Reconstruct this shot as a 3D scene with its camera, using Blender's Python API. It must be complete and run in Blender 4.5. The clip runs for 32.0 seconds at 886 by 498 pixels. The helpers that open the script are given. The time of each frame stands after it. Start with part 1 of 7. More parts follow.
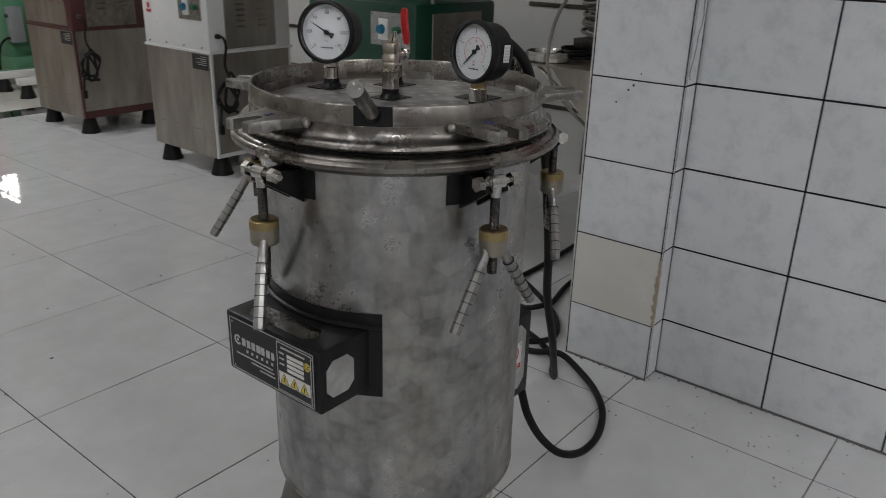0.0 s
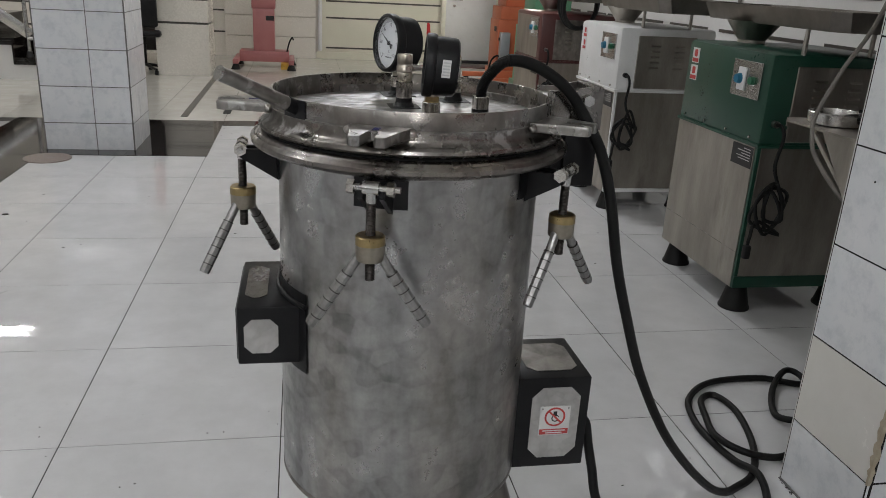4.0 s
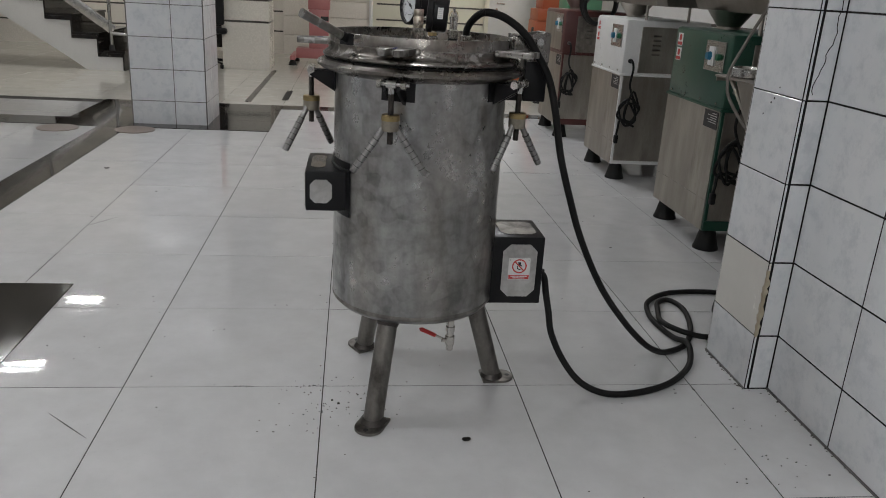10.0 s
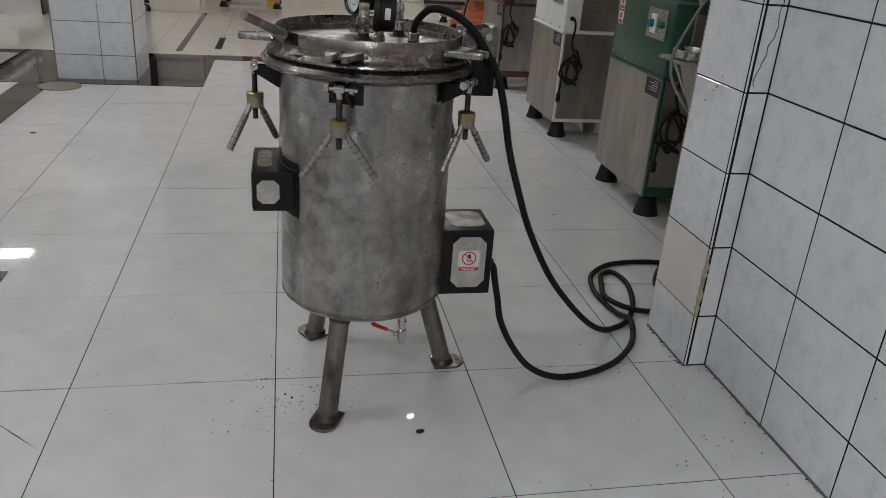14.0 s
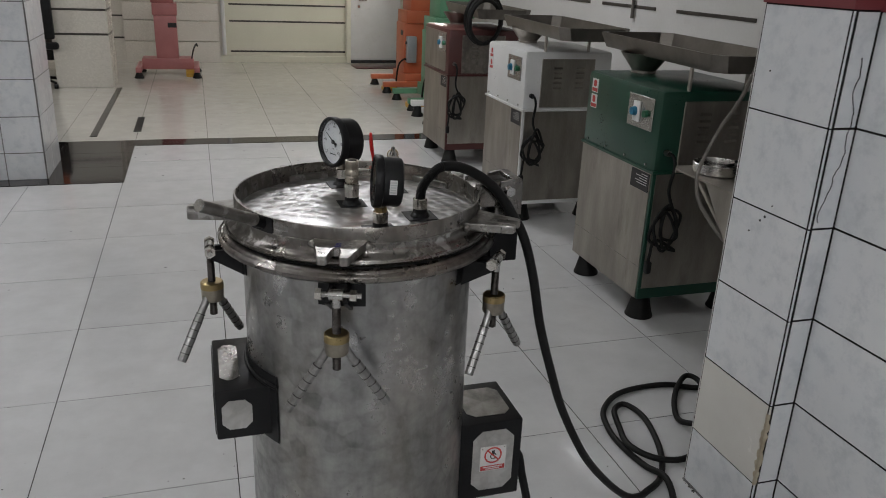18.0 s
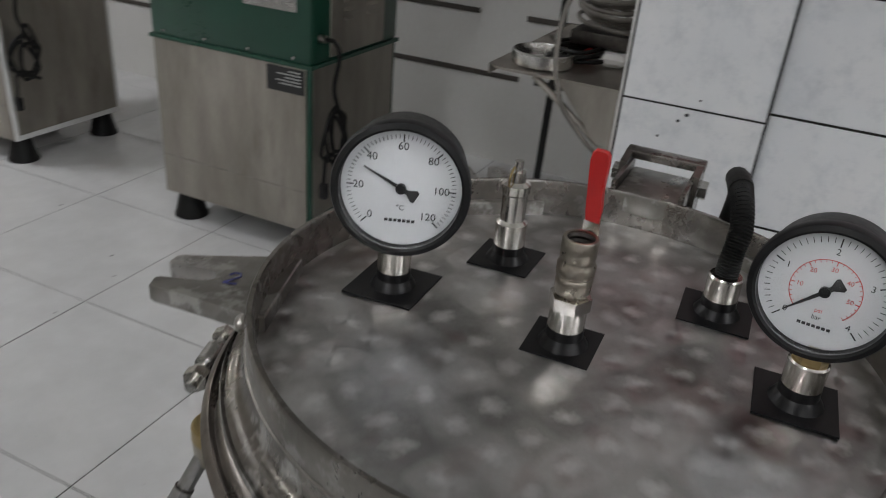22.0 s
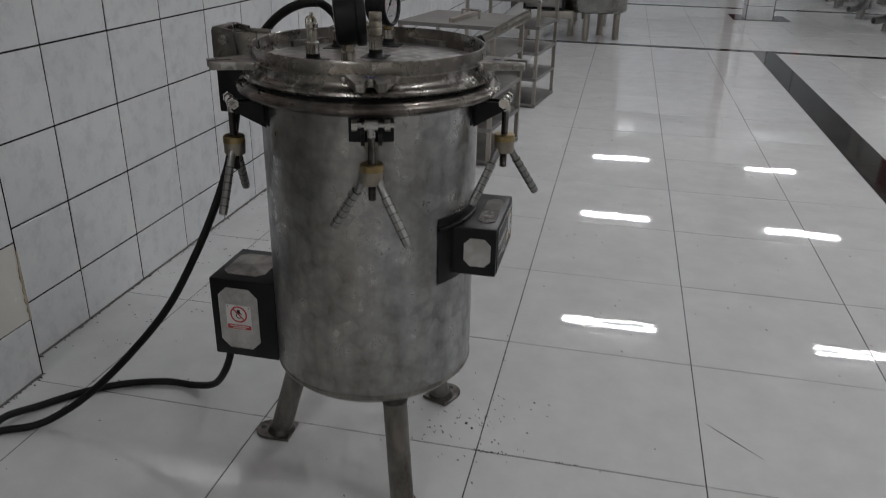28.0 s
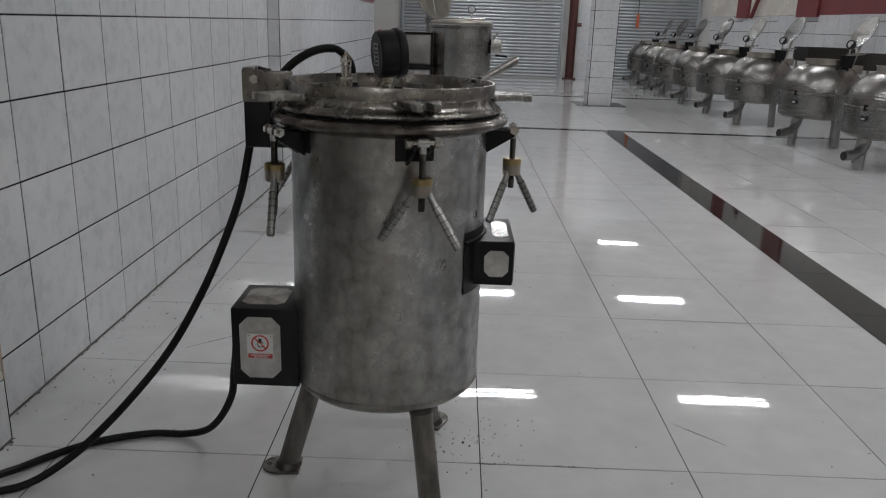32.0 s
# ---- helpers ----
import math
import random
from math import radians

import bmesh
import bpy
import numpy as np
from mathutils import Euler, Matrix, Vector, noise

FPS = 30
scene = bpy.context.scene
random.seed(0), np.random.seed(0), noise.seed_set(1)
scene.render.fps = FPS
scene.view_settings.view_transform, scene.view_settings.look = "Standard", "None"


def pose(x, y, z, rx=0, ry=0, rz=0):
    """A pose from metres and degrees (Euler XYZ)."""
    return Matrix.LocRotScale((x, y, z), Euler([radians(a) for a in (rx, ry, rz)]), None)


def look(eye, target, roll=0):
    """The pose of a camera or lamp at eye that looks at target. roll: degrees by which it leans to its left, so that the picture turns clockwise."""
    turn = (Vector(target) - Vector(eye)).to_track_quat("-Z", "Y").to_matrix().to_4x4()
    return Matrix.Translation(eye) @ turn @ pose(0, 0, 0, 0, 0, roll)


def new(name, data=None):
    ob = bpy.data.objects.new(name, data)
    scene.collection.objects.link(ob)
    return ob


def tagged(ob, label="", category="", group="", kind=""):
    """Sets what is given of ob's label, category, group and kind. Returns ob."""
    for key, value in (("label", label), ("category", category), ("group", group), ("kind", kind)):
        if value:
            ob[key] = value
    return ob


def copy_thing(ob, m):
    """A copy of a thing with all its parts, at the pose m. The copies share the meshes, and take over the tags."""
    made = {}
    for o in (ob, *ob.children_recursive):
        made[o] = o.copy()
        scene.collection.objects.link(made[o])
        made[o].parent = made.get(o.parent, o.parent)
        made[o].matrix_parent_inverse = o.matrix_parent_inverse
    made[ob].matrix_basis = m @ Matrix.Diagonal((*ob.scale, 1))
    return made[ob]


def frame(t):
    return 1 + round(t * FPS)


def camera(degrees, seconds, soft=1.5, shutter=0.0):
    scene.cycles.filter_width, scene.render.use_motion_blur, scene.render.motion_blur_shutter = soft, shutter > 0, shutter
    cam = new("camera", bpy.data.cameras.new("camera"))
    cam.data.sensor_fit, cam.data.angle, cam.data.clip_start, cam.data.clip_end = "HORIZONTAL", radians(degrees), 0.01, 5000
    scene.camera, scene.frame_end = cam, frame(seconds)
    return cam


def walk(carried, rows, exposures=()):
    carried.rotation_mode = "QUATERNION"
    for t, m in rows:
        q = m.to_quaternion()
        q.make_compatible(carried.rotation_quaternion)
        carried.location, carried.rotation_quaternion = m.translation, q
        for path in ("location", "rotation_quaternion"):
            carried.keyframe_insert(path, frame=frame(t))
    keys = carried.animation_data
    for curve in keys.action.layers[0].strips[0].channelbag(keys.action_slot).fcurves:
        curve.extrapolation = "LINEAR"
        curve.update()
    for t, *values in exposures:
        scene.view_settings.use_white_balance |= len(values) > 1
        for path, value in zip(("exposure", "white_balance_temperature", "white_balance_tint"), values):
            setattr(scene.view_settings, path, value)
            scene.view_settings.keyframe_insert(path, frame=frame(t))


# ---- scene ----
cam = camera(59.6, 32.0, soft=0.8, shutter=0.35)
PATH = [
    (0, (-0.748, -0.884, 1.294), (0.705, 0.281, 0.566), 1.5),
    (0.5, (-0.539, -0.907, 1.293), (0.774, 0.396, 0.53), 1.3),
    (1, (-0.354, -0.986, 1.287), (0.813, 0.444, 0.518), 1.5),
    (1.5, (-0.187, -1.054, 1.225), (0.772, 0.541, 0.49), 1.8),
    (2, (-0.042, -1.024, 1.272), (0.714, 0.661, 0.505), 2.4),
    (2.5, (0.029, -1.121, 1.289), (0.602, 0.656, 0.571), 3.0),
    (4.5, (0.07, -1.438, 1.25), (0.384, 0.424, 0.589), 2.4),
    (5, (0.044, -1.52, 1.207), (0.304, 0.345, 0.533), 2.0),
    (5.5, (0.082, -1.596, 1.143), (0.323, 0.266, 0.454), 2.4),
    (6, (0.039, -1.684, 1.172), (0.285, 0.18, 0.489), 3.0),
    (6.5, (0.029, -1.843, 1.186), (0.275, 0.017, 0.495), 3.2),
    (7, (0.014, -1.953, 1.201), (0.267, -0.106, 0.476), 3.1),
    (7.5, (0.036, -2.051, 1.204), (0.277, -0.222, 0.432), 2.6),
    (8, (0.084, -2.122, 1.175), (0.32, -0.312, 0.357), 2.6),
    (8.5, (0.107, -2.105, 1.159), (0.342, -0.293, 0.346), 2.7),
    (9, (0.093, -2.115, 1.185), (0.328, -0.282, 0.418), 2.9),
    (9.5, (0.086, -2.145, 1.191), (0.321, -0.287, 0.488), 3.1),
    (10, (0.075, -2.171, 1.205), (0.315, -0.293, 0.56), 3.3),
    (10.5, (0.064, -2.189, 1.21), (0.316, -0.299, 0.606), 3.6),
    (11, (0.061, -2.201, 1.211), (0.334, -0.307, 0.628), 3.8),
    (11.5, (0.066, -2.206, 1.21), (0.364, -0.313, 0.637), 3.9),
    (12, (0.072, -2.192, 1.216), (0.391, -0.306, 0.632), 3.8),
    (12.5, (0.059, -2.189, 1.244), (0.408, -0.327, 0.604), 4.1),
    (13, (0.05, -2.179, 1.282), (0.427, -0.347, 0.571), 4.5),
    (13.5, (0.043, -2.144, 1.323), (0.431, -0.344, 0.543), 4.5),
    (15.5, (0.056, -2.057, 1.533), (0.467, -0.274, 0.725), 2.2),
    (16, (0.045, -2.066, 1.574), (0.501, -0.258, 0.85), 1.7),
    (16.5, (-0.001, -2.025, 1.578), (0.476, -0.206, 0.899), 1.5),
    (17, (-0.021, -1.898, 1.546), (0.478, -0.078, 0.883), 1.8),
    (17.5, (-0.003, -1.721, 1.545), (0.526, 0.089, 0.878), 2.0),
    (18, (-0.035, -1.496, 1.521), (0.538, 0.293, 0.834), 2.4),
    (18.5, (-0.045, -1.279, 1.497), (0.613, 0.467, 0.777), 2.9),
    (19, (-0.115, -1.066, 1.474), (0.669, 0.605, 0.704), 3.4),
    (19.5, (-0.184, -0.868, 1.458), (0.728, 0.721, 0.656), 3.5),
    (20, (-0.203, -0.695, 1.441), (0.823, 0.804, 0.604), 3.2),
    (20.5, (-0.266, -0.519, 1.426), (0.866, 0.878, 0.552), 3.4),
    (21, (-0.265, -0.364, 1.408), (0.995, 0.895, 0.5), 3.9),
    (21.5, (-0.272, -0.197, 1.393), (1.163, 0.841, 0.464), 4.4),
    (22, (-0.259, -0.066, 1.386), (1.369, 0.64, 0.463), 5.1),
    (22.5, (-0.222, 0.063, 1.362), (1.571, 0.367, 0.532), 5.3),
    (22.7, (-0.206, 0.112, 1.371), (1.587, 0.236, 0.493), 4.5),
    (23, (-0.195, 0.154, 1.385), (1.602, 0.004, 0.519), 4.7),
    (23.5, (-0.204, 0.237, 1.372), (1.507, -0.345, 0.514), 3.9),
    (24, (-0.279, 0.354, 1.363), (1.272, -0.572, 0.505), 4.1),
    (24.5, (-0.35, 0.496, 1.359), (1.042, -0.651, 0.495), 3.9),
    (25, (-0.323, 0.749, 1.349), (0.877, -0.601, 0.489), 3.6),
    (25.5, (-0.269, 0.921, 1.337), (0.733, -0.597, 0.507), 3.5),
    (27.5, (-0.248, 1.556, 1.364), (0.243, -0.226, 0.601), 0.7),
    (28, (-0.266, 1.692, 1.335), (0.126, -0.1, 0.539), 1.2),
    (28.5, (-0.237, 1.822, 1.298), (0.054, 0.031, 0.456), 1.6),
    (29, (-0.15, 1.867, 1.272), (0.069, 0.091, 0.38), 1.9),
    (29.5, (-0.02, 1.939, 1.237), (0.154, 0.19, 0.283), 1.6),
    (30, (0.054, 1.978, 1.163), (0.203, 0.242, 0.181), 1.9),
    (30.5, (0.131, 1.993, 1.116), (0.246, 0.206, 0.226), 2.2),
    (31, (0.148, 1.96, 1.147), (0.236, 0.108, 0.396), 2.3),
    (31.5, (0.133, 1.957, 1.155), (0.183, 0.058, 0.53), 2.2),
    (32, (0.106, 1.964, 1.215), (0.127, 0.045, 0.652), 1.9),
]
walk(cam, [(t, look(e, g, r)) for t, e, g, r in PATH], [(0, -0.15), (2, 0.08), (5, 0.17), (6.5, 0.07), (8, -0.03), (12, -0.03), (17, -0.07), (18.5, -0.10), (20, 0.0), (21.5, 0.12), (23, 0.36), (24.5, 0.2), (25.5, 0.03), (27.5, -0.38), (30.5, -0.39), (32, -0.32)])

# ---------- world and light ----------
world = bpy.data.worlds.new("world")
scene.world = world
world.use_nodes = True
world.node_tree.nodes["Background"].inputs[0].default_value = (0.75, 0.8, 0.9, 1)
world.node_tree.nodes["Background"].inputs[1].default_value = 0.25

CEIL = 3.7
TUBES = [(-0.45, -3.62, 55), (-0.5, -7.62, 36), (-0.5, -11.7, 42), (-0.55, -15.5, 42), (-3.6, -3.62, 45), (-3.65, -7.62, 28), (-3.65, -11.7, 34), (-3.6, -15.5, 36),
         # (-2.0, 0.6) and (-3.6, 0.5) are unseen lamps, added to brighten the near floor
         (-2.0, 0.6, 19), (-3.6, 0.5, 25), (-4.0, 7.05, 36), (-3.9, 9.15, 34), (0.78, 4.62, 82)]
for lx, ly, watts in TUBES:
    lamp = bpy.data.lights.new("tube_light", "AREA")
    lamp.shape, lamp.size, lamp.size_y = "RECTANGLE", (0.5 if lx < -3 and ly > 6 else 1.2), 0.012
    lamp.energy = 0.58 * watts
    lamp.color = (1.0, 0.97, 0.93) if lx < -3 and ly > 5 else (0.955, 0.962, 1.01)
    new("tube_light", lamp).matrix_world = pose(lx, ly + 0.08, CEIL - 0.105)


# daylight from the small window beside the far door
day = bpy.data.lights.new("window_light", "AREA")
day.shape, day.size, day.size_y = "RECTANGLE", 0.7, 0.5
day.energy, day.color = 40, (1.0, 0.97, 0.92)
new("window_light", day).matrix_world = pose(3.186, 9.5, 1.55, 0, 90, 0)


# ---------- mesh helpers ----------
def finish(bm, name, material, smooth=35):
    me = bpy.data.meshes.new(name)
    bmesh.ops.recalc_face_normals(bm, faces=bm.faces)
    bm.to_mesh(me)
    bm.free()
    if smooth:
        me.polygons.foreach_set("use_smooth", [True] * len(me.polygons))
        me.set_sharp_from_angle(angle=radians(smooth))
    me.materials.append(material)
    return me


def part(name, bm, material, parent, label="", smooth=35):
    ob = new(name, finish(bm, name, material, smooth))
    ob.parent = parent
    if label:
        ob["label"] = label
    return ob


def thing(name, m, label, category, group="", kind=""):
    ob = new(name)
    ob.empty_display_size = 0.05
    ob.matrix_world = m
    return tagged(ob, label, category, group, kind)


def solid(name, bm, material, label, category="", kind="", smooth=35, group=""):
    return tagged(new(name, finish(bm, name, material, smooth)), label, category, group, kind)


def B():
    return bmesh.new()


def box(bm, x0, x1, y0, y1, z0, z1, bevel=0.0, m=None):
    mm = Matrix.Translation(((x0 + x1) / 2, (y0 + y1) / 2, (z0 + z1) / 2)) @ Matrix.Diagonal((x1 - x0, y1 - y0, z1 - z0, 1))
    r = bmesh.ops.create_cube(bm, size=1.0, matrix=(m @ mm) if m else mm)
    if bevel:
        es = list({e for v in r["verts"] for e in v.link_edges})
        bmesh.ops.bevel(bm, geom=es, offset=bevel, segments=2, affect="EDGES", profile=0.5)
    return bm


def rod(bm, p0, p1, r0, r1=None, seg=20, caps=True):
    p0, p1 = Vector(p0), Vector(p1)
    d = p1 - p0
    mm = Matrix.Translation((p0 + p1) / 2) @ d.to_track_quat("Z", "Y").to_matrix().to_4x4()
    bmesh.ops.create_cone(bm, cap_ends=caps, segments=seg, radius1=r0, radius2=r0 if r1 is None else r1, depth=d.length, matrix=mm)
    return bm


def lathe(bm, profile, seg=64, m=None, close=False):
    rings = []
    for r, z in profile:
        rings.append([bm.verts.new((r * math.cos(2 * math.pi * i / seg), r * math.sin(2 * math.pi * i / seg), z)) for i in range(seg)] if r > 1e-6 else [bm.verts.new((0, 0, z))])
    pairs = list(zip(rings, rings[1:])) + ([(rings[-1], rings[0])] if close else [])
    made = [v for ring in rings for v in ring]
    for a, b in pairs:
        for i in range(seg):
            j = (i + 1) % seg
            q = [a[i % len(a)], a[j % len(a)], b[j % len(b)], b[i % len(b)]]
            q = list(dict.fromkeys(q))
            if len(q) > 2:
                bm.faces.new(q)
    if m:
        bmesh.ops.transform(bm, matrix=m, verts=made)
    return bm


def spline(points, n=10):
    """A smooth line through points (Catmull-Rom)."""
    p = [Vector(q) for q in points]
    p = [2 * p[0] - p[1]] + p + [2 * p[-1] - p[-2]]
    out = []
    for i in range(1, len(p) - 2):
        for k in range(n):
            t = k / n
            out.append(0.5 * (2 * p[i] + (p[i + 1] - p[i - 1]) * t + (2 * p[i - 1] - 5 * p[i] + 4 * p[i + 1] - p[i + 2]) * t * t
                              + (3 * p[i] - p[i - 1] - 3 * p[i + 1] + p[i + 2]) * t ** 3))
    out.append(p[-2])
    return out


def tube(bm, points, radius, seg=12, ribs=0.0, caps=True):
    """A tube along a line; ribs: amplitude of corrugation, alternating from ring to ring."""
    pts = [Vector(q) for q in points]
    up = Vector((0.12, 0.31, 1)).normalized()
    rings = []
    for i, c in enumerate(pts):
        d = (pts[min(i + 1, len(pts) - 1)] - pts[max(i - 1, 0)]).normalized()
        s = d.cross(up)
        if s.length < 0.05:
            s = d.cross(Vector((1, 0, 0)))
        s.normalize()
        u = s.cross(d).normalized()
        up = u
        r = radius + (ribs if i % 2 else -ribs)
        rings.append([bm.verts.new(c + r * (math.cos(2 * math.pi * k / seg) * s + math.sin(2 * math.pi * k / seg) * u)) for k in range(seg)])
    for a, b in zip(rings, rings[1:]):
        for k in range(seg):
            bm.faces.new((a[k], a[(k + 1) % seg], b[(k + 1) % seg], b[k]))
    if caps:
        bm.faces.new(rings[0][::-1])
        bm.faces.new(rings[-1])
    return bm


def slab(bm, outline, z0, z1, m=None, bevel=0.0):
    """A flat plate from an outline in x, y."""
    lo = [bm.verts.new((x, y, z0)) for x, y in outline]
    hi = [bm.verts.new((x, y, z1)) for x, y in outline]
    fs = [bm.faces.new(lo[::-1]), bm.faces.new(hi)]
    n = len(outline)
    for i in range(n):
        fs.append(bm.faces.new((lo[i], lo[(i + 1) % n], hi[(i + 1) % n], hi[i])))
    if bevel:
        es = [e for f in fs[:2] for e in f.edges]
        r = bmesh.ops.bevel(bm, geom=es, offset=bevel, segments=1, affect="EDGES")
    if m:
        vs = list({v for f in bm.faces if f.is_valid for v in f.verts} if bevel else lo + hi)
        bmesh.ops.transform(bm, matrix=m, verts=vs)
    return bm


def octagon(w, h, c):
    return [(-w + c, -h), (w - c, -h), (w, -h + c), (w, h - c), (w - c, h), (-w + c, h), (-w, h - c), (-w, -h + c)]


def disc(n=40, r=1.0):
    return [(r * math.cos(2 * math.pi * i / n), r * math.sin(2 * math.pi * i / n)) for i in range(n)]


def ring_shape(bm, r0, r1, z0, z1, a0=0.0, a1=360.0, seg=48, m=None):
    full = a1 - a0 >= 359.9
    n = seg if full else seg + 1
    cs = [(math.cos(radians(a0 + (a1 - a0) * i / seg)), math.sin(radians(a0 + (a1 - a0) * i / seg))) for i in range(n)]
    q = [[bm.verts.new((r * c, r * s, z)) for c, s in cs] for r, z in ((r0, z0), (r1, z0), (r1, z1), (r0, z1))]
    for k in range(4):
        a, b = q[k], q[(k + 1) % 4]
        for i in range(seg):
            j = (i + 1) % n
            bm.faces.new((a[i], a[j], b[j], b[i]))
    if not full:
        bm.faces.new([q[k][0] for k in range(4)])
        bm.faces.new([q[k][-1] for k in range(3, -1, -1)])
    if m:
        bmesh.ops.transform(bm, matrix=m, verts=[v for ring in q for v in ring])
    return bm


def text(name, body, size, m, material, parent, thick=0.0006, align="CENTER"):
    cu = bpy.data.curves.new(name, "FONT")
    cu.body, cu.size, cu.extrude, cu.align_x, cu.align_y = body, size, thick, align, "CENTER"
    cu.resolution_u = 3
    tmp = bpy.data.objects.new(name, cu)
    scene.collection.objects.link(tmp)
    me = bpy.data.meshes.new_from_object(tmp.evaluated_get(bpy.context.evaluated_depsgraph_get()))
    bpy.data.objects.remove(tmp)
    bpy.data.curves.remove(cu)
    me.materials.clear()
    me.materials.append(material)
    ob = new(name, me)
    ob.parent = parent
    ob.matrix_local = m
    return ob


# ---------- materials ----------
def nodes_of(name):
    m = bpy.data.materials.new(name)
    m.use_nodes = True
    nt = m.node_tree
    return m, nt, nt.nodes["Principled BSDF"]


def N(nt, kind, **kw):
    n = nt.nodes.new(kind)
    for k, v in kw.items():
        n.inputs[k].default_value = v
    return n


def ramp(nt, src, stops):
    r = nt.nodes.new("ShaderNodeValToRGB")
    while len(r.color_ramp.elements) < len(stops):
        r.color_ramp.elements.new(0.5)
    for e, (p, c) in zip(r.color_ramp.elements, stops):
        e.position = p
        e.color = (*c, 1) if len(c) == 3 else c
    nt.links.new(src, r.inputs[0])
    return r.outputs[0]


def mixc(nt, fac, a, b, mode="MIX"):
    m = nt.nodes.new("ShaderNodeMix")
    m.data_type, m.blend_type = "RGBA", mode
    for sock, val in ((m.inputs[0], fac), (m.inputs[6], a), (m.inputs[7], b)):
        if isinstance(val, (int, float)):
            sock.default_value = val
        elif isinstance(val, tuple):
            sock.default_value = (*val, 1)
        else:
            nt.links.new(val, sock)
    return m.outputs[2]


def span(nt, src, a, b, lo=0.0, hi=1.0):
    m = N(nt, "ShaderNodeMapRange")
    m.inputs[1].default_value, m.inputs[2].default_value, m.inputs[3].default_value, m.inputs[4].default_value = lo, hi, a, b
    nt.links.new(src, m.inputs[0])
    return m.outputs[0]


def noise_at(nt, co, scale, detail=4.0, rough=0.55):
    n = N(nt, "ShaderNodeTexNoise", Scale=scale, Detail=detail, Roughness=rough)
    nt.links.new(co, n.inputs["Vector"])
    return n.outputs["Fac"]


def bumped(nt, bsdf, src, strength, dist):
    b = N(nt, "ShaderNodeBump", Strength=strength, Distance=dist)
    nt.links.new(src, b.inputs["Height"])
    nt.links.new(b.outputs[0], bsdf.inputs["Normal"])


def surf(name, c1, c2, rough=(0.4, 0.6), metal=0.0, scale=6.0, fine=90.0, bump=0.15, dist=0.001, rand=0.0, spec=0.5, stretch=None, dirt=None):
    m, nt, p = nodes_of(name)
    co = nt.nodes.new("ShaderNodeTexCoord").outputs["Object"]
    if stretch:
        mp = nt.nodes.new("ShaderNodeMapping")
        mp.inputs["Scale"].default_value = stretch
        nt.links.new(co, mp.inputs[0])
        co = mp.outputs[0]
    big, small = noise_at(nt, co, scale), noise_at(nt, co, fine, 3.0)
    col = mixc(nt, span(nt, big, 0, 1, 0.3, 0.7), c1, c2)
    col = mixc(nt, 1.0, col, ramp(nt, small, [(0.25, (0.86 if metal else 0.95,) * 3), (0.75, (1.0,) * 3)]), "MULTIPLY")
    if dirt:
        spots = noise_at(nt, co, dirt[1], 6.0, 0.7)
        col = mixc(nt, span(nt, spots, 0, dirt[2], 0.58, 0.75), col, dirt[0])
    if rand:
        info = nt.nodes.new("ShaderNodeObjectInfo")
        col = mixc(nt, 1.0, col, ramp(nt, info.outputs["Random"], [(0.0, (1 - rand,) * 3), (1.0, (1.0,) * 3)]), "MULTIPLY")
    nt.links.new(col, p.inputs["Base Color"])
    nt.links.new(span(nt, mixc(nt, 0.5, big, small), rough[0], rough[1], 0.3, 0.7), p.inputs["Roughness"])
    p.inputs["Metallic"].default_value = metal
    p.inputs["Specular IOR Level"].default_value = spec
    if bump:
        bumped(nt, p, small, bump, dist)
    return m


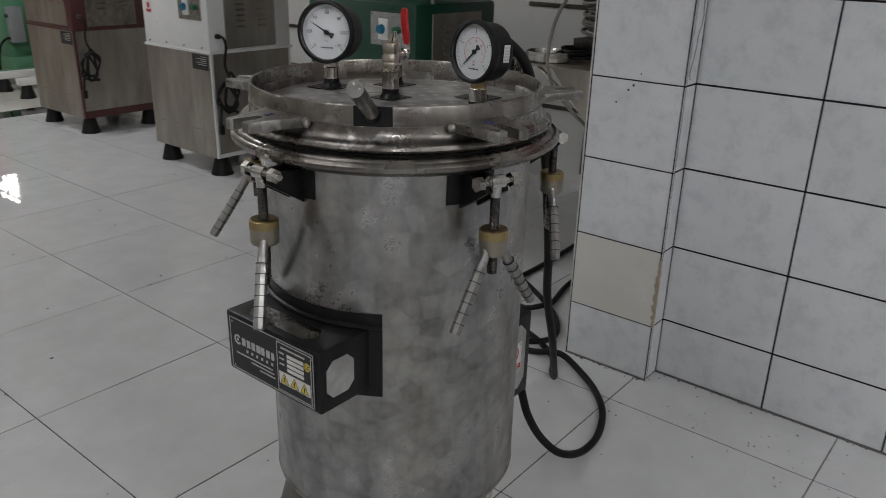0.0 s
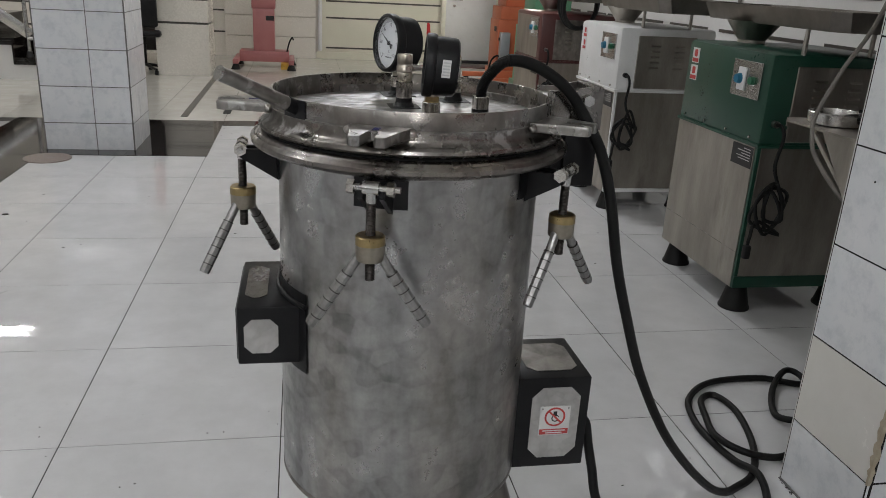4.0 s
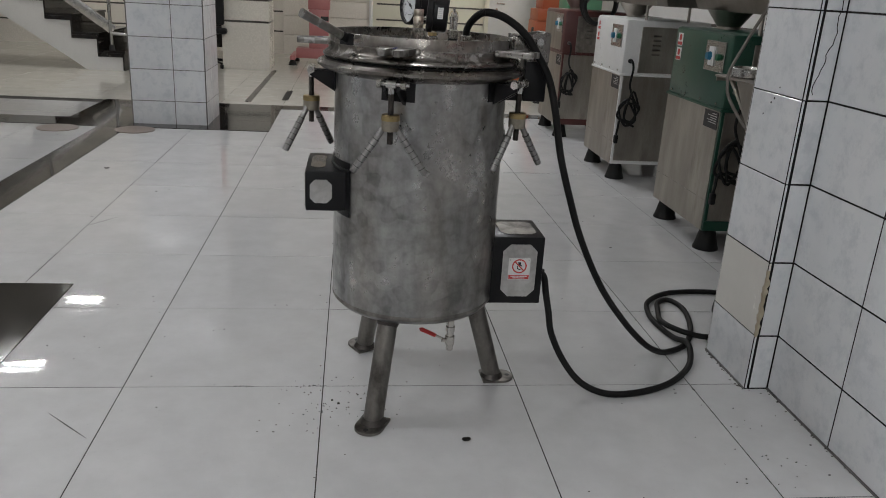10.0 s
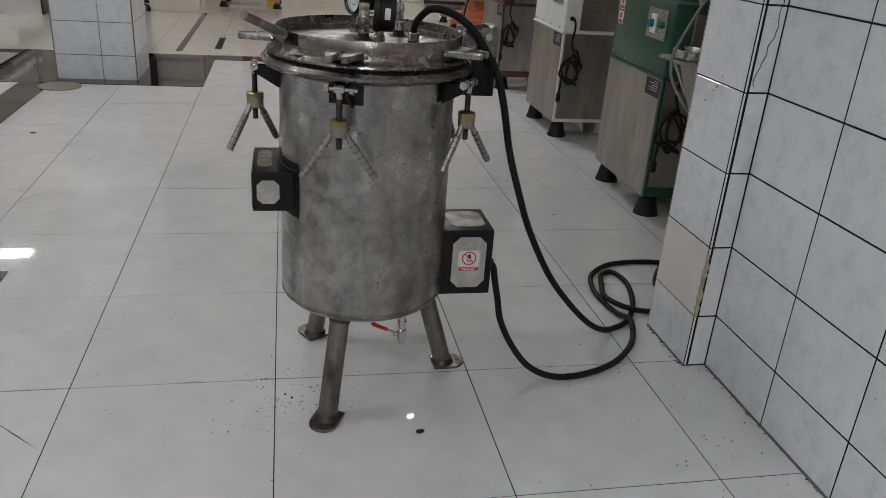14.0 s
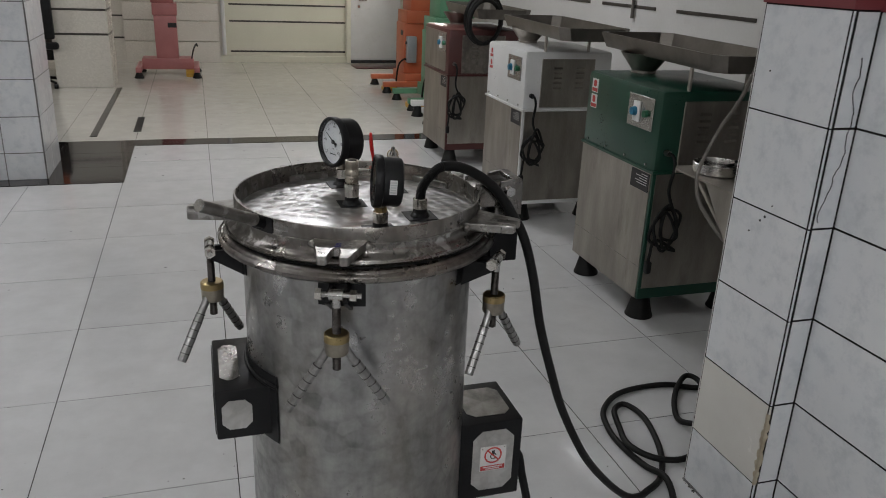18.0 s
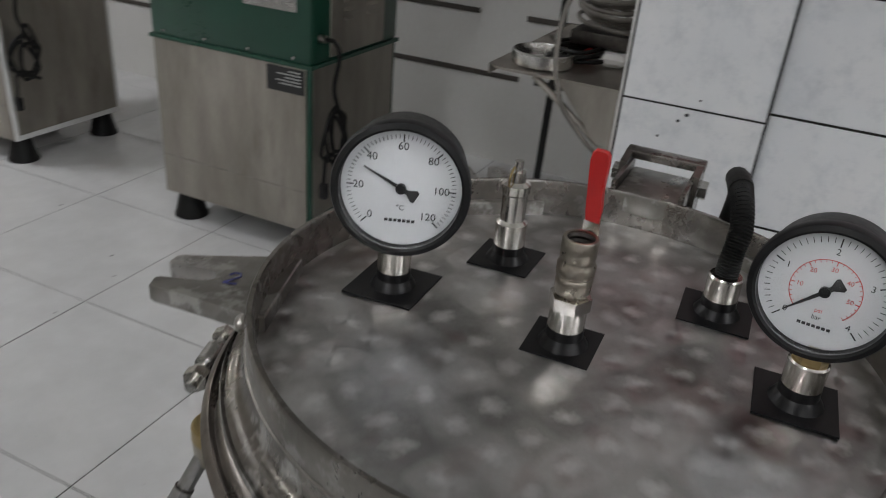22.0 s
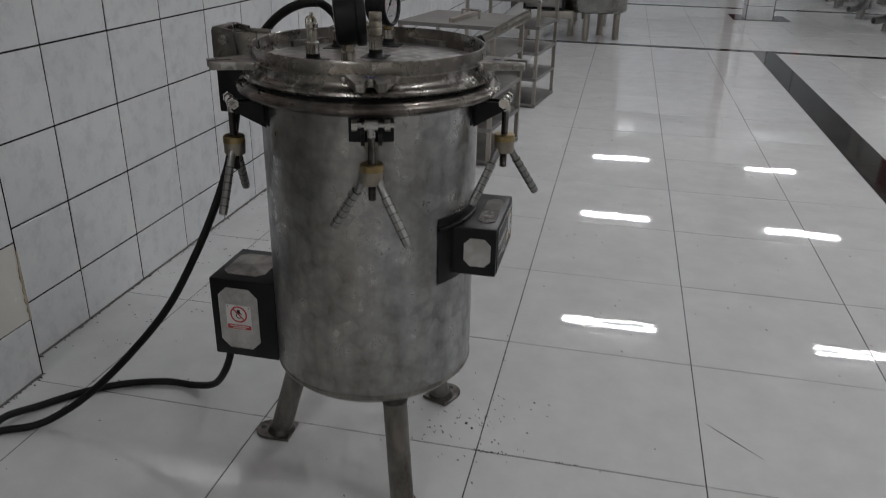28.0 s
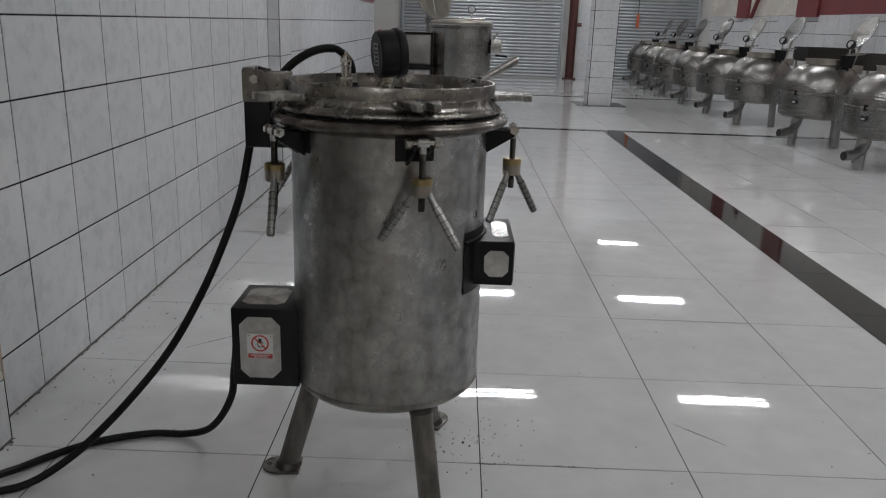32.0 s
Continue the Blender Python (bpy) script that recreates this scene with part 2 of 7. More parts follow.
def mottled_steel(name, dark, light, cell=26.0, rough=(0.3, 0.5), depth=0.25, streak=1.0, cells_by=0.45, scuff=None, tint=None):
    """Hand-ground stainless steel: overlapping round sanding marks over large clouds."""
    m, nt, p = nodes_of(name)
    co = nt.nodes.new("ShaderNodeTexCoord").outputs["Object"]
    warp = N(nt, "ShaderNodeTexNoise", Scale=9.0, Detail=2.0)
    nt.links.new(co, warp.inputs["Vector"])
    moved = nt.nodes.new("ShaderNodeVectorMath")
    moved.operation = "MULTIPLY_ADD"
    moved.inputs[1].default_value = (0.03, 0.03, 0.03)
    nt.links.new(warp.outputs["Color"], moved.inputs[0])
    nt.links.new(co, moved.inputs[2])
    v = N(nt, "ShaderNodeTexVoronoi", Scale=cell, Randomness=0.9)
    v.feature = "SMOOTH_F1"
    v.inputs["Smoothness"].default_value = 0.22
    nt.links.new(moved.outputs[0], v.inputs["Vector"])
    cloud = noise_at(nt, co, 4.5, 5.0)
    mp = nt.nodes.new("ShaderNodeMapping")
    mp.inputs["Scale"].default_value = (1.0, 1.0, 0.25)
    nt.links.new(co, mp.inputs[0])
    runs = noise_at(nt, mp.outputs[0], 14.0, 4.0)
    fine = noise_at(nt, co, 130.0, 2.0)
    cells = nt.nodes.new("ShaderNodeSeparateColor")
    nt.links.new(v.outputs["Color"], cells.inputs[0])
    a = mixc(nt, cells_by, span(nt, v.outputs["Distance"], 0.75, 0.25, 0.1, 0.6), cells.outputs[0])
    a = mixc(nt, 0.45, a, span(nt, cloud, 0, 1, 0.32, 0.68))
    a = mixc(nt, 0.3 * streak, a, span(nt, runs, 0, 1, 0.32, 0.68))
    a = span(nt, a, 0.0, 1.0, 0.22, 0.72)
    a = mixc(nt, 0.14, a, span(nt, noise_at(nt, co, 70.0, 3.0, 0.6), 0, 1, 0.35, 0.65))
    col = mixc(nt, a, dark, light)
    if tint:
        col = mixc(nt, span(nt, noise_at(nt, mp.outputs[0], 5.0, 3.0), 0, tint[1], 0.42, 0.68), col, mixc(nt, 1.0, col, tint[0], "MULTIPLY"))
    if scuff:
        col = mixc(nt, span(nt, noise_at(nt, co, scuff[1], 4.0, 0.6), 0, scuff[2], 0.56, 0.63), col, scuff[0])
    nt.links.new(col, p.inputs["Base Color"])
    p.inputs["Metallic"].default_value = 1.0
    nt.links.new(span(nt, mixc(nt, 0.35, a, fine), rough[1], rough[0], 0.25, 0.75), p.inputs["Roughness"])
    bumped(nt, p, mixc(nt, 0.05, v.outputs["Distance"], fine), depth, 0.0012)
    return m


def hammered(name, dark, light, cell=40.0):
    """Hammered stainless sheet: even round dimples, little stain."""
    m, nt, p = nodes_of(name)
    co = nt.nodes.new("ShaderNodeTexCoord").outputs["Object"]
    v = N(nt, "ShaderNodeTexVoronoi", Scale=cell, Randomness=0.55)
    v.feature = "SMOOTH_F1"
    v.inputs["Smoothness"].default_value = 0.25
    nt.links.new(co, v.inputs["Vector"])
    cloud, fine = noise_at(nt, co, 3.0, 4.0), noise_at(nt, co, 150.0, 2.0)
    nt.links.new(mixc(nt, span(nt, cloud, 0, 1, 0.3, 0.7), dark, light), p.inputs["Base Color"])
    p.inputs["Metallic"].default_value = 1.0
    nt.links.new(span(nt, mixc(nt, 0.5, cloud, fine), 0.17, 0.34, 0.3, 0.7), p.inputs["Roughness"])
    bumped(nt, p, v.outputs["Distance"], 0.4, 0.008)
    return m


def swirl_steel(name):
    """Lid plate with rows of soft round polishing marks: the grain runs in circles about each mark's centre."""
    m, nt, p = nodes_of(name)
    co = nt.nodes.new("ShaderNodeTexCoord").outputs["Object"]
    wob = N(nt, "ShaderNodeTexNoise", Scale=14.0, Detail=1.0)
    nt.links.new(co, wob.inputs["Vector"])
    moved = nt.nodes.new("ShaderNodeVectorMath")
    moved.operation = "MULTIPLY_ADD"
    moved.inputs[1].default_value = (0.012, 0.012, 0.0)
    nt.links.new(wob.outputs["Color"], moved.inputs[0])
    nt.links.new(co, moved.inputs[2])
    mp = nt.nodes.new("ShaderNodeMapping")
    mp.inputs["Rotation"].default_value = (0, 0, 0.5)
    nt.links.new(moved.outputs[0], mp.inputs[0])
    v = N(nt, "ShaderNodeTexVoronoi", Scale=27.0, Randomness=0.30)
    v.voronoi_dimensions = "2D"
    nt.links.new(mp.outputs[0], v.inputs["Vector"])
    soft = N(nt, "ShaderNodeTexVoronoi", Scale=27.0, Randomness=0.30)
    soft.voronoi_dimensions = "2D"
    soft.feature = "SMOOTH_F1"
    soft.inputs["Smoothness"].default_value = 0.7
    nt.links.new(mp.outputs[0], soft.inputs["Vector"])
    arm = nt.nodes.new("ShaderNodeVectorMath")
    arm.operation = "SUBTRACT"
    nt.links.new(mp.outputs[0], arm.inputs[0])
    nt.links.new(v.outputs["Position"], arm.inputs[1])
    back = nt.nodes.new("ShaderNodeMapping")
    back.inputs["Rotation"].default_value = (0, 0, -0.5)
    back.inputs["Scale"].default_value = (1, 1, 0)
    nt.links.new(arm.outputs[0], back.inputs[0])
    turn = nt.nodes.new("ShaderNodeVectorMath")
    turn.operation = "CROSS_PRODUCT"
    turn.inputs[0].default_value = (0, 0, 1)
    nt.links.new(back.outputs[0], turn.inputs[1])
    unit = nt.nodes.new("ShaderNodeVectorMath")
    unit.operation = "NORMALIZE"
    nt.links.new(turn.outputs[0], unit.inputs[0])
    nt.links.new(unit.outputs[0], p.inputs["Tangent"])
    # the circular grain is strongest inside a mark and gone at its edge
    nt.links.new(span(nt, v.outputs["Distance"], 0.92, 0.5, 0.15, 0.50), p.inputs["Anisotropic"])
    cells = nt.nodes.new("ShaderNodeSeparateColor")
    nt.links.new(soft.outputs["Color"], cells.inputs[0])
    cloud, fine = noise_at(nt, co, 13.0, 6.0, 0.65), noise_at(nt, co, 90.0, 3.0)
    tone = mixc(nt, 0.45, span(nt, cloud, 0, 1, 0.36, 0.64), span(nt, cells.outputs[0], 0, 1, 0.3, 0.7))
    col = mixc(nt, tone, (0.29, 0.283, 0.278), (0.62, 0.613, 0.61))
    col = mixc(nt, span(nt, noise_at(nt, co, 17.0, 2.0), 0, 0.55, 0.56, 0.70), col, (0.30, 0.215, 0.205))
    # the glint of each polished mark, painted pale and uneven about its centre
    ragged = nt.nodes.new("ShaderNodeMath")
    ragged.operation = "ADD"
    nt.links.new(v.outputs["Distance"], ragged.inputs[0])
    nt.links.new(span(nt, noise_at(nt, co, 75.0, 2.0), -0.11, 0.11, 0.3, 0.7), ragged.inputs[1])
    glint = span(nt, ragged.outputs[0], 0.68, 0.0, 0.03, 0.30)
    col = mixc(nt, glint, col, (0.82, 0.815, 0.81))
    nt.links.new(col, p.inputs["Base Color"])
    p.inputs["Metallic"].default_value = 1.0
    nt.links.new(span(nt, mixc(nt, 0.45, cells.outputs[1], fine), 0.30, 0.42, 0.25, 0.75), p.inputs["Roughness"])
    dish = nt.nodes.new("ShaderNodeMapRange")
    dish.interpolation_type = "SMOOTHSTEP"
    dish.inputs["From Min"].default_value, dish.inputs["From Max"].default_value = 0.0, 0.52
    nt.links.new(v.outputs["Distance"], dish.inputs["Value"])
    bumped(nt, p, mixc(nt, 0.15, dish.outputs[0], cloud), 0.35, 0.0018)
    return m


def glazed(name, c1, c2, rough, vein=0.0, rand=0.05, wave=0.06, dirt=0.0):
    """Glazed or polished tile: faint clouds, a wavy gloss and some grime."""
    m, nt, p = nodes_of(name)
    geo = nt.nodes.new("ShaderNodeNewGeometry").outputs["Position"]
    cloud, fine = noise_at(nt, geo, 6.0, 6.0, 0.65), noise_at(nt, geo, 45.0, 5.0, 0.7)
    col = mixc(nt, span(nt, cloud, 0, 1, 0.38, 0.66), c1, c2)
    if vein:
        n = noise_at(nt, geo, 16.0, 9.0, 0.72)
        col = mixc(nt, span(nt, n, vein, 0.0, 0.36, 0.52), col, (0.47, 0.50, 0.53))
    if dirt:
        col = mixc(nt, span(nt, noise_at(nt, geo, 9.0, 8.0, 0.75), 0, dirt, 0.6, 0.74), col, (0.30, 0.28, 0.25))
        col = mixc(nt, span(nt, noise_at(nt, geo, 70.0, 2.0, 0.5), 0, dirt * 1.4, 0.73, 0.76), col, (0.16, 0.14, 0.13))
    if rand:
        info = nt.nodes.new("ShaderNodeObjectInfo")
        col = mixc(nt, 1.0, col, ramp(nt, info.outputs["Random"], [(0.0, (1 - rand,) * 3), (1.0, (1.0,) * 3)]), "MULTIPLY")
    nt.links.new(col, p.inputs["Base Color"])
    nt.links.new(span(nt, mixc(nt, 0.5, cloud, fine), rough[0], rough[1], 0.3, 0.7), p.inputs["Roughness"])
    bumped(nt, p, mixc(nt, 0.08, noise_at(nt, geo, 5.0, 2.0), fine), wave, 0.01)
    return m


STEEL_BODY = mottled_steel("ground_steel", (0.165, 0.164, 0.162), (0.47, 0.468, 0.464), cell=26.0, rough=(0.26, 0.42), depth=0.06, cells_by=0.40, tint=((1.0, 0.92, 0.83), 0.65))
STEEL_LEG = mottled_steel("burnt_leg_steel", (0.07, 0.064, 0.057), (0.25, 0.235, 0.215), cell=22.0, rough=(0.3, 0.5), depth=0.15, streak=2.2)
STEEL_LID = mottled_steel("weld_ground_steel", (0.085, 0.077, 0.067), (0.32, 0.302, 0.28), cell=34.0, rough=(0.16, 0.40), depth=0.3, cells_by=0.30, scuff=((0.58, 0.57, 0.55), 19.0, 0.65))
STEEL_RIM = mottled_steel("rolled_rim_steel", (0.085, 0.078, 0.071), (0.29, 0.274, 0.255), cell=16.0, rough=(0.22, 0.42), depth=0.08, streak=1.6, tint=((1.0, 0.84, 0.74), 0.6))
STEEL_RING = mottled_steel("upright_ring_steel", (0.13, 0.121, 0.109), (0.33, 0.315, 0.295), cell=20.0, rough=(0.2, 0.40), depth=0.10, streak=1.4, cells_by=0.25, tint=((1.0, 0.90, 0.80), 0.6), scuff=((0.50, 0.49, 0.47), 26.0, 0.35))
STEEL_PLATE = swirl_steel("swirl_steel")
STEEL_DARK = mottled_steel("stained_steel", (0.15, 0.14, 0.13), (0.38, 0.36, 0.33), cell=18.0, rough=(0.3, 0.5), depth=0.2, streak=2.0)
STEEL_BRIGHT = surf("bright_steel", (0.62, 0.61, 0.59), (0.45, 0.44, 0.42), (0.16, 0.32), 1.0, 20, 200, 0.1)
STEEL_FORK = mottled_steel("lug_steel", (0.15, 0.141, 0.129), (0.36, 0.345, 0.322), cell=40.0, rough=(0.26, 0.44), depth=0.2, scuff=((0.58, 0.57, 0.55), 24.0, 0.6))
STEEL_PANEL = surf("sheet_steel", (0.31, 0.284, 0.248), (0.48, 0.447, 0.402), (0.34, 0.5), 1.0, 9, 150, 0.12, stretch=(1, 1, 0.25), dirt=((0.17, 0.15, 0.125), 7.0, 0.5))
STEEL_TRAY = surf("tray_steel", (0.17, 0.155, 0.135), (0.27, 0.25, 0.225), (0.36, 0.52), 1.0, 8, 150, 0.1)
STEEL_HAMMER = hammered("hammered_steel", (0.17, 0.165, 0.158), (0.32, 0.312, 0.30), cell=36.0)
STEEL_PIPE = surf("clean_pipe_steel", (0.44, 0.435, 0.425), (0.32, 0.315, 0.305), (0.25, 0.4), 1.0, 14, 150, 0.1)
STEEL_GRIP = surf("worn_grip_steel", (0.38, 0.375, 0.365), (0.26, 0.255, 0.245), (0.3, 0.46), 1.0, 60, 250, 0.12)
CHROME = surf("nickel", (0.72, 0.70, 0.66), (0.60, 0.57, 0.52), (0.14, 0.26), 1.0, 30, 200, 0.05)
NICKEL_WARM = surf("warm_nickel", (0.50, 0.46, 0.39), (0.40, 0.36, 0.30), (0.25, 0.38), 1.0, 30, 200, 0.05)
BRASS = surf("brass", (0.42, 0.32, 0.155), (0.32, 0.24, 0.12), (0.25, 0.4), 1.0, 40, 220, 0.1)
BRONZE = surf("bronze_and_steel", (0.38, 0.345, 0.285), (0.27, 0.24, 0.20), (0.28, 0.45), 1.0, 25, 180, 0.15)
THREAD = surf("dark_thread", (0.10, 0.092, 0.084), (0.06, 0.054, 0.05), (0.35, 0.5), 1.0, 60, 300, 0.2)
BLACK_PAINT = surf("black_paint", (0.006, 0.006, 0.0065), (0.012, 0.012, 0.0125), (0.28, 0.42), 0.0, 12, 120, 0.08, spec=0.22)
BLACK_PLASTIC = surf("black_plastic", (0.007, 0.007, 0.0075), (0.012, 0.012, 0.0125), (0.35, 0.5), 0.0, 20, 160, 0.1, spec=0.25)
RUBBER = surf("black_rubber", (0.006, 0.006, 0.006), (0.012, 0.012, 0.011), (0.42, 0.6), 0.0, 14, 150, 0.15, spec=0.22)
WHITE_DIAL = surf("dial_white", (0.54, 0.555, 0.56), (0.50, 0.515, 0.52), (0.4, 0.5), 0.0, 10, 60, 0.0)
INK = surf("black_ink", (0.015, 0.015, 0.016), (0.02, 0.02, 0.02), (0.5, 0.6), 0.0, 10, 60, 0.0)
INK_RED = surf("red_ink", (0.55, 0.06, 0.05), (0.45, 0.05, 0.05), (0.5, 0.6), 0.0, 10, 60, 0.0)
INK_BLUE = surf("blue_marker", (0.04, 0.04, 0.14), (0.06, 0.06, 0.18), (0.4, 0.6), 0.0, 40, 200, 0.0)
RED_GRIP = surf("red_grip", (0.55, 0.02, 0.018), (0.45, 0.015, 0.015), (0.25, 0.4), 0.0, 15, 100, 0.06)
WHITE_STICKER = surf("white_sticker", (0.74, 0.73, 0.71), (0.68, 0.67, 0.65), (0.35, 0.5), 0.0, 20, 120, 0.02)
YELLOW = surf("yellow_print", (0.70, 0.56, 0.06), (0.62, 0.48, 0.05), (0.35, 0.5), 0.0, 20, 120, 0.0)
SILVER_PRINT = surf("silver_print", (0.62, 0.62, 0.61), (0.52, 0.52, 0.51), (0.3, 0.45), 0.6, 20, 120, 0.0)
GREEN_PAINT = surf("dark_green_enamel", (0.008, 0.05, 0.03), (0.011, 0.062, 0.038), (0.25, 0.4), 0.0, 5, 110, 0.08)
WHITE_PAINT = surf("white_enamel", (0.74, 0.74, 0.73), (0.68, 0.68, 0.66), (0.25, 0.42), 0.0, 5, 110, 0.06, dirt=((0.35, 0.32, 0.28), 14.0, 0.25))
MAROON_PAINT = surf("maroon_enamel", (0.075, 0.022, 0.02), (0.10, 0.03, 0.026), (0.28, 0.42), 0.0, 6, 110, 0.08)
ORANGE_PAINT = surf("orange_enamel", (0.50, 0.12, 0.05), (0.58, 0.16, 0.07), (0.35, 0.5), 0.0, 4, 90, 0.06)
LIGHT_GREEN = surf("light_green_enamel", (0.10, 0.26, 0.15), (0.13, 0.31, 0.18), (0.35, 0.5), 0.0, 4, 90, 0.06)
PINK_PAINT = surf("pink_enamel", (0.44, 0.16, 0.16), (0.50, 0.20, 0.195), (0.3, 0.45), 0.0, 4, 90, 0.05)
YELLOW_PAINT = surf("pedal_yellow", (0.55, 0.30, 0.03), (0.62, 0.36, 0.05), (0.35, 0.5), 0.0, 10, 100, 0.06)
RED_WALL = surf("dark_red_wall_paint", (0.17, 0.03, 0.035), (0.22, 0.045, 0.05), (0.45, 0.6), 0.0, 3, 60, 0.2)
RED_PIPE = surf("rust_red_paint", (0.055, 0.014, 0.012), (0.075, 0.018, 0.015), (0.4, 0.55), 0.0, 4, 60, 0.1)
SWITCH_BLUE = surf("switch_blue", (0.01, 0.13, 0.22), (0.015, 0.16, 0.27), (0.3, 0.45), 0.0, 10, 60, 0.0)
SWITCH_GREEN = surf("switch_green", (0.01, 0.10, 0.05), (0.015, 0.13, 0.06), (0.3, 0.45), 0.0, 10, 60, 0.0)
FLOOR_TILE = glazed("polished_floor_tile", (0.60, 0.60, 0.595), (0.66, 0.66, 0.655), (0.003, 0.013), rand=0.04, wave=0.022, dirt=0.10)
CREAM_TILE = glazed("cream_floor_tile", (0.63, 0.61, 0.55), (0.69, 0.67, 0.61), (0.06, 0.14), rand=0.04, wave=0.03)
DARK_STONE = glazed("dark_brown_stone", (0.012, 0.010, 0.009), (0.032, 0.026, 0.023), (0.03, 0.10), rand=0.55, wave=0.03)
DARK_STONE.node_tree.nodes["Principled BSDF"].inputs["Specular IOR Level"].default_value = 0.35
CREAM_WALL_TILE = glazed("cream_wall_tile", (0.67, 0.65, 0.60), (0.71, 0.69, 0.64), (0.16, 0.3), rand=0.03, wave=0.05, dirt=0.05)
WALL_TILE = glazed("white_wall_tile", (0.70, 0.715, 0.73), (0.75, 0.755, 0.76), (0.05, 0.13), vein=0.42, rand=0.05, wave=0.05, dirt=0.05)
GROUT_DARK = surf("dark_grout", (0.006, 0.006, 0.006), (0.02, 0.018, 0.016), (0.75, 0.9), 0.0, 25, 180, 0.4, spec=0.2)
GROUT_GREY = surf("grey_grout", (0.05, 0.046, 0.042), (0.025, 0.023, 0.02), (0.75, 0.9), 0.0, 20, 180, 0.4)
PLASTER = surf("pale_wall_paint", (0.70, 0.69, 0.67), (0.64, 0.63, 0.60), (0.55, 0.7), 0.0, 2, 50, 0.15, dirt=((0.5, 0.47, 0.43), 5.0, 0.3))
CREAM_WALL = surf("cream_panel", (0.72, 0.70, 0.58), (0.67, 0.65, 0.53), (0.3, 0.45), 0.0, 2, 50, 0.05)
WHITE_PANEL = surf("white_wall_panel", (0.76, 0.72, 0.65), (0.71, 0.67, 0.60), (0.18, 0.35), 0.0, 2, 50, 0.05)
SHUTTER = surf("galvanised_shutter", (0.46, 0.48, 0.50), (0.39, 0.41, 0.43), (0.35, 0.5), 0.5, 3, 60, 0.1)
CEILING_PAINT = surf("ceiling_paint", (0.80, 0.80, 0.78), (0.75, 0.75, 0.73), (0.8, 0.9), 0.0, 2, 40, 0.2)
LINE_DARK = surf("dark_joint_strip", (0.05, 0.043, 0.038), (0.08, 0.07, 0.06), (0.3, 0.5), 0.0, 8, 90, 0.1)
GREY_CABLE = surf("grey_cable", (0.17, 0.155, 0.135), (0.12, 0.11, 0.095), (0.45, 0.6), 0.0, 20, 120, 0.05)
SCRAPED = mottled_steel("scraped_top_steel", (0.15, 0.138, 0.130), (0.36, 0.345, 0.335), cell=38.0, rough=(0.12, 0.32), depth=0.25)
BARE_STEEL = mottled_steel("bare_patch_steel", (0.42, 0.41, 0.39), (0.62, 0.61, 0.59), cell=60.0, rough=(0.28, 0.45), depth=0.2)
PUTTY = surf("crumbled_plaster", (0.50, 0.43, 0.32), (0.34, 0.28, 0.20), (0.8, 0.9), 0.0, 40, 200, 0.8, 0.004)
TUBE_GLOW, _nt, _p = nodes_of("tube_glow")
_p.inputs["Base Color"].default_value = (0.9, 0.9, 0.9, 1)
_p.inputs["Emission Color"].default_value = (0.97, 0.985, 1.0, 1)
_p.inputs["Emission Strength"].default_value = 46.0
GLASS, _nt, _p = nodes_of("clear_glass")
_p.inputs["Base Color"].default_value = (1, 1, 1, 1)
_p.inputs["Roughness"].default_value = 0.02
_p.inputs["Transmission Weight"].default_value = 1.0
_p.inputs["IOR"].default_value = 1.25
BROWN_COVER = surf("brown_cover", (0.17, 0.13, 0.11), (0.24, 0.19, 0.16), (0.3, 0.5), 0.0, 12, 90, 0.15)
GROUT_LIGHT = surf("pale_grout", (0.20, 0.19, 0.18), (0.12, 0.115, 0.11), (0.75, 0.9), 0.0, 20, 180, 0.4)
WINDOW_GLOW, _nt, _p = nodes_of("daylit_pane")
_p.inputs["Base Color"].default_value = (0.9, 0.9, 0.9, 1)
_p.inputs["Emission Color"].default_value = (1.0, 0.98, 0.94, 1)
_p.inputs["Emission Strength"].default_value = 5.0

# ---------- the large structure ----------
WX, PX, P0, P1 = 1.462, 1.382, -0.027, 0.255      # main wall, pilaster face, its two sides
BACK_X, BACK_Y, LEFT_X, FAR_Y = 3.2, 11.1, -5.8, -17.1
RED_Z = 1.466

floor = solid("floor", box(B(), LEFT_X - 0.3, 3.6, FAR_Y - 0.3, BACK_Y + 0.3, -0.15, -0.0012), GROUT_GREY,
              "polished white porcelain tile floor with thin dark joints", "floor", "structure", 0)
ceiling = solid("ceiling", box(B(), LEFT_X - 0.3, 3.6, FAR_Y - 0.3, BACK_Y + 0.3, CEIL, CEIL + 0.2), CEILING_PAINT,
                "plain pale painted hall ceiling", "ceiling", "structure", 0)
wall_east = solid("wall_east", box(B(), WX - 0.0062, BACK_X + 0.4, -10.7, P0 - 0.007, -0.1, CEIL), GROUT_DARK,
                  "white glazed tile wall with black joints and dark red band", "wall", "structure", 0)
pilaster = solid("wall_pilaster", box(B(), PX - 0.0062, BACK_X + 0.4, P0 - 0.0064, P1 + 0.0062, -0.1, CEIL), GROUT_DARK,
                 "tiled wall pilaster with chipped corner", "pilaster", "structure", 0)
wall_machine = solid("wall_machine_bay", box(B(), BACK_X, BACK_X + 0.4, P1, BACK_Y, -0.1, CEIL), PLASTER,
                     "pale wall with dark horizontal joint strips behind machines", "wall", "structure", 0)
wall_back = solid("wall_back", box(B(), LEFT_X - 0.3, BACK_X + 0.4, BACK_Y, BACK_Y + 0.3, -0.1, CEIL), CREAM_WALL,
                  "cream panelled wall with dark horizontal joints", "wall", "structure", 0)
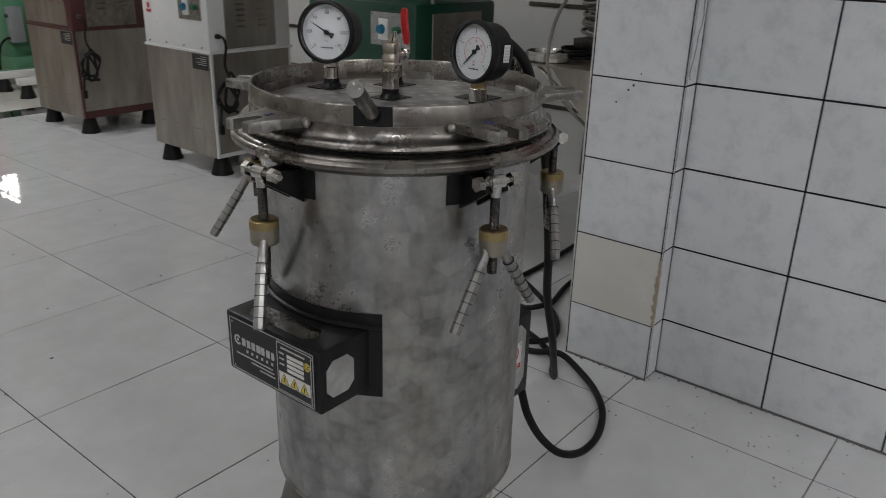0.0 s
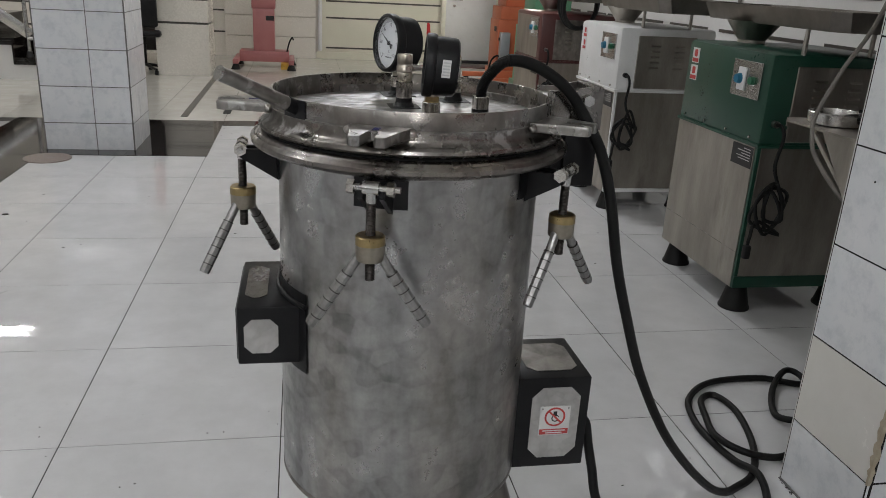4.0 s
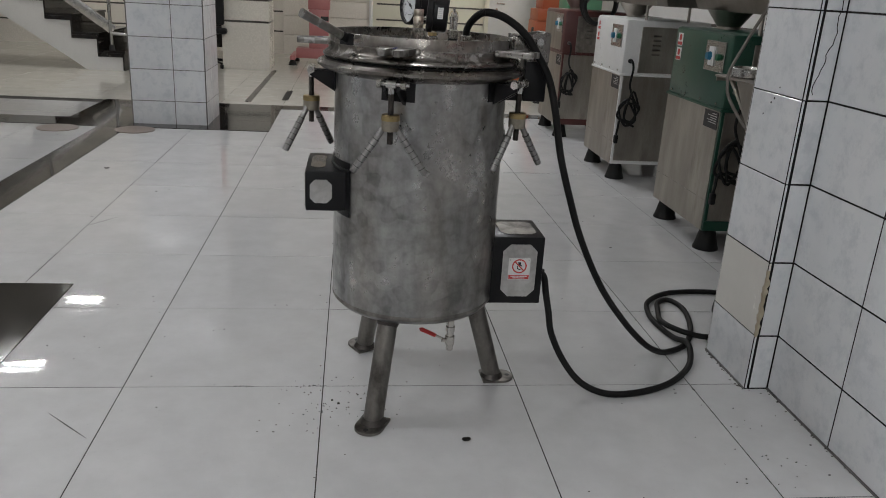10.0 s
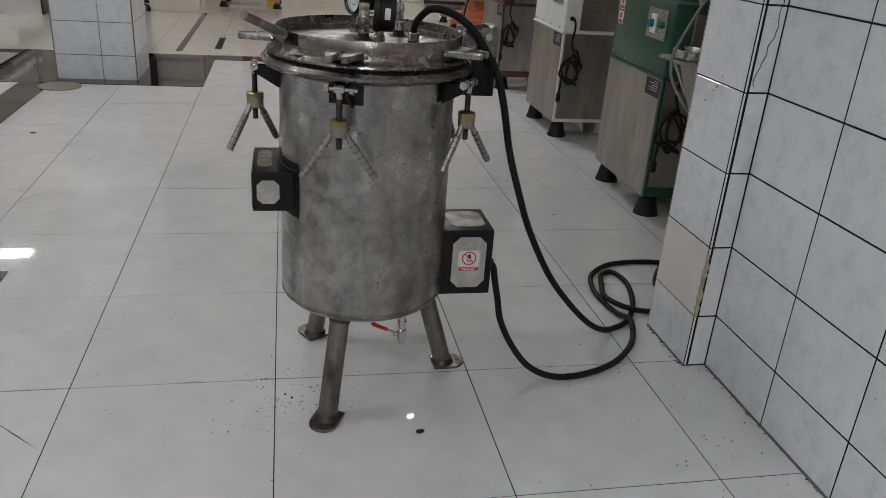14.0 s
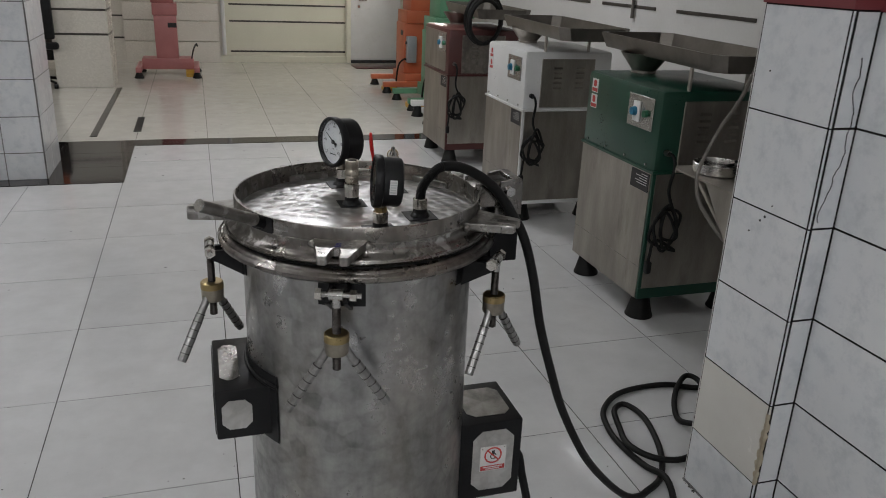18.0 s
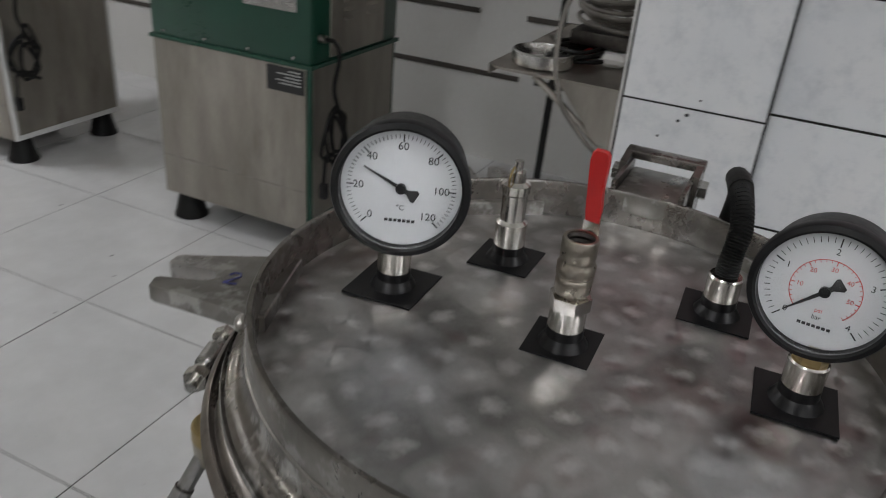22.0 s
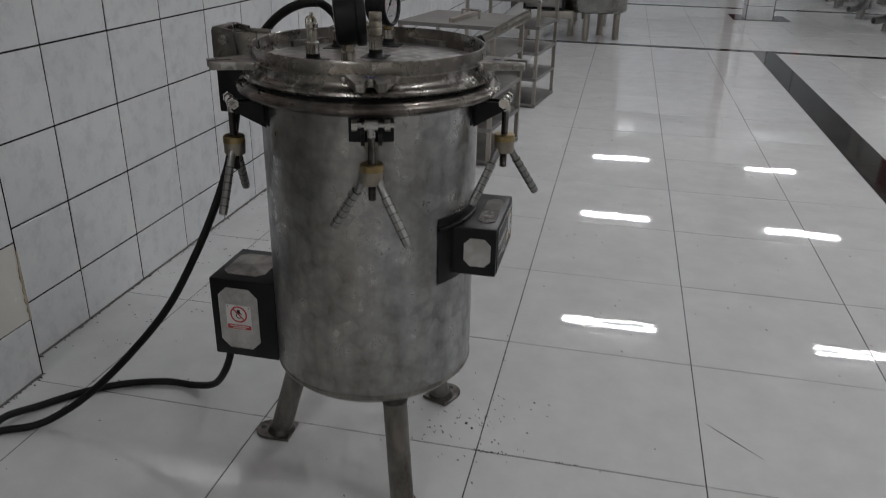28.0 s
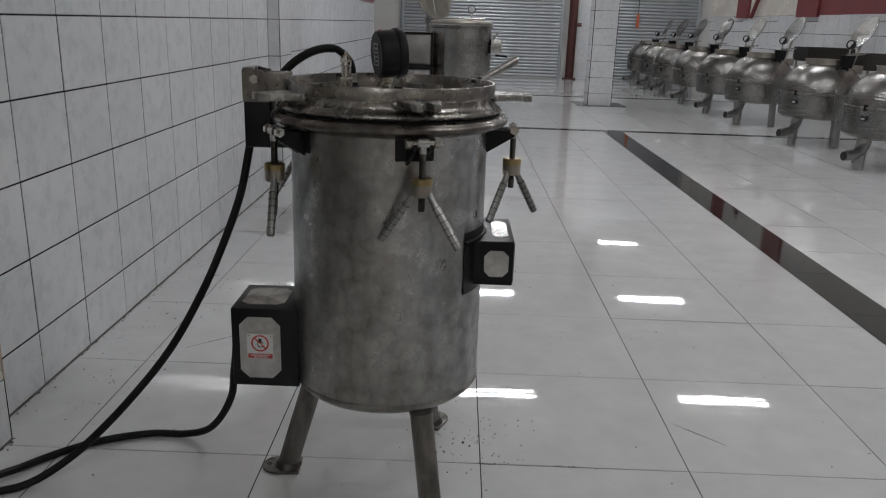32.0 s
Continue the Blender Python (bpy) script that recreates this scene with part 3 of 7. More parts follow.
wall_west = solid("wall_west", box(B(), LEFT_X - 0.3, LEFT_X + 0.0062, FAR_Y - 0.3, BACK_Y, -0.1, CEIL), GROUT_DARK,
                  "white tiled side wall with dark red band", "wall", "structure", 0)
wall_far = solid("wall_far", box(B(), LEFT_X - 0.3, 3.6, FAR_Y - 0.3, FAR_Y, -0.1, CEIL), PLASTER,
                 "pale end wall around roller shutters", "wall", "structure", 0)
wall_recess = solid("wall_recess", box(B(), 3.5, 3.8, FAR_Y, -10.7, -0.1, CEIL), PLASTER,
                    "pale wall of the recess beside the shutter", "wall", "structure", 0)
solid("corner_joint", box(B(), PX - 0.0090, PX - 0.003, P0 - 0.0082, P0 - 0.0048, 0.002, 1.464), GROUT_DARK, "dark mortar joint down the pilaster corner", "joint", "structure", 0)
# dark red painted bands above the tiles
for nm, b, mat_ in (("wall_band_east", box(B(), WX - 0.012, WX + 0.01, -10.7, P0, RED_Z - 0.003, 1.80), RED_WALL),
                    ("wall_band_pilaster", box(B(), PX - 0.012, PX + 0.2, P0 - 0.012, P1 + 0.012, RED_Z, 1.80), RED_WALL),
                    ("wall_band_west", box(B(), LEFT_X - 0.01, LEFT_X + 0.014, -11.4, 3.0, 1.524, 1.76), RED_WALL)):
    solid(nm, b, mat_, "dark red painted band above the wall tiles", "wall band", "structure", 0)
solid("band_ledge", box(B(), WX - 0.03, WX - 0.011, -10.7, P0 - 0.06, 1.50, 1.545, 0.003), RED_WALL, "dark red ledge along the painted band", "wall band", "structure", 0)
# painted wall above the bands
for nm, b in (("upper_wall_east", box(B(), WX - 0.01, WX + 0.01, -10.7, P0, 1.80, CEIL)),
              ("upper_wall_pilaster", box(B(), PX - 0.01, PX + 0.2, P0 - 0.01, P1 + 0.01, 1.80, CEIL)),
              ("upper_wall_west", box(B(), LEFT_X - 0.01, LEFT_X + 0.01, FAR_Y, BACK_Y, 2.3, CEIL))):
    solid(nm, b, PLASTER, "pale painted upper wall", "wall", "structure", 0)
# red band's vertical posts on the west wall
for y, hw in ((-14.92, 0.33), (-11.82, 0.41), (-6.4, 0.3)):
    solid("wall_band_post", box(B(), LEFT_X - 0.01, LEFT_X + 0.06, y - hw, y + hw, 1.49, CEIL), RED_WALL,
          "dark red painted pier above the wall tiles", "pier", "structure", 0)
solid("pier_brace", rod(B(), (LEFT_X + 0.08, -14.3, 1.5), (LEFT_X + 0.08, -13.6, 2.4), 0.04, seg=12), RED_WALL, "dark red diagonal brace at the pier", "brace", "structure")
solid("upper_tile_west", box(B(), LEFT_X - 0.01, LEFT_X + 0.009, FAR_Y, BACK_Y, 1.5235, 2.3), WHITE_PANEL, "white wall surface above the red band", "wall", "structure", 0)


def column(nm, x0, x1, y0, y1, mat_, label):
    e = 0.0062 if mat_ in (GROUT_DARK, GROUT_LIGHT) else 0.0
    return solid(nm, box(B(), x0 - e, x1 + e, y0 - e, y1 + e, -0.05, CEIL), mat_, label, "column", "structure", 0)


COL1 = (-1.685, -1.105, 4.36, 4.93)
COL2 = (-1.62, -1.03, 8.60, 9.18)
COL3 = (-2.37, -2.0, -11.05, -10.68)
column_1 = column("column_1", *COL1, GROUT_LIGHT, "square column clad in white glazed tiles")
column_2 = column("column_2", *COL2, LINE_DARK, "square column clad in white panels with dark joints")
column_3 = column("column_3", *COL3, GROUT_DARK, "slender tiled column standing on a dark stone pad")
small_pilaster = solid("wall_pilaster_far", box(B(), 1.3688, WX + 0.05, -4.0662, -3.6738, -0.05, CEIL), GROUT_LIGHT,
                       "shallow tiled pilaster on the long wall", "pilaster", "structure", 0)

# dark stone bands in the floor
for nm, x0, x1, y0, y1 in (("floor_band_long", -1.92, -1.69, -7.50, 4.19), ("floor_band_cross", LEFT_X, WX, -7.62, -7.502),
                           ("floor_band_far", LEFT_X, WX, -12.30, -12.16), ("floor_band_left", LEFT_X, -2.25, 4.22, 4.56),
                           ("threshold_band", -0.59, BACK_X, 5.36, 5.585), ("floor_band_line", -0.985, -0.925, 5.76, 8.57)):
    band = thing(nm, pose(0, 0, 0), "polished dark brown stone band set in the floor", "floor band", kind="structure")
    along = max(x1 - x0, y1 - y0)
    cuts = max(1, round(along / 0.6))
    for k in range(cuts):
        f0, f1 = k / cuts, (k + 1) / cuts
        if x1 - x0 > y1 - y0:
            q = (x0 + (x1 - x0) * f0 + 0.001, x0 + (x1 - x0) * f1 - 0.001, y0, y1)
        else:
            q = (x0, x1, y0 + (y1 - y0) * f0 + 0.001, y0 + (y1 - y0) * f1 - 0.001)
        part("stone", box(B(), *q, -0.003, 0.0035), DARK_STONE, band, smooth=0)
solid("floor_band_slot", box(B(), -0.64, -0.575, 5.95, 6.65, -0.003, 0.0035), INK, "narrow black slot cover in the floor", "floor slot", "structure", 0)
solid("stone_pad", box(B(), -1.62, -1.012, 0.13, 0.83, -0.003, 0.0038), DARK_STONE, "polished dark stone rectangle set in the floor", "floor inlay", "structure", 0)
solid("column_pad", box(B(), -2.61, -1.82, -11.30, -10.57, -0.003, 0.0038), DARK_STONE, "dark stone pad round the column foot", "floor inlay", "structure", 0)
solid("skirting_east", box(B(), WX - 0.006, WX + 0.01, -10.7, P0, 0.0, 0.012), GROUT_GREY, "grimy joint between floor and wall", "joint", "structure", 0)

# dark joint strips of the machine bay wall, broken and stained
rng = random.Random(4)
for z in (0.43, 0.715, 1.0, 1.285, 1.57, 1.86):
    y = P1 + 0.05
    while y < BACK_Y - 0.3:
        ln = rng.uniform(0.5, 1.5)
        solid("joint_strip", box(B(), BACK_X - 0.006, BACK_X + 0.01, y, min(y + ln, BACK_Y), z - 0.012, z + 0.012), LINE_DARK,
              "dark strip in a wall joint", "joint strip", "structure", 0)
        y += ln + rng.uniform(0.05, 0.35)
for z in (0.166, 0.613, 0.858, 1.10, 1.35, 1.6, 1.85):
    solid("panel_joint", box(B(), 0.45, 2.22, BACK_Y - 0.006, BACK_Y + 0.01, z - 0.012, z + 0.012), LINE_DARK,
          "dark horizontal joint between cream panels", "joint strip", "structure", 0)
for z in (0.35, 0.66, 0.95, 1.25, 1.55, 1.85):
    solid("panel_joint", box(B(), LEFT_X, -1.0, BACK_Y - 0.006, BACK_Y + 0.01, z - 0.012, z + 0.012), LINE_DARK,
          "dark horizontal joint between white panels", "joint strip", "structure", 0)
solid("white_panel_wall", box(B(), LEFT_X, 0.33, BACK_Y - 0.004, BACK_Y + 0.01, 0.0, CEIL), WHITE_PANEL, "white panelled wall behind the stair", "wall panel", "structure", 0)
b = B()
for z0, z1 in ((0.0, 0.30), (0.31, 0.60), (0.61, 0.86), (0.87, 1.12), (1.13, 1.4), (1.41, 1.7), (1.71, 2.0)):
    box(b, -1.05, 0.30, BACK_Y - 0.035, BACK_Y, z0, z1, 0.004)
solid("glossy_panel", b, WHITE_PANEL, "glossy white wall panels in a column", "wall panel", "structure", 0)
solid("wall_pipe", rod(B(), (0.36, BACK_Y - 0.04, 0.12), (0.36, BACK_Y - 0.04, CEIL), 0.03), WHITE_PAINT, "white painted vertical pipe on the wall", "pipe", "structure")
solid("skirting_back", box(B(), 0.3, 3.2, BACK_Y - 0.03, BACK_Y, 0.0, 0.10, 0.004), CREAM_WALL, "cream skirting along the wall", "skirting", "structure", 0)
# panels of the far white column
for k, (z0, z1) in enumerate(((0.0, 0.60), (0.625, 0.875), (0.90, 1.15), (1.175, 1.42), (1.445, 1.7), (1.72, 2.0))):
    bb = box(B(), COL2[0] - 0.012, COL2[1] + 0.012, COL2[2] - 0.012, COL2[3] + 0.012, z0, z1, 0.003)
    part("panel", bb, WHITE_PANEL, column_2, smooth=0)
solid("red_wall_patch", box(B(), -2.2, -1.57, BACK_Y - 0.05, BACK_Y, 0.5, 2.4), ORANGE_PAINT, "orange red painted wall strip", "wall panel", "structure", 0)

# the white door in the cream wall
door_1 = thing("door_1", pose(2.70, BACK_Y, 0), "white flush door with steel lever handle in the cream wall", "door", kind="structure")
part("door_leaf", box(B(), -0.40, 0.40, -0.045, 0.0, 0.05, 2.05, 0.004), WHITE_PAINT, door_1)
for x0, x1 in ((-0.47, -0.40), (0.40, 0.47)):
    part("door_frame", box(B(), x0, x1, -0.06, 0.0, 0.0, 2.12, 0.004), CREAM_WALL, door_1)
part("door_head", box(B(), -0.399, 0.399, -0.06, 0.0, 2.06, 2.12, 0.004), CREAM_WALL, door_1)
part("threshold", box(B(), -0.399, 0.399, -0.07, -0.005, 0.0, 0.045, 0.003), INK, door_1, "black door sill")
hb = rod(B(), (-0.27, -0.045, 0.97), (-0.27, -0.10, 0.97), 0.012)
rod(hb, (-0.275, -0.095, 0.97), (-0.15, -0.095, 0.965), 0.010)
part("handle", hb, CHROME, door_1, "steel lever handle")
part("lock", rod(B(), (-0.27, -0.045, 0.87), (-0.27, -0.058, 0.87), 0.02), CHROME, door_1)
tagged(solid("doormat", box(B(), 2.25, 3.05, 10.35, 10.75, 0.0, 0.012, 0.003), MAROON_PAINT, "dark reddish brown doormat on the floor", "doormat"))

# roller shutters at the far end
def shutter(nm, x0, x1, label):
    ob = thing(nm, pose((x0 + x1) / 2, FAR_Y, 0), label, "shutter", kind="structure")
    hw = (x1 - x0) / 2
    z = 0.02
    lat = [(-0.0, 0.0), (0.02, 0.01), (0.028, 0.03), (0.02, 0.055), (0.0, 0.068), (0.0, 0.075)]
    me = None
    while z < 3.0:
        bb = B()
        if me is None:
            a = [bb.verts.new((-hw, 0.005 + d, h)) for d, h in lat]
            c = [bb.verts.new((hw, 0.005 + d, h)) for d, h in lat]
            for i in range(len(lat) - 1):
                bb.faces.new((a[i], c[i], c[i + 1], a[i + 1]))
            me = finish(bb, "slat", SHUTTER, 60)
        s = new("slat", me)
        s.parent = ob
        s.location = (0, 0, z)
        z += 0.075
    for s in (-1, 1):
        part("guide_rail", box(B(), s * hw - 0.04, s * hw + 0.04, 0.0, 0.06, 0.0, 3.1, 0.004), SHUTTER, ob)
    part("shutter_box", box(B(), -hw, hw, 0.0, 0.3, 3.05, 3.4, 0.01), SHUTTER, ob)
    return ob


shutter("shutter_1", -2.31, 1.45, "closed grey galvanised roller shutter with horizontal slats")
shutter("shutter_2", -5.50, -3.02, "closed grey galvanised roller shutter beside the columns")
pipe = thing("red_standpipe", pose(-2.55, FAR_Y + 0.16, 0), "rust red painted standpipe in front of the wall", "pipe")
part("pipe", rod(B(), (0, 0, 0.0), (0, 0, 3.4), 0.10, seg=28), RED_PIPE, pipe)
part("flange", rod(B(), (0, 0, 0.0), (0, 0, 0.03), 0.16, seg=28), RED_PIPE, pipe)
part("valve", rod(B(), (-0.08, 0, 1.25), (-0.2, 0, 1.25), 0.04), RED_PIPE, pipe)
tag_ = thing("shutter_pull", pose(-4.07, FAR_Y + 0.08, 0), "orange pull handle hanging on a cord at the shutter", "pull cord")
part("cord", rod(B(), (0, 0, 1.53), (0, 0, 3.05), 0.008, seg=8), INK, tag_)
part("grip", box(B(), -0.035, 0.035, -0.012, 0.012, 1.22, 1.53, 0.008), ORANGE_PAINT, tag_)

# ceiling lamps, the two added ones included
proto = thing("ceiling_light", pose(*TUBES[0][:2], CEIL), "white batten ceiling light with two bare tubes", "ceiling light", "hall lights")
for y in (-0.08, 0.08):
    part("spine", box(B(), -0.62, 0.62, y - 0.010, y + 0.010, -0.06, 0.0, 0.002), WHITE_PAINT, proto, smooth=0)
for x in (-0.45, 0.45):
    part("cross_bar", box(B(), x - 0.01, x + 0.01, -0.069, 0.069, -0.03, 0.0, 0.002), WHITE_PAINT, proto, smooth=0)
for y in (-0.08, 0.08):
    part("tube", rod(B(), (-0.6, y, -0.085), (0.6, y, -0.085), 0.010, seg=12), TUBE_GLOW, proto)
    for x in (-0.6, 0.6):
        part("tube_holder", box(B(), x - 0.015, x + 0.015, y - 0.015, y + 0.015, -0.10, -0.06, 0.002), WHITE_PAINT, proto, smooth=0)
for x, y, _w in TUBES[1:]:
    copy_thing(proto, pose(x, y, CEIL) @ Matrix.Diagonal((0.42 if x < -3 and y > 6 else 1.0, 1.0, 1.0, 1.0)))
window_1 = thing("window_1", pose(BACK_X, 9.5, 1.55), "small bright window with slatted blind beside the far door", "window", kind="structure")
part("pane", box(B(), -0.008, -0.002, -0.36, 0.36, -0.26, 0.26), WINDOW_GLOW, window_1, "bright daylit pane", 0)
for k in range(9):
    part("blind_slat", box(B(), -0.028, -0.020, -0.35, 0.35, -0.25 + 0.056 * k, -0.228 + 0.056 * k), WHITE_PAINT, window_1, smooth=0)
for y0, y1, z0, z1 in ((-0.40, 0.40, 0.26, 0.30), (-0.40, 0.40, -0.30, -0.26), (-0.40, -0.36, -0.26, 0.26), (0.36, 0.40, -0.26, 0.26), (-0.015, 0.015, -0.26, 0.26)):
    part("window_frame", box(B(), -0.03, -0.001, y0, y1, z0, z1, 0.003), WHITE_PAINT, window_1, smooth=0)

# stair with white string, dark treads and a bent steel rail
stair = thing("stair", pose(-2.70, 7.85, 0), "white stair with dark stone treads and a steel handrail", "stair", kind="structure")
RISE, RUN, NS = 0.205, 0.285, 12
bb = B()
prof = [(0, 0)]
for k in range(NS):
    prof += [(-RUN * k, RISE * (k + 1)), (-RUN * (k + 1), RISE * (k + 1))]
prof += [(-RUN * NS, RISE * NS - 0.5), (-RUN * 2.1, 0.12), (-RUN * 1.5, 0.0)]
front = [bb.verts.new((x, 0.0, z)) for x, z in prof]
rear = [bb.verts.new((x, 1.3, z)) for x, z in prof]
bb.faces.new(front)
bb.faces.new(rear[::-1])
for i in range(len(prof)):
    j = (i + 1) % len(prof)
    bb.faces.new((front[i], front[j], rear[j], rear[i]))
part("string", bb, PLASTER, stair, "white plastered stair flank", 0)
for k in range(NS):
    part("riser", box(B(), -RUN * k, -RUN * k + 0.02, -0.015, 1.3, RISE * k, RISE * (k + 1) - 0.001), DARK_STONE, stair, smooth=0)
    part("tread", box(B(), -RUN * (k + 1) - 0.001, -RUN * k + 0.035, -0.02, 1.3, RISE * (k + 1), RISE * (k + 1) + 0.03, 0.004), DARK_STONE, stair, smooth=0)
    part("edge_trim", box(B(), -RUN * (k + 1), -RUN * k - 0.001, -0.0165, 0.0, RISE * (k + 1) - 0.045, RISE * (k + 1) - 0.001), DARK_STONE, stair, smooth=0)
slope = RISE / RUN
rail = [(0.15, 0.08, 0.42), (0.26, 0.08, 0.50), (0.24, 0.08, 0.66), (0.02, 0.08, 0.86)] + [(-d, 0.08, 0.88 + slope * d) for d in (0.3, 1.0, 2.0, 3.2)]
part("handrail", tube(B(), spline([(-0.14, 0.08, 0.43)] + rail, 8), 0.024), STEEL_BRIGHT, stair, "bent stainless handrail")
low = [(-0.1, 0.08, 0.52)] + [(-d, 0.08, 0.40 + slope * d) for d in (0.3, 1.0, 2.0, 3.2)]
part("lower_rail", box(B(), -0.02, 3.9, -0.012, 0.012, -0.06, 0.06, 0.005, pose(-0.12, 0.08, 0.48, 0, -math.degrees(math.atan(slope)), 180)), STEEL_BRIGHT, stair)
for d in (0.14, 1.0, 1.86, 2.7):
    part("baluster", rod(B(), (-d, 0.08, RISE * (int(d / RUN) + 1)), (-d, 0.08, 0.87 + slope * d), 0.02), STEEL_BRIGHT, stair)
    part("shoe", rod(B(), (-d, 0.08, RISE * (int(d / RUN) + 1) + 0.03), (-d, 0.08, RISE * (int(d / RUN) + 1) + 0.09), 0.036, 0.028), INK, stair)

# ---------- the pressure vessel ----------
AX, AY = 0.268, 0.044
vessel = thing("pressure_vessel", pose(AX, AY, 0),
               "round stainless steel pressure vessel with clamped lid, gauges and three legs", "pressure vessel")
RB = 0.2415
body = part("body", lathe(B(), [(0.0, 0.287), (0.12, 0.287), (0.205, 0.290), (0.228, 0.296), (0.238, 0.307), (RB, 0.325), (RB, 0.974), (RB - 0.006, 0.974), (RB - 0.006, 0.33)], 128), STEEL_BODY, vessel, "mottled hand-ground steel drum")
part("bottom_seam", lathe(B(), [(0.2405, 0.309), (0.2428, 0.313), (0.2428, 0.318), (0.2415, 0.322)], 128), STEEL_DARK, vessel)
# rolled rim of the drum
part("rim", lathe(B(), [(0.2405, 0.966), (0.262, 0.972), (0.281, 0.979), (0.2885, 0.985), (0.2895, 0.992), (0.2865, 0.9965), (0.2835, 0.9985), (0.2815, 0.9960), (0.2790, 0.9955), (0.2770, 0.9990), (0.2740, 1.0015), (0.269, 1.004), (0.262, 1.004), (0.246, 1.004), (0.240, 1.0)], 128), STEEL_RIM, vessel, "polished rolled steel rim")
part("seal", lathe(B(), [(0.250, 1.0035), (0.268, 1.0035), (0.269, 1.007), (0.266, 1.010), (0.250, 1.010)], 96), RUBBER, vessel, "dark rubber lid seal")
# the lid: skirt, upright ring, swirled plate
lid = part("lid", lathe(B(), [(0.268, 1.009), (0.2735, 1.011), (0.2750, 1.0145), (0.2738, 1.0175), (0.2712, 1.0168), (0.2702, 1.0195), (0.2675, 1.0222), (0.2645, 1.0238), (0.2592, 1.028), (0.2562, 1.036), (0.2550, 1.0462), (0.2490, 1.0462), (0.2490, 1.036)], 128), STEEL_LID, vessel, "ground steel lid skirt with weld marks")
part("upright_ring", lathe(B(), [(0.2548, 1.0464), (0.2545, 1.073), (0.2530, 1.0758), (0.2495, 1.0758), (0.2480, 1.073), (0.2480, 1.040), (0.2475, 1.036)], 128), STEEL_RING, lid, "upright steel ring round the plate")
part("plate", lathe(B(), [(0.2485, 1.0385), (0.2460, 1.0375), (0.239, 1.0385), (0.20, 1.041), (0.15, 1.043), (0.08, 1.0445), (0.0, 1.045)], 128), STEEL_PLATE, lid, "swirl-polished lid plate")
part("weld_bead", lathe(B(), [(0.2547, 1.045), (0.2562, 1.0455), (0.2562, 1.0475), (0.2547, 1.048)], 128), STEEL_DARK, lid)
PZ = 1.0425


CLAMPS = (36, 108, 180, 251.5, 323.5)
# forked lugs of the lid
FORK = [(0.238, -0.049), (0.256, -0.049), (0.316, -0.0325), (0.338, -0.0290), (0.3435, -0.0255), (0.3445, -0.014), (0.341, -0.0105), (0.306, -0.0100),
        (0.300, -0.0082), (0.2965, -0.0045), (0.2955, 0.0), (0.2965, 0.0045), (0.300, 0.0082), (0.306, 0.0100), (0.341, 0.0105), (0.3445, 0.014), (0.3435, 0.0255), (0.338, 0.0290),
        (0.316, 0.0325), (0.256, 0.049), (0.238, 0.049)]
lug = part("fork_lug", slab(B(), FORK, 1.037, 1.0525, bevel=0.0012), STEEL_FORK, lid, "thick forked steel lug welded to the lid", 30)
blobs = [finish(bmesh_blob, "weld", STEEL_DARK, 60) for bmesh_blob in (B(), B())]
for me, s in zip(blobs, (-1, 1)):
    weld = B()
    bmesh.ops.create_icosphere(weld, subdivisions=2, radius=0.008, matrix=Matrix.Translation((0.2555, s * 0.0485, 1.044)) @ Matrix.Diagonal((0.9, 1.2, 1.0, 1)))
    weld.to_mesh(me)
    weld.free()


def marker(strokes):
    """Pen strokes on a lug, as lines between points (outwards, sideways) from its middle."""
    b = B()
    for (r0, u0), (r1, u1) in zip(strokes, strokes[1:]):
        rod(b, (0.282 + r0, u0, 1.0527), (0.282 + r1, u1, 1.0527), 0.0010, seg=6)
    return finish(b, "marker_number", INK_BLUE, 0)


NUMBERS = {180: marker([(-0.004, -0.005), (-0.008, 0.0), (0.007, 0.0), (0.007, -0.005), (0.007, 0.006)]),
           251.5: marker([(-0.008, 0.005), (-0.008, -0.004), (-0.001, -0.004), (-0.001, 0.003), (0.004, 0.005), (0.008, 0.0), (0.007, -0.005)]),
           108: marker([(0.005, -0.005), (0.002, -0.009), (-0.003, -0.009), (-0.005, -0.004), (0.006, 0.008), (-0.006, 0.008)])}
for k, a in enumerate(CLAMPS):
    ob = lug if k == 0 else new("fork_lug", lug.data)
    ob.parent = lid
    ob.matrix_local = pose(0, 0, 0, 0, 0, a)
    if k:
        ob["label"] = lug["label"]
    for me, nm in ((blobs[0], "weld"), (blobs[1], "weld"), (NUMBERS.get(a), "marker_number")):
        if me is None:
            continue
        w = new(nm, me)
        w.parent = lid
        w.matrix_local = pose(0, 0, 0, 0, 0, a)

# swing bolts: bracket, pin, eye, threaded rod, bronze nut with two knurled levers
RP, ZP = 0.306, 0.968


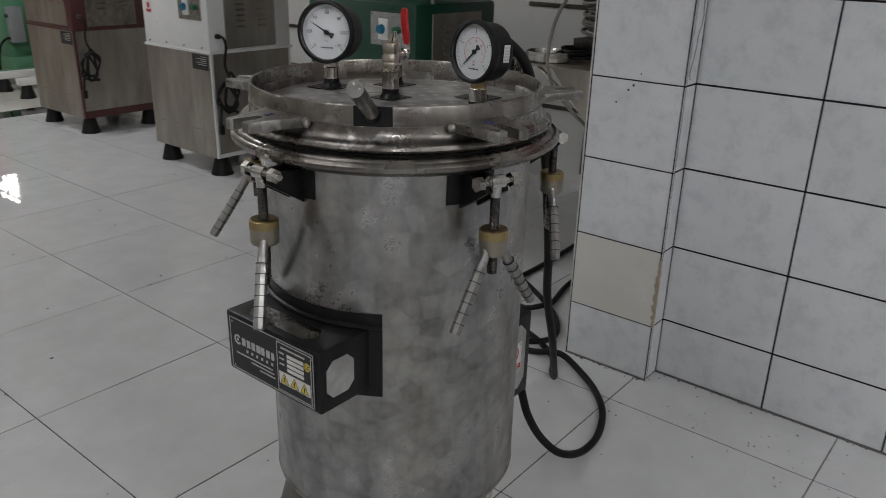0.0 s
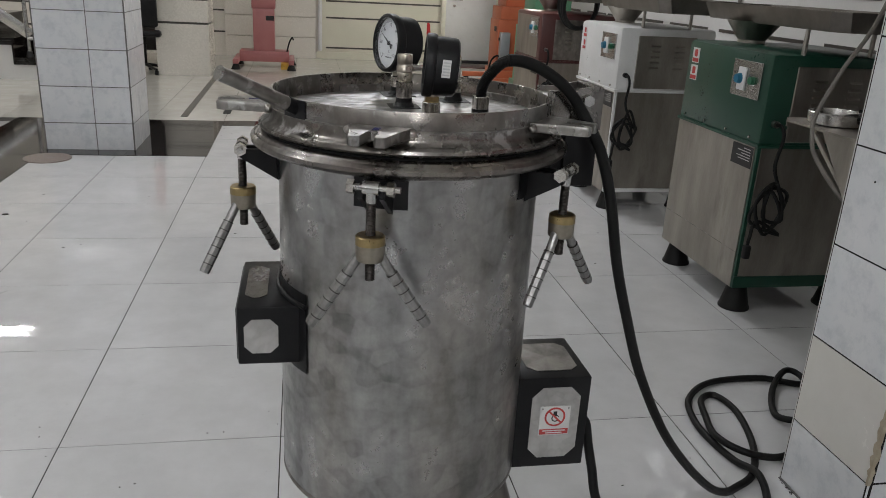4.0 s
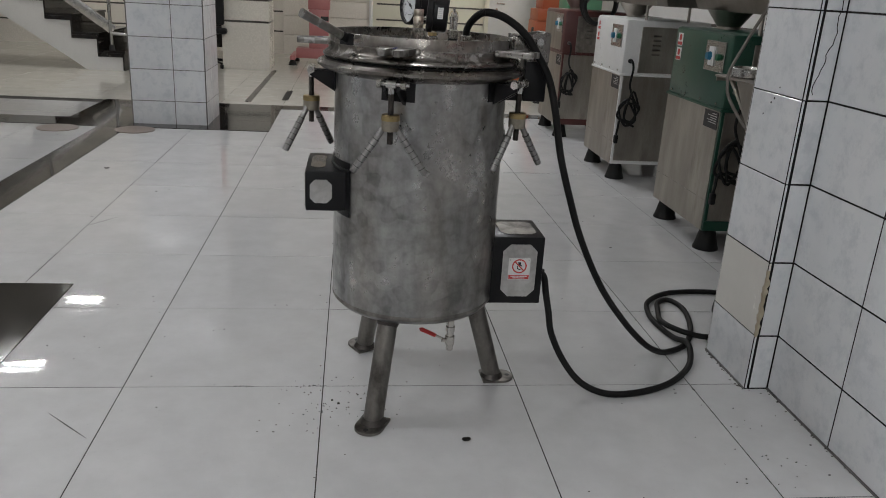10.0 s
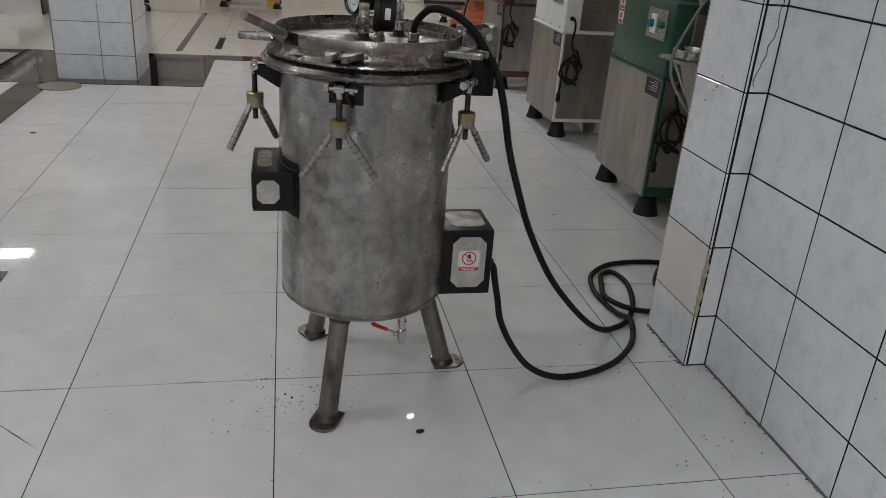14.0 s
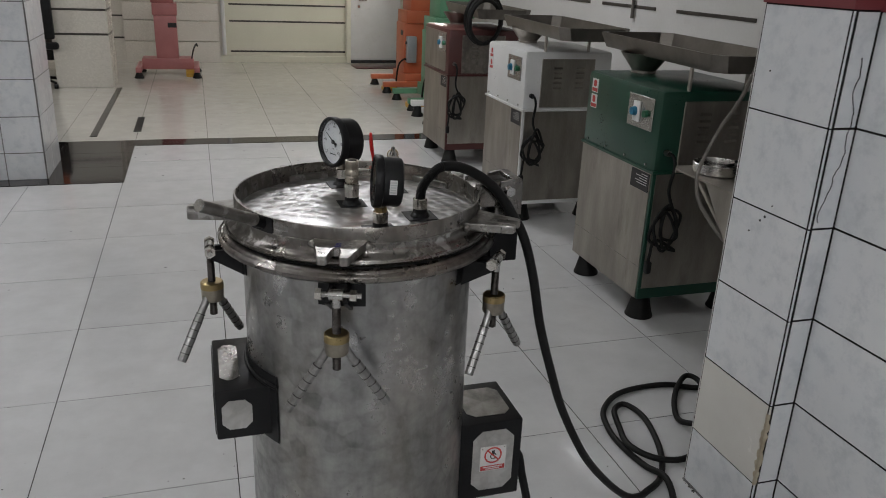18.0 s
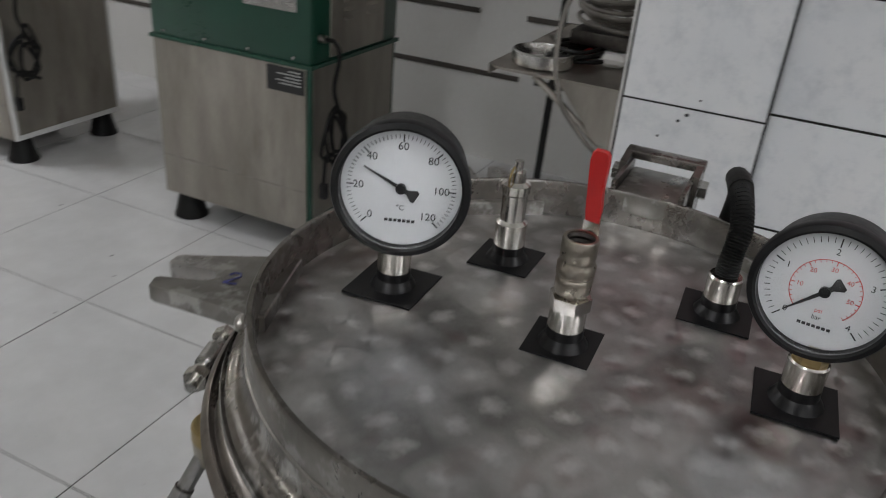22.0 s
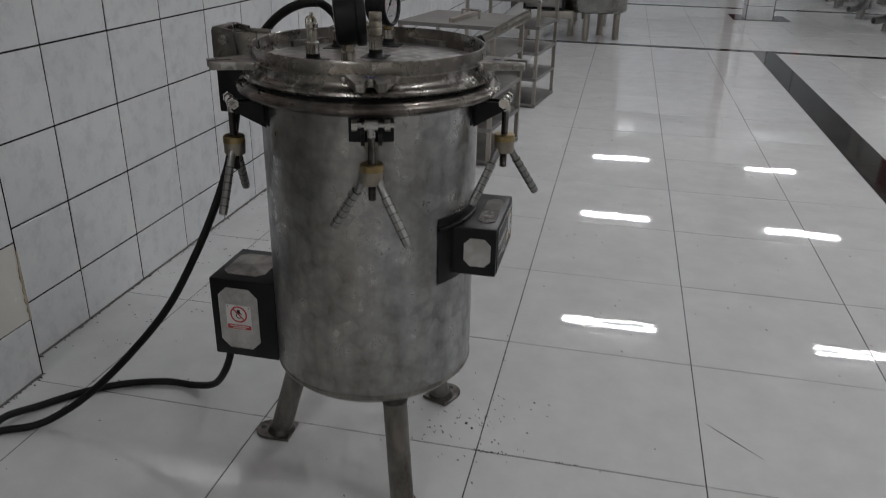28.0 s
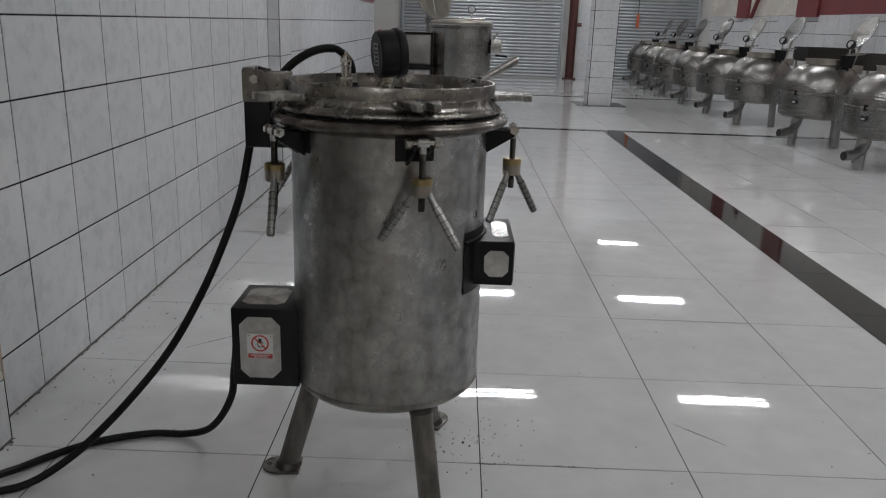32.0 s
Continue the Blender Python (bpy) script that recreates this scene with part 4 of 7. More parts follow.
def bracket_bm():
    b = B()
    lo = [(0.238, 0.908), (0.238, 0.966), (0.306, 0.966), (0.309, 0.952), (0.300, 0.946)]
    for s in (-1, 1):
        y0, y1 = (s * 0.013, s * 0.021)
        a = [b.verts.new((r, y0, z)) for r, z in lo]
        c = [b.verts.new((r, y1, z)) for r, z in lo]
        b.faces.new(a)
        b.faces.new(c[::-1])
        for i in range(5):
            b.faces.new((a[i], a[(i + 1) % 5], c[(i + 1) % 5], c[i]))
    n = 9
    arc = [radians(-10.5 + 21.0 * i / (n - 1)) for i in range(n)]
    for r0, r1 in ((RB - 0.002, RB + 0.0022),):
        q = [[b.verts.new((r * math.cos(t), r * math.sin(t), z)) for t in arc] for r, z in ((r0, 0.918), (r1, 0.918), (r1, 0.968), (r0, 0.968))]
        for k in range(4):
            for i in range(n - 1):
                b.faces.new((q[k][i], q[k][i + 1], q[(k + 1) % 4][i + 1], q[(k + 1) % 4][i]))
        b.faces.new([q[k][0] for k in range(4)])
        b.faces.new([q[k][-1] for k in range(4)])
    return b


def nut_bm():
    return lathe(B(), [(0.0085, 0.8945), (0.0205, 0.8945), (0.0230, 0.8925), (0.0235, 0.880)], 32, Matrix.Translation((RP, 0, 0)))


def nut_low_bm():
    return lathe(B(), [(0.0235, 0.8802), (0.0228, 0.8795), (0.0225, 0.857), (0.0205, 0.8535), (0.0085, 0.8535)], 32, Matrix.Translation((RP, 0, 0)))


def lever_bm(s):
    """A bent bar with a ribbed grip."""
    b = B()
    p = [Vector((RP, s * 0.014, 0.866)), Vector((RP + 0.002, s * 0.022, 0.852)), Vector((RP + 0.004, s * 0.035, 0.832))]
    d = (Vector((RP + 0.010, s * 0.092, 0.748)) - p[2])
    line = spline(p, 4)
    tube(b, line, 0.0078, 12)
    pts = [p[2] + d * (i / 24) for i in range(25)]
    rings = [0.0094 if 0 < i < 24 else 0.0084 for i in range(25)]
    up = d.normalized().to_track_quat("Z", "Y").to_matrix()
    last = None
    for c, r in zip(pts, rings):
        ring = [b.verts.new(c + up @ Vector((r * math.cos(2 * math.pi * k / 8), r * math.sin(2 * math.pi * k / 8), 0))) for k in range(8)]
        if last:
            for k in range(8):
                b.faces.new((last[k], last[(k + 1) % 8], ring[(k + 1) % 8], ring[k]))
        last = ring
    b.faces.new(last)
    return b


def groove_bm(s, k):
    """A dark ring cut into a lever's grip."""
    p0 = Vector((RP + 0.004, s * 0.035, 0.832))
    d = Vector((RP + 0.010, s * 0.092, 0.748)) - p0
    return rod(B(), p0 + d * ((k - 0.17) / 24), p0 + d * ((k + 0.17) / 24), 0.0098, seg=14)


def thread_bm():
    prof = [(0.0, 0.960)]
    z = 0.960
    while z > 0.822:
        prof += [(0.0070, z), (0.0079, z - 0.0013)]
        z -= 0.0026
    prof += [(0.0070, 0.820), (0.0, 0.820)]
    return lathe(B(), prof, 14, Matrix.Translation((RP, 0, 0)))


def hexa(b, y0, y1, r=0.0115):
    rod(b, (RP, y0, ZP), (RP, y1, ZP), r, seg=6)
    return b


meshes = {
    "bracket": finish(bracket_bm(), "bracket", BLACK_PAINT, 30),
    "swing_bolt": finish(thread_bm(), "swing_bolt", THREAD, 30),
    "eye": finish(rod(B(), (RP, -0.0125, ZP), (RP, 0.0125, ZP), 0.0105, seg=20), "eye", STEEL_BRIGHT),
    "neck": finish(rod(B(), (RP, 0, ZP), (RP, 0, 0.945), 0.0098, 0.0080, seg=16), "neck", STEEL_BRIGHT),
    "pin": finish(rod(B(), (RP, -0.036, ZP), (RP, 0.045, ZP), 0.0052, seg=12), "pin", STEEL_BRIGHT),
    "pin_nut": finish(hexa(B(), 0.025, 0.036), "pin_nut", CHROME, 20),
    "pin_head": finish(hexa(B(), -0.037, -0.026), "pin_head", CHROME, 20),
    "nut": finish(nut_low_bm(), "nut", BRONZE),
    "nut_collar": finish(nut_bm(), "nut_collar", BRASS),
    "lever_a": finish(lever_bm(1), "lever", STEEL_GRIP, 30),
    "lever_b": finish(lever_bm(-1), "lever", STEEL_GRIP, 30),
}
GROOVES = [finish(groove_bm(sd, k), "grip_groove", THREAD, 30) for sd in (1, -1) for k in (0, 4, 8, 12, 16, 20)]
LEVER_TURN = {36: -25, 108: -37, 180: -42, 251.5: 13.5, 323.5: -17.5}


def hang(nm, me, parent, m, label=""):
    ob = new(nm, me)
    ob.parent = parent
    ob.matrix_local = m
    if label:
        ob["label"] = label
    return ob


for a in CLAMPS:
    m = pose(0, 0, 0, 0, 0, a)
    hang("clamp_bracket", meshes["bracket"], vessel, m, "black painted clamp bracket")
    bolt = hang("swing_bolt", meshes["swing_bolt"], vessel, m, "dark threaded swing bolt with levered nut")
    for nm in ("eye", "neck", "pin", "pin_nut", "pin_head"):
        hang(nm, meshes[nm], bolt, Matrix())
    turn = Matrix.Translation((RP, 0, 0)) @ pose(0, 0, 0, 0, 0, LEVER_TURN[a]) @ Matrix.Translation((-RP, 0, 0))
    hang("nut", meshes["nut"], bolt, turn)
    hang("nut_collar", meshes["nut_collar"], bolt, turn, "brass nut collar")
    hang("lever", meshes["lever_a"], bolt, turn, "ribbed steel lever")
    hang("lever", meshes["lever_b"], bolt, turn, "ribbed steel lever")
    for me in GROOVES:
        hang("grip_groove", me, bolt, turn)

# legs with foot plates
foot = [(-0.042, -0.041), (0.022, -0.041)] + [(0.022 + 0.041 * math.sin(radians(t)), -0.041 * math.cos(radians(t))) for t in range(15, 180, 15)] + [(0.022, 0.041), (-0.042, 0.041)]
for a, rf in ((2, 0.276), (121, 0.266), (246, 0.292)):
    m = pose(0, 0, 0, 0, 0, a)
    leg = part("leg", rod(B(), (0.187, 0, 0.310), (rf, 0, 0.006), 0.0285, seg=32), STEEL_LEG, vessel, "dark stained steel tube leg")
    leg.matrix_local = m
    part("foot_plate", slab(B(), [(x + rf + 0.006, y) for x, y in foot], 0.0, 0.0085, bevel=0.001), STEEL_LEG, leg)
    part("weld", lathe(B(), [(0.0285, 0.024), (0.0325, 0.017), (0.0345, 0.013), (0.037, 0.0085)], 24, Matrix.Translation((rf - 0.0025, 0, 0))), THREAD, leg, "burnt weld seam")
    part("top_weld", lathe(B(), [(0.0283, 0.268), (0.0315, 0.276), (0.0330, 0.284), (0.0300, 0.292)], 24, Matrix.Translation((0.1935, 0, 0))), THREAD, leg, "burnt weld seam")
    part("bolt_hole", rod(B(), (rf + 0.050, 0, 0.0083), (rf + 0.050, 0, 0.0092), 0.0075, seg=16), INK, leg)

# handle tube welded to the lid, with a scorched black patch
HA = 214.5
handle = part("lid_handle", rod(B(), (0.252, 0, 1.062), (0.385, 0, 1.122), 0.0112, seg=24), STEEL_FORK, lid, "steel tube lid handle")
handle.matrix_local = pose(0, 0, 0, 0, 0, HA)
part("end_cap", rod(B(), (0.3845, 0, 1.1218), (0.387, 0, 1.1229), 0.0116, seg=24), STEEL_BRIGHT, handle)
part("sleeve", rod(B(), (0.250, 0, 1.061), (0.270, 0, 1.0702), 0.0122, seg=24), BLACK_PAINT, handle)
b = B()
n = 9
arc = [radians(-6.5 + 13 * i / (n - 1)) for i in range(n)]
q = [[b.verts.new((r * math.cos(t), r * math.sin(t), z)) for t in arc] for r, z in ((0.2550, 1.046), (0.2564, 1.046), (0.2554, 1.0755), (0.2540, 1.0755))]
for k in range(4):
    for i in range(n - 1):
        b.faces.new((q[k][i], q[k][i + 1], q[(k + 1) % 4][i + 1], q[(k + 1) % 4][i]))
patch = part("black_patch", b, BLACK_PAINT, lid, "black painted weld patch")
patch.matrix_local = pose(0, 0, 0, 0, 0, HA)

# hinge on the wall side
hinge = part("hinge_post", box(B(), 0.288, 0.352, -0.037, 0.037, 0.905, 1.018, 0.003), BLACK_PAINT, vessel, "black painted hinge post")
part("post_web", box(B(), 0.236, 0.290, -0.030, 0.030, 0.905, 0.955, 0.002), BLACK_PAINT, hinge)
for s in (-1, 1):
    part("ear", slab(B(), [(0.290, 1.016), (0.352, 1.016), (0.352, 1.090), (0.340, 1.097), (0.302, 1.090)], -0.004, 0.004,
                     Matrix(((1, 0, 0, 0), (0, 0, 1, s * 0.040), (0, 1, 0, 0), (0, 0, 0, 1)))), STEEL_RIM, hinge)
    part("hinge_bolt", rod(B(), (0.322, s * 0.043, 1.070), (0.322, s * 0.053, 1.070), 0.011, seg=6), STEEL_BRIGHT, hinge)
part("top_bar", box(B(), 0.328, 0.350, -0.045, 0.045, 1.086, 1.096, 0.002), STEEL_RIM, hinge)
part("hinge_arm", box(B(), 0.247, 0.336, -0.033, 0.033, 1.052, 1.076, 0.003), STEEL_FORK, lid, "flat hinge arm of the lid")
part("arm_side", box(B(), 0.247, 0.340, 0.0335, 0.0385, 1.035, 1.086, 0.001), STEEL_RIM, lid)
part("arm_side", box(B(), 0.247, 0.340, -0.0385, -0.0335, 1.035, 1.086, 0.001), STEEL_RIM, lid)

# fittings on the lid: a black painted square under each socket
FIT = {"T": (-0.007, 0.160), "C": (-0.0145, 0.002), "P": (0.008, -0.1715), "V": (0.095, 0.093), "H": (0.106, -0.100)}
SQUARE = {"T": 1.0, "C": 0.85, "P": 0.93, "V": 0.9, "H": 0.94}
for k, (x, y) in FIT.items():
    z = PZ + 0.0025 - 0.05 * (x * x + y * y)
    sq = part("black_square", slab(B(), [(-0.033, -0.031), (0.032, -0.033), (0.033, 0.032), (-0.032, 0.033)], -0.0015, 0.0006), BLACK_PAINT, lid, "square of black paint round a socket")
    sq.matrix_local = pose(x, y, z, math.degrees(-0.08 * y), math.degrees(0.08 * x), {"T": 3, "C": 3, "P": 4, "V": 2, "H": 3}[k]) @ Matrix.Diagonal((SQUARE[k], SQUARE[k], 1.0, 1.0))
    part("weld_socket", lathe(B(), [(0.0205, z), (0.018, z + 0.004), (0.0150, z + 0.008), (0.0148, z + 0.016)], 28, Matrix.Translation((x, y, 0))), BLACK_PAINT, lid, "glossy black welded socket base")
    part("socket", lathe(B(), [(0.0146, z + 0.014), (0.0146, z + 0.036), (0.0135, z + 0.0375), (0.0, z + 0.0375)], 28, Matrix.Translation((x, y, 0))), CHROME, lid, "bright threaded socket")


def gauge(nm, x, y, z, hub, yaw, tilt, face, label):
    """A round dial gauge whose hub stands at hub and which faces yaw. face(parent) draws the scale."""
    R = 0.0555
    g = new(nm)
    g.parent = vessel
    g.matrix_local = Matrix.Translation(hub) @ pose(0, 0, 0, 90 - tilt, 0, yaw)
    g["label"] = label
    part("case", lathe(B(), [(0.0, -0.052), (0.046, -0.052), (0.050, -0.049), (0.0515, -0.044), (0.0515, -0.012), (0.0545, -0.010), (R, -0.007), (R, 0.004), (R - 0.001, 0.006), (0.0505, 0.0075), (0.0485, 0.006), (0.0480, -0.003)], 64), BLACK_PLASTIC, g, "black plastic gauge case and bezel")
    part("dial", lathe(B(), [(0.0485, -0.0035), (0.0, -0.0035)], 64), WHITE_DIAL, g)
    pane = part("glass", slab(B(), disc(48, 0.0484), 0.0035, 0.0050), GLASS, g)
    pane.visible_shadow = False
    face(g)
    part("hub", rod(B(), (0, 0, -0.003), (0, 0, 0.0005), 0.0042), BLACK_PLASTIC, g)
    return g


def ticks(g, a0, a1, n, major, r1, lmin, lmaj, wmin, wmaj, ink, nm):
    b = B()
    for i in range(n + 1):
        a = radians(a0 + (a1 - a0) * i / n)
        big = i % major == 0
        ln, w = (lmaj, wmaj) if big else (lmin, wmin)
        box(b, r1 - ln, r1, -w / 2, w / 2, -0.0034, -0.0031, m=Matrix.Rotation(a, 4, "Z"))
    part(nm, b, ink, g, smooth=0)


def needle(g, angle, ln=0.034):
    b = B()
    slab(b, [(-0.0145, -0.0045), (-0.012, -0.0055), (-0.006, -0.002), (ln, -0.0004), (ln, 0.0004), (-0.006, 0.002), (-0.012, 0.0055), (-0.0145, 0.0045)], -0.0022, -0.0014)
    ob = part("needle", b, INK, g, "black pointer", 0)
    ob.matrix_local = Matrix.Rotation(radians(angle), 4, "Z")


def face_T(g):
    ticks(g, 225, -45, 60, 10, 0.0435, 0.0035, 0.006, 0.0005, 0.0011, INK, "scale_ticks")
    for i, s in enumerate(("0", "20", "40", "60", "80", "100", "120")):
        a = radians(225 - 45 * i)
        r = 0.0340 if len(s) < 3 else 0.0318
        text("numeral", s, 0.0088, Matrix.Translation((r * math.cos(a), r * math.sin(a), -0.0030)), INK, g, 0.0001)
    text("unit", "°C", 0.006, Matrix.Translation((0.0, -0.0165, -0.003)), INK, g, 0.0001)
    box_ = B()
    for k in range(7):
        box(box_, -0.012 + k * 0.0036, -0.012 + k * 0.0036 + 0.0027, -0.0286, -0.0262, -0.0034, -0.0031)
    part("maker_mark", box_, INK, g, smooth=0)
    needle(g, 152)


def face_P(g):
    ticks(g, 225, -45, 40, 10, 0.0435, 0.0045, 0.007, 0.0005, 0.0010, INK, "scale_ticks")
    ticks(g, 225, -45, 29, 5, 0.0255, 0.0022, 0.0035, 0.0004, 0.0007, INK_RED, "inner_ticks")
    part("inner_arc", ring_shape(B(), 0.0251, 0.0257, -0.0034, -0.0031, -45, 225), INK_RED, g, smooth=0)
    for i, s in enumerate(("0", "1", "2", "3", "4")):
        a = radians(225 - 67.5 * i)
        text("numeral", s, 0.0072, Matrix.Translation((0.0325 * math.cos(a), 0.0325 * math.sin(a), -0.0030)), INK, g, 0.0001)
    for i, s in enumerate(("0", "10", "20", "30", "40", "50")):
        a = radians(225 - 270 * i / 5.8)
        text("numeral", s, 0.0052, Matrix.Translation((0.0185 * math.cos(a), 0.0185 * math.sin(a), -0.0030)), INK_RED, g, 0.0001)
    text("unit", "psi", 0.0052, Matrix.Translation((0, -0.0165, -0.003)), INK_RED, g, 0.0001)
    text("unit", "bar", 0.0052, Matrix.Translation((0, -0.0225, -0.003)), INK, g, 0.0001)
    box_ = B()
    for k in range(7):
        box(box_, -0.012 + k * 0.0036, -0.012 + k * 0.0036 + 0.0027, -0.0312, -0.0288, -0.0034, -0.0031)
    part("maker_mark", box_, INK, g, smooth=0)
    needle(g, 224)


gt = gauge("thermometer", 0, 0, 0, (-0.030, 0.146, 1.145), -68, 4, face_T, "black round thermometer with a white 0 to 120 dial")
gp = gauge("pressure_gauge", 0, 0, 0, (0.001, -0.165, 1.138), -97, 4, face_P, "black round pressure gauge with a white 0 to 4 dial")
gp.matrix_local = gp.matrix_local @ Matrix.Diagonal((0.9, 0.9, 0.9, 1))
for g, c in ((gt, "T"), (gp, "P")):
    x, y = FIT[c]
    part("stem", rod(B(), (x, y, PZ + 0.036), (x, y, 1.096), 0.0085), NICKEL_WARM, lid)
    part("hex_nut", rod(B(), (x, y, PZ + 0.038), (x, y, PZ + 0.047), 0.0125, seg=6), BRASS if c == "P" else NICKEL_WARM, lid, "hexagonal gauge nut", 20)
lb_ = part("back_label", slab(B(), octagon(0.019, 0.028, 0.006), -0.0006, 0.0), INK, gt, "dull black label on the back of the case", 0)
lb_.matrix_local = Matrix.Translation((0, 0, -0.0520))
fr_ = B()
for x0, x1, y0, y1 in ((-0.016, 0.016, 0.022, 0.0235), (-0.016, 0.016, -0.0235, -0.022), (-0.016, -0.0145, -0.022, 0.022), (0.0145, 0.016, -0.022, 0.022)):
    box(fr_, x0, x1, y0, y1, -0.0009, -0.0005)
for k in range(4):
    box(fr_, -0.011, 0.011, 0.012 - 0.009 * k, 0.014 - 0.009 * k, -0.0009, -0.0005)
pr_ = part("label_print", fr_, SILVER_PRINT, gt, smooth=0)
pr_.matrix_local = Matrix.Translation((0, 0, -0.0520))
b = slab(B(), [(-0.0075, -0.015), (0.0075, -0.015), (0.0075, 0.015), (-0.0075, 0.015)], 0, 0.0006)
st = part("sticker", b, WHITE_STICKER, gp, "white printed sticker", 0)
st.matrix_local = pose(0.0520, 0.002, -0.030, 0, 90, 0)
b = B()
for k in range(5):
    box(b, -0.006, 0.006, -0.012 + k * 0.0052, -0.0095 + k * 0.0052, 0.0006, 0.0008)
pr = part("print", b, SILVER_PRINT, gp, smooth=0)
pr.matrix_local = pose(0.0520, 0.002, -0.030, 0, 90, 0)

# quick coupling in the middle
x, y = FIT["C"]
cz = PZ + 0.036
part("coupling_nut", rod(B(), (x, y, cz), (x, y, cz + 0.011), 0.0168, seg=6), CHROME, lid, smooth=20)
part("coupling", lathe(B(), [(0.010, cz + 0.010), (0.0135, cz + 0.012), (0.0158, cz + 0.016), (0.0158, cz + 0.026), (0.0148, cz + 0.028), (0.0165, cz + 0.030), (0.0165, cz + 0.038), (0.0150, cz + 0.040), (0.0150, cz + 0.044),
                              (0.0155, cz + 0.046), (0.0155, cz + 0.058), (0.0145, cz + 0.060), (0.0120, cz + 0.060), (0.0114, cz + 0.034)], 32, Matrix.Translation((x, y, 0)) @ Matrix.Diagonal((0.9, 0.9, 1.0, 1.0))), NICKEL_WARM, lid, "nickel quick coupling with open thread")

part("thread_bore", lathe(B(), [(0.0118, cz + 0.0585), (0.0108, cz + 0.056), (0.0118, cz + 0.0535), (0.0108, cz + 0.051), (0.0118, cz + 0.0485), (0.0108, cz + 0.046), (0.0105, cz + 0.034), (0.0, cz + 0.034)], 24, Matrix.Translation((x, y, 0)) @ Matrix.Diagonal((0.9, 0.9, 1.0, 1.0))), THREAD, lid, "dark threaded bore")

# safety valve with pull ring
x, y = FIT["V"]
vz = PZ + 0.032
part("valve_body", lathe(B(), [(0.0148, vz), (0.0148, vz + 0.008), (0.0115, vz + 0.011), (0.0115, vz + 0.036), (0.013, vz + 0.038), (0.013, vz + 0.046), (0.0085, vz + 0.049), (0.0075, vz + 0.058), (0.0, vz + 0.058)], 24, Matrix.Translation((x, y, 0))), CHROME, lid, "bright safety valve body")
part("valve_spindle", rod(B(), (x, y, vz + 0.05), (x, y, vz + 0.068), 0.0042), CHROME, lid)
part("pull_ring", tube(B(), [(x + 0.012 * math.cos(t / 20 * 2 * math.pi), y + 0.003, vz + 0.050 + 0.012 * math.sin(t / 20 * 2 * math.pi)) for t in range(21)], 0.0011, 6, caps=False), BRASS, lid)

# lever of the ball valve in the middle
x, y = FIT["C"]
part("valve_stem", rod(B(), (x + 0.012, y + 0.002, cz + 0.036), (x + 0.047, y + 0.004, cz + 0.036), 0.0055, seg=12), CHROME, lid)
part("stem_nut", rod(B(), (x + 0.037, y + 0.004, cz + 0.036), (x + 0.043, y + 0.004, cz + 0.036), 0.0095, seg=6), CHROME, lid, smooth=20)
lv = slab(B(), [(-0.007, 0.0), (0.007, 0.0), (0.0062, 0.03), (-0.0062, 0.03)], -0.0013, 0.0013)
bmesh.ops.transform(lv, matrix=Matrix.Translation((x + 0.0465, y + 0.004, cz + 0.039)) @ pose(0, 0, 0, 90, 0, -90), verts=lv.verts)
part("lever_strip", lv, CHROME, lid, smooth=0)
LVW = ((0.0, 0.0062), (0.010, 0.0064), (0.020, 0.0062), (0.025, 0.0060), (0.042, 0.0068), (0.053, 0.0075), (0.059, 0.0070), (0.062, 0.0045))
lv = slab(B(), [(w, h) for h, w in LVW] + [(-w, h) for h, w in LVW[::-1]], -0.0026, 0.0026, bevel=0.0012)
for vv in lv.verts:
    vv.co.z += 0.006 * min(1.0, max(0.0, (vv.co.y - 0.008) / 0.024))
bmesh.ops.transform(lv, matrix=Matrix.Translation((x + 0.0465, y + 0.004, cz + 0.053)) @ pose(0, 0, 0, 90, 0, -97), verts=lv.verts)
part("valve_lever", lv, RED_GRIP, lid, "red plastic valve lever")

# drain valve below
dx, dy = 0.104, -0.165
part("drain_pipe", rod(B(), (dx, dy, 0.300), (dx, dy, 0.188), 0.0105), CHROME, vessel, "chromed drain pipe")
part("drain_collar", rod(B(), (dx, dy, 0.262), (dx, dy, 0.248), 0.0135), CHROME, vessel)
part("drain_valve", rod(B(), (dx, dy, 0.232), (dx, dy, 0.206), 0.0140), CHROME, vessel, "small drain ball valve")
part("drain_stem", rod(B(), (dx, dy, 0.218), (dx - 0.024, dy - 0.004, 0.220), 0.0065), CHROME, vessel)
dl = slab(B(), [(0.028, -0.006), (0.075, -0.0075), (0.081, 0.0), (0.075, 0.0075), (0.028, 0.006)], -0.003, 0.003, bevel=0.001)
bmesh.ops.transform(dl, matrix=pose(dx - 0.016, dy - 0.004, 0.222, 62, -22, 172), verts=dl.verts)
part("drain_lever", dl, RED_GRIP, vessel, "dark red drain lever")
st_ = slab(B(), [(0.0, -0.004), (0.032, -0.004), (0.032, 0.004), (0.0, 0.004)], -0.001, 0.001)
bmesh.ops.transform(st_, matrix=pose(dx - 0.016, dy - 0.004, 0.222, 62, -22, 172), verts=st_.verts)
part("drain_lever_strip", st_, CHROME, vessel, smooth=0)


# junction boxes: black paint with bare octagons left open
def shell_box(nm, x0, x1, y0, y1, z0, z1, label):
    return part(nm, box(B(), x0, x1, y0, y1, z0, z1, 0.004), BLACK_PAINT, vessel, label)


def bare(parent, w, h, c, m, mat_=None, nm="bare_octagon"):
    ob = part(nm, slab(B(), octagon(w, h, c), 0.0, 0.0012), mat_ or BARE_STEEL, parent, "bare steel octagon on the black box", 0)
    ob.matrix_local = m
    return ob


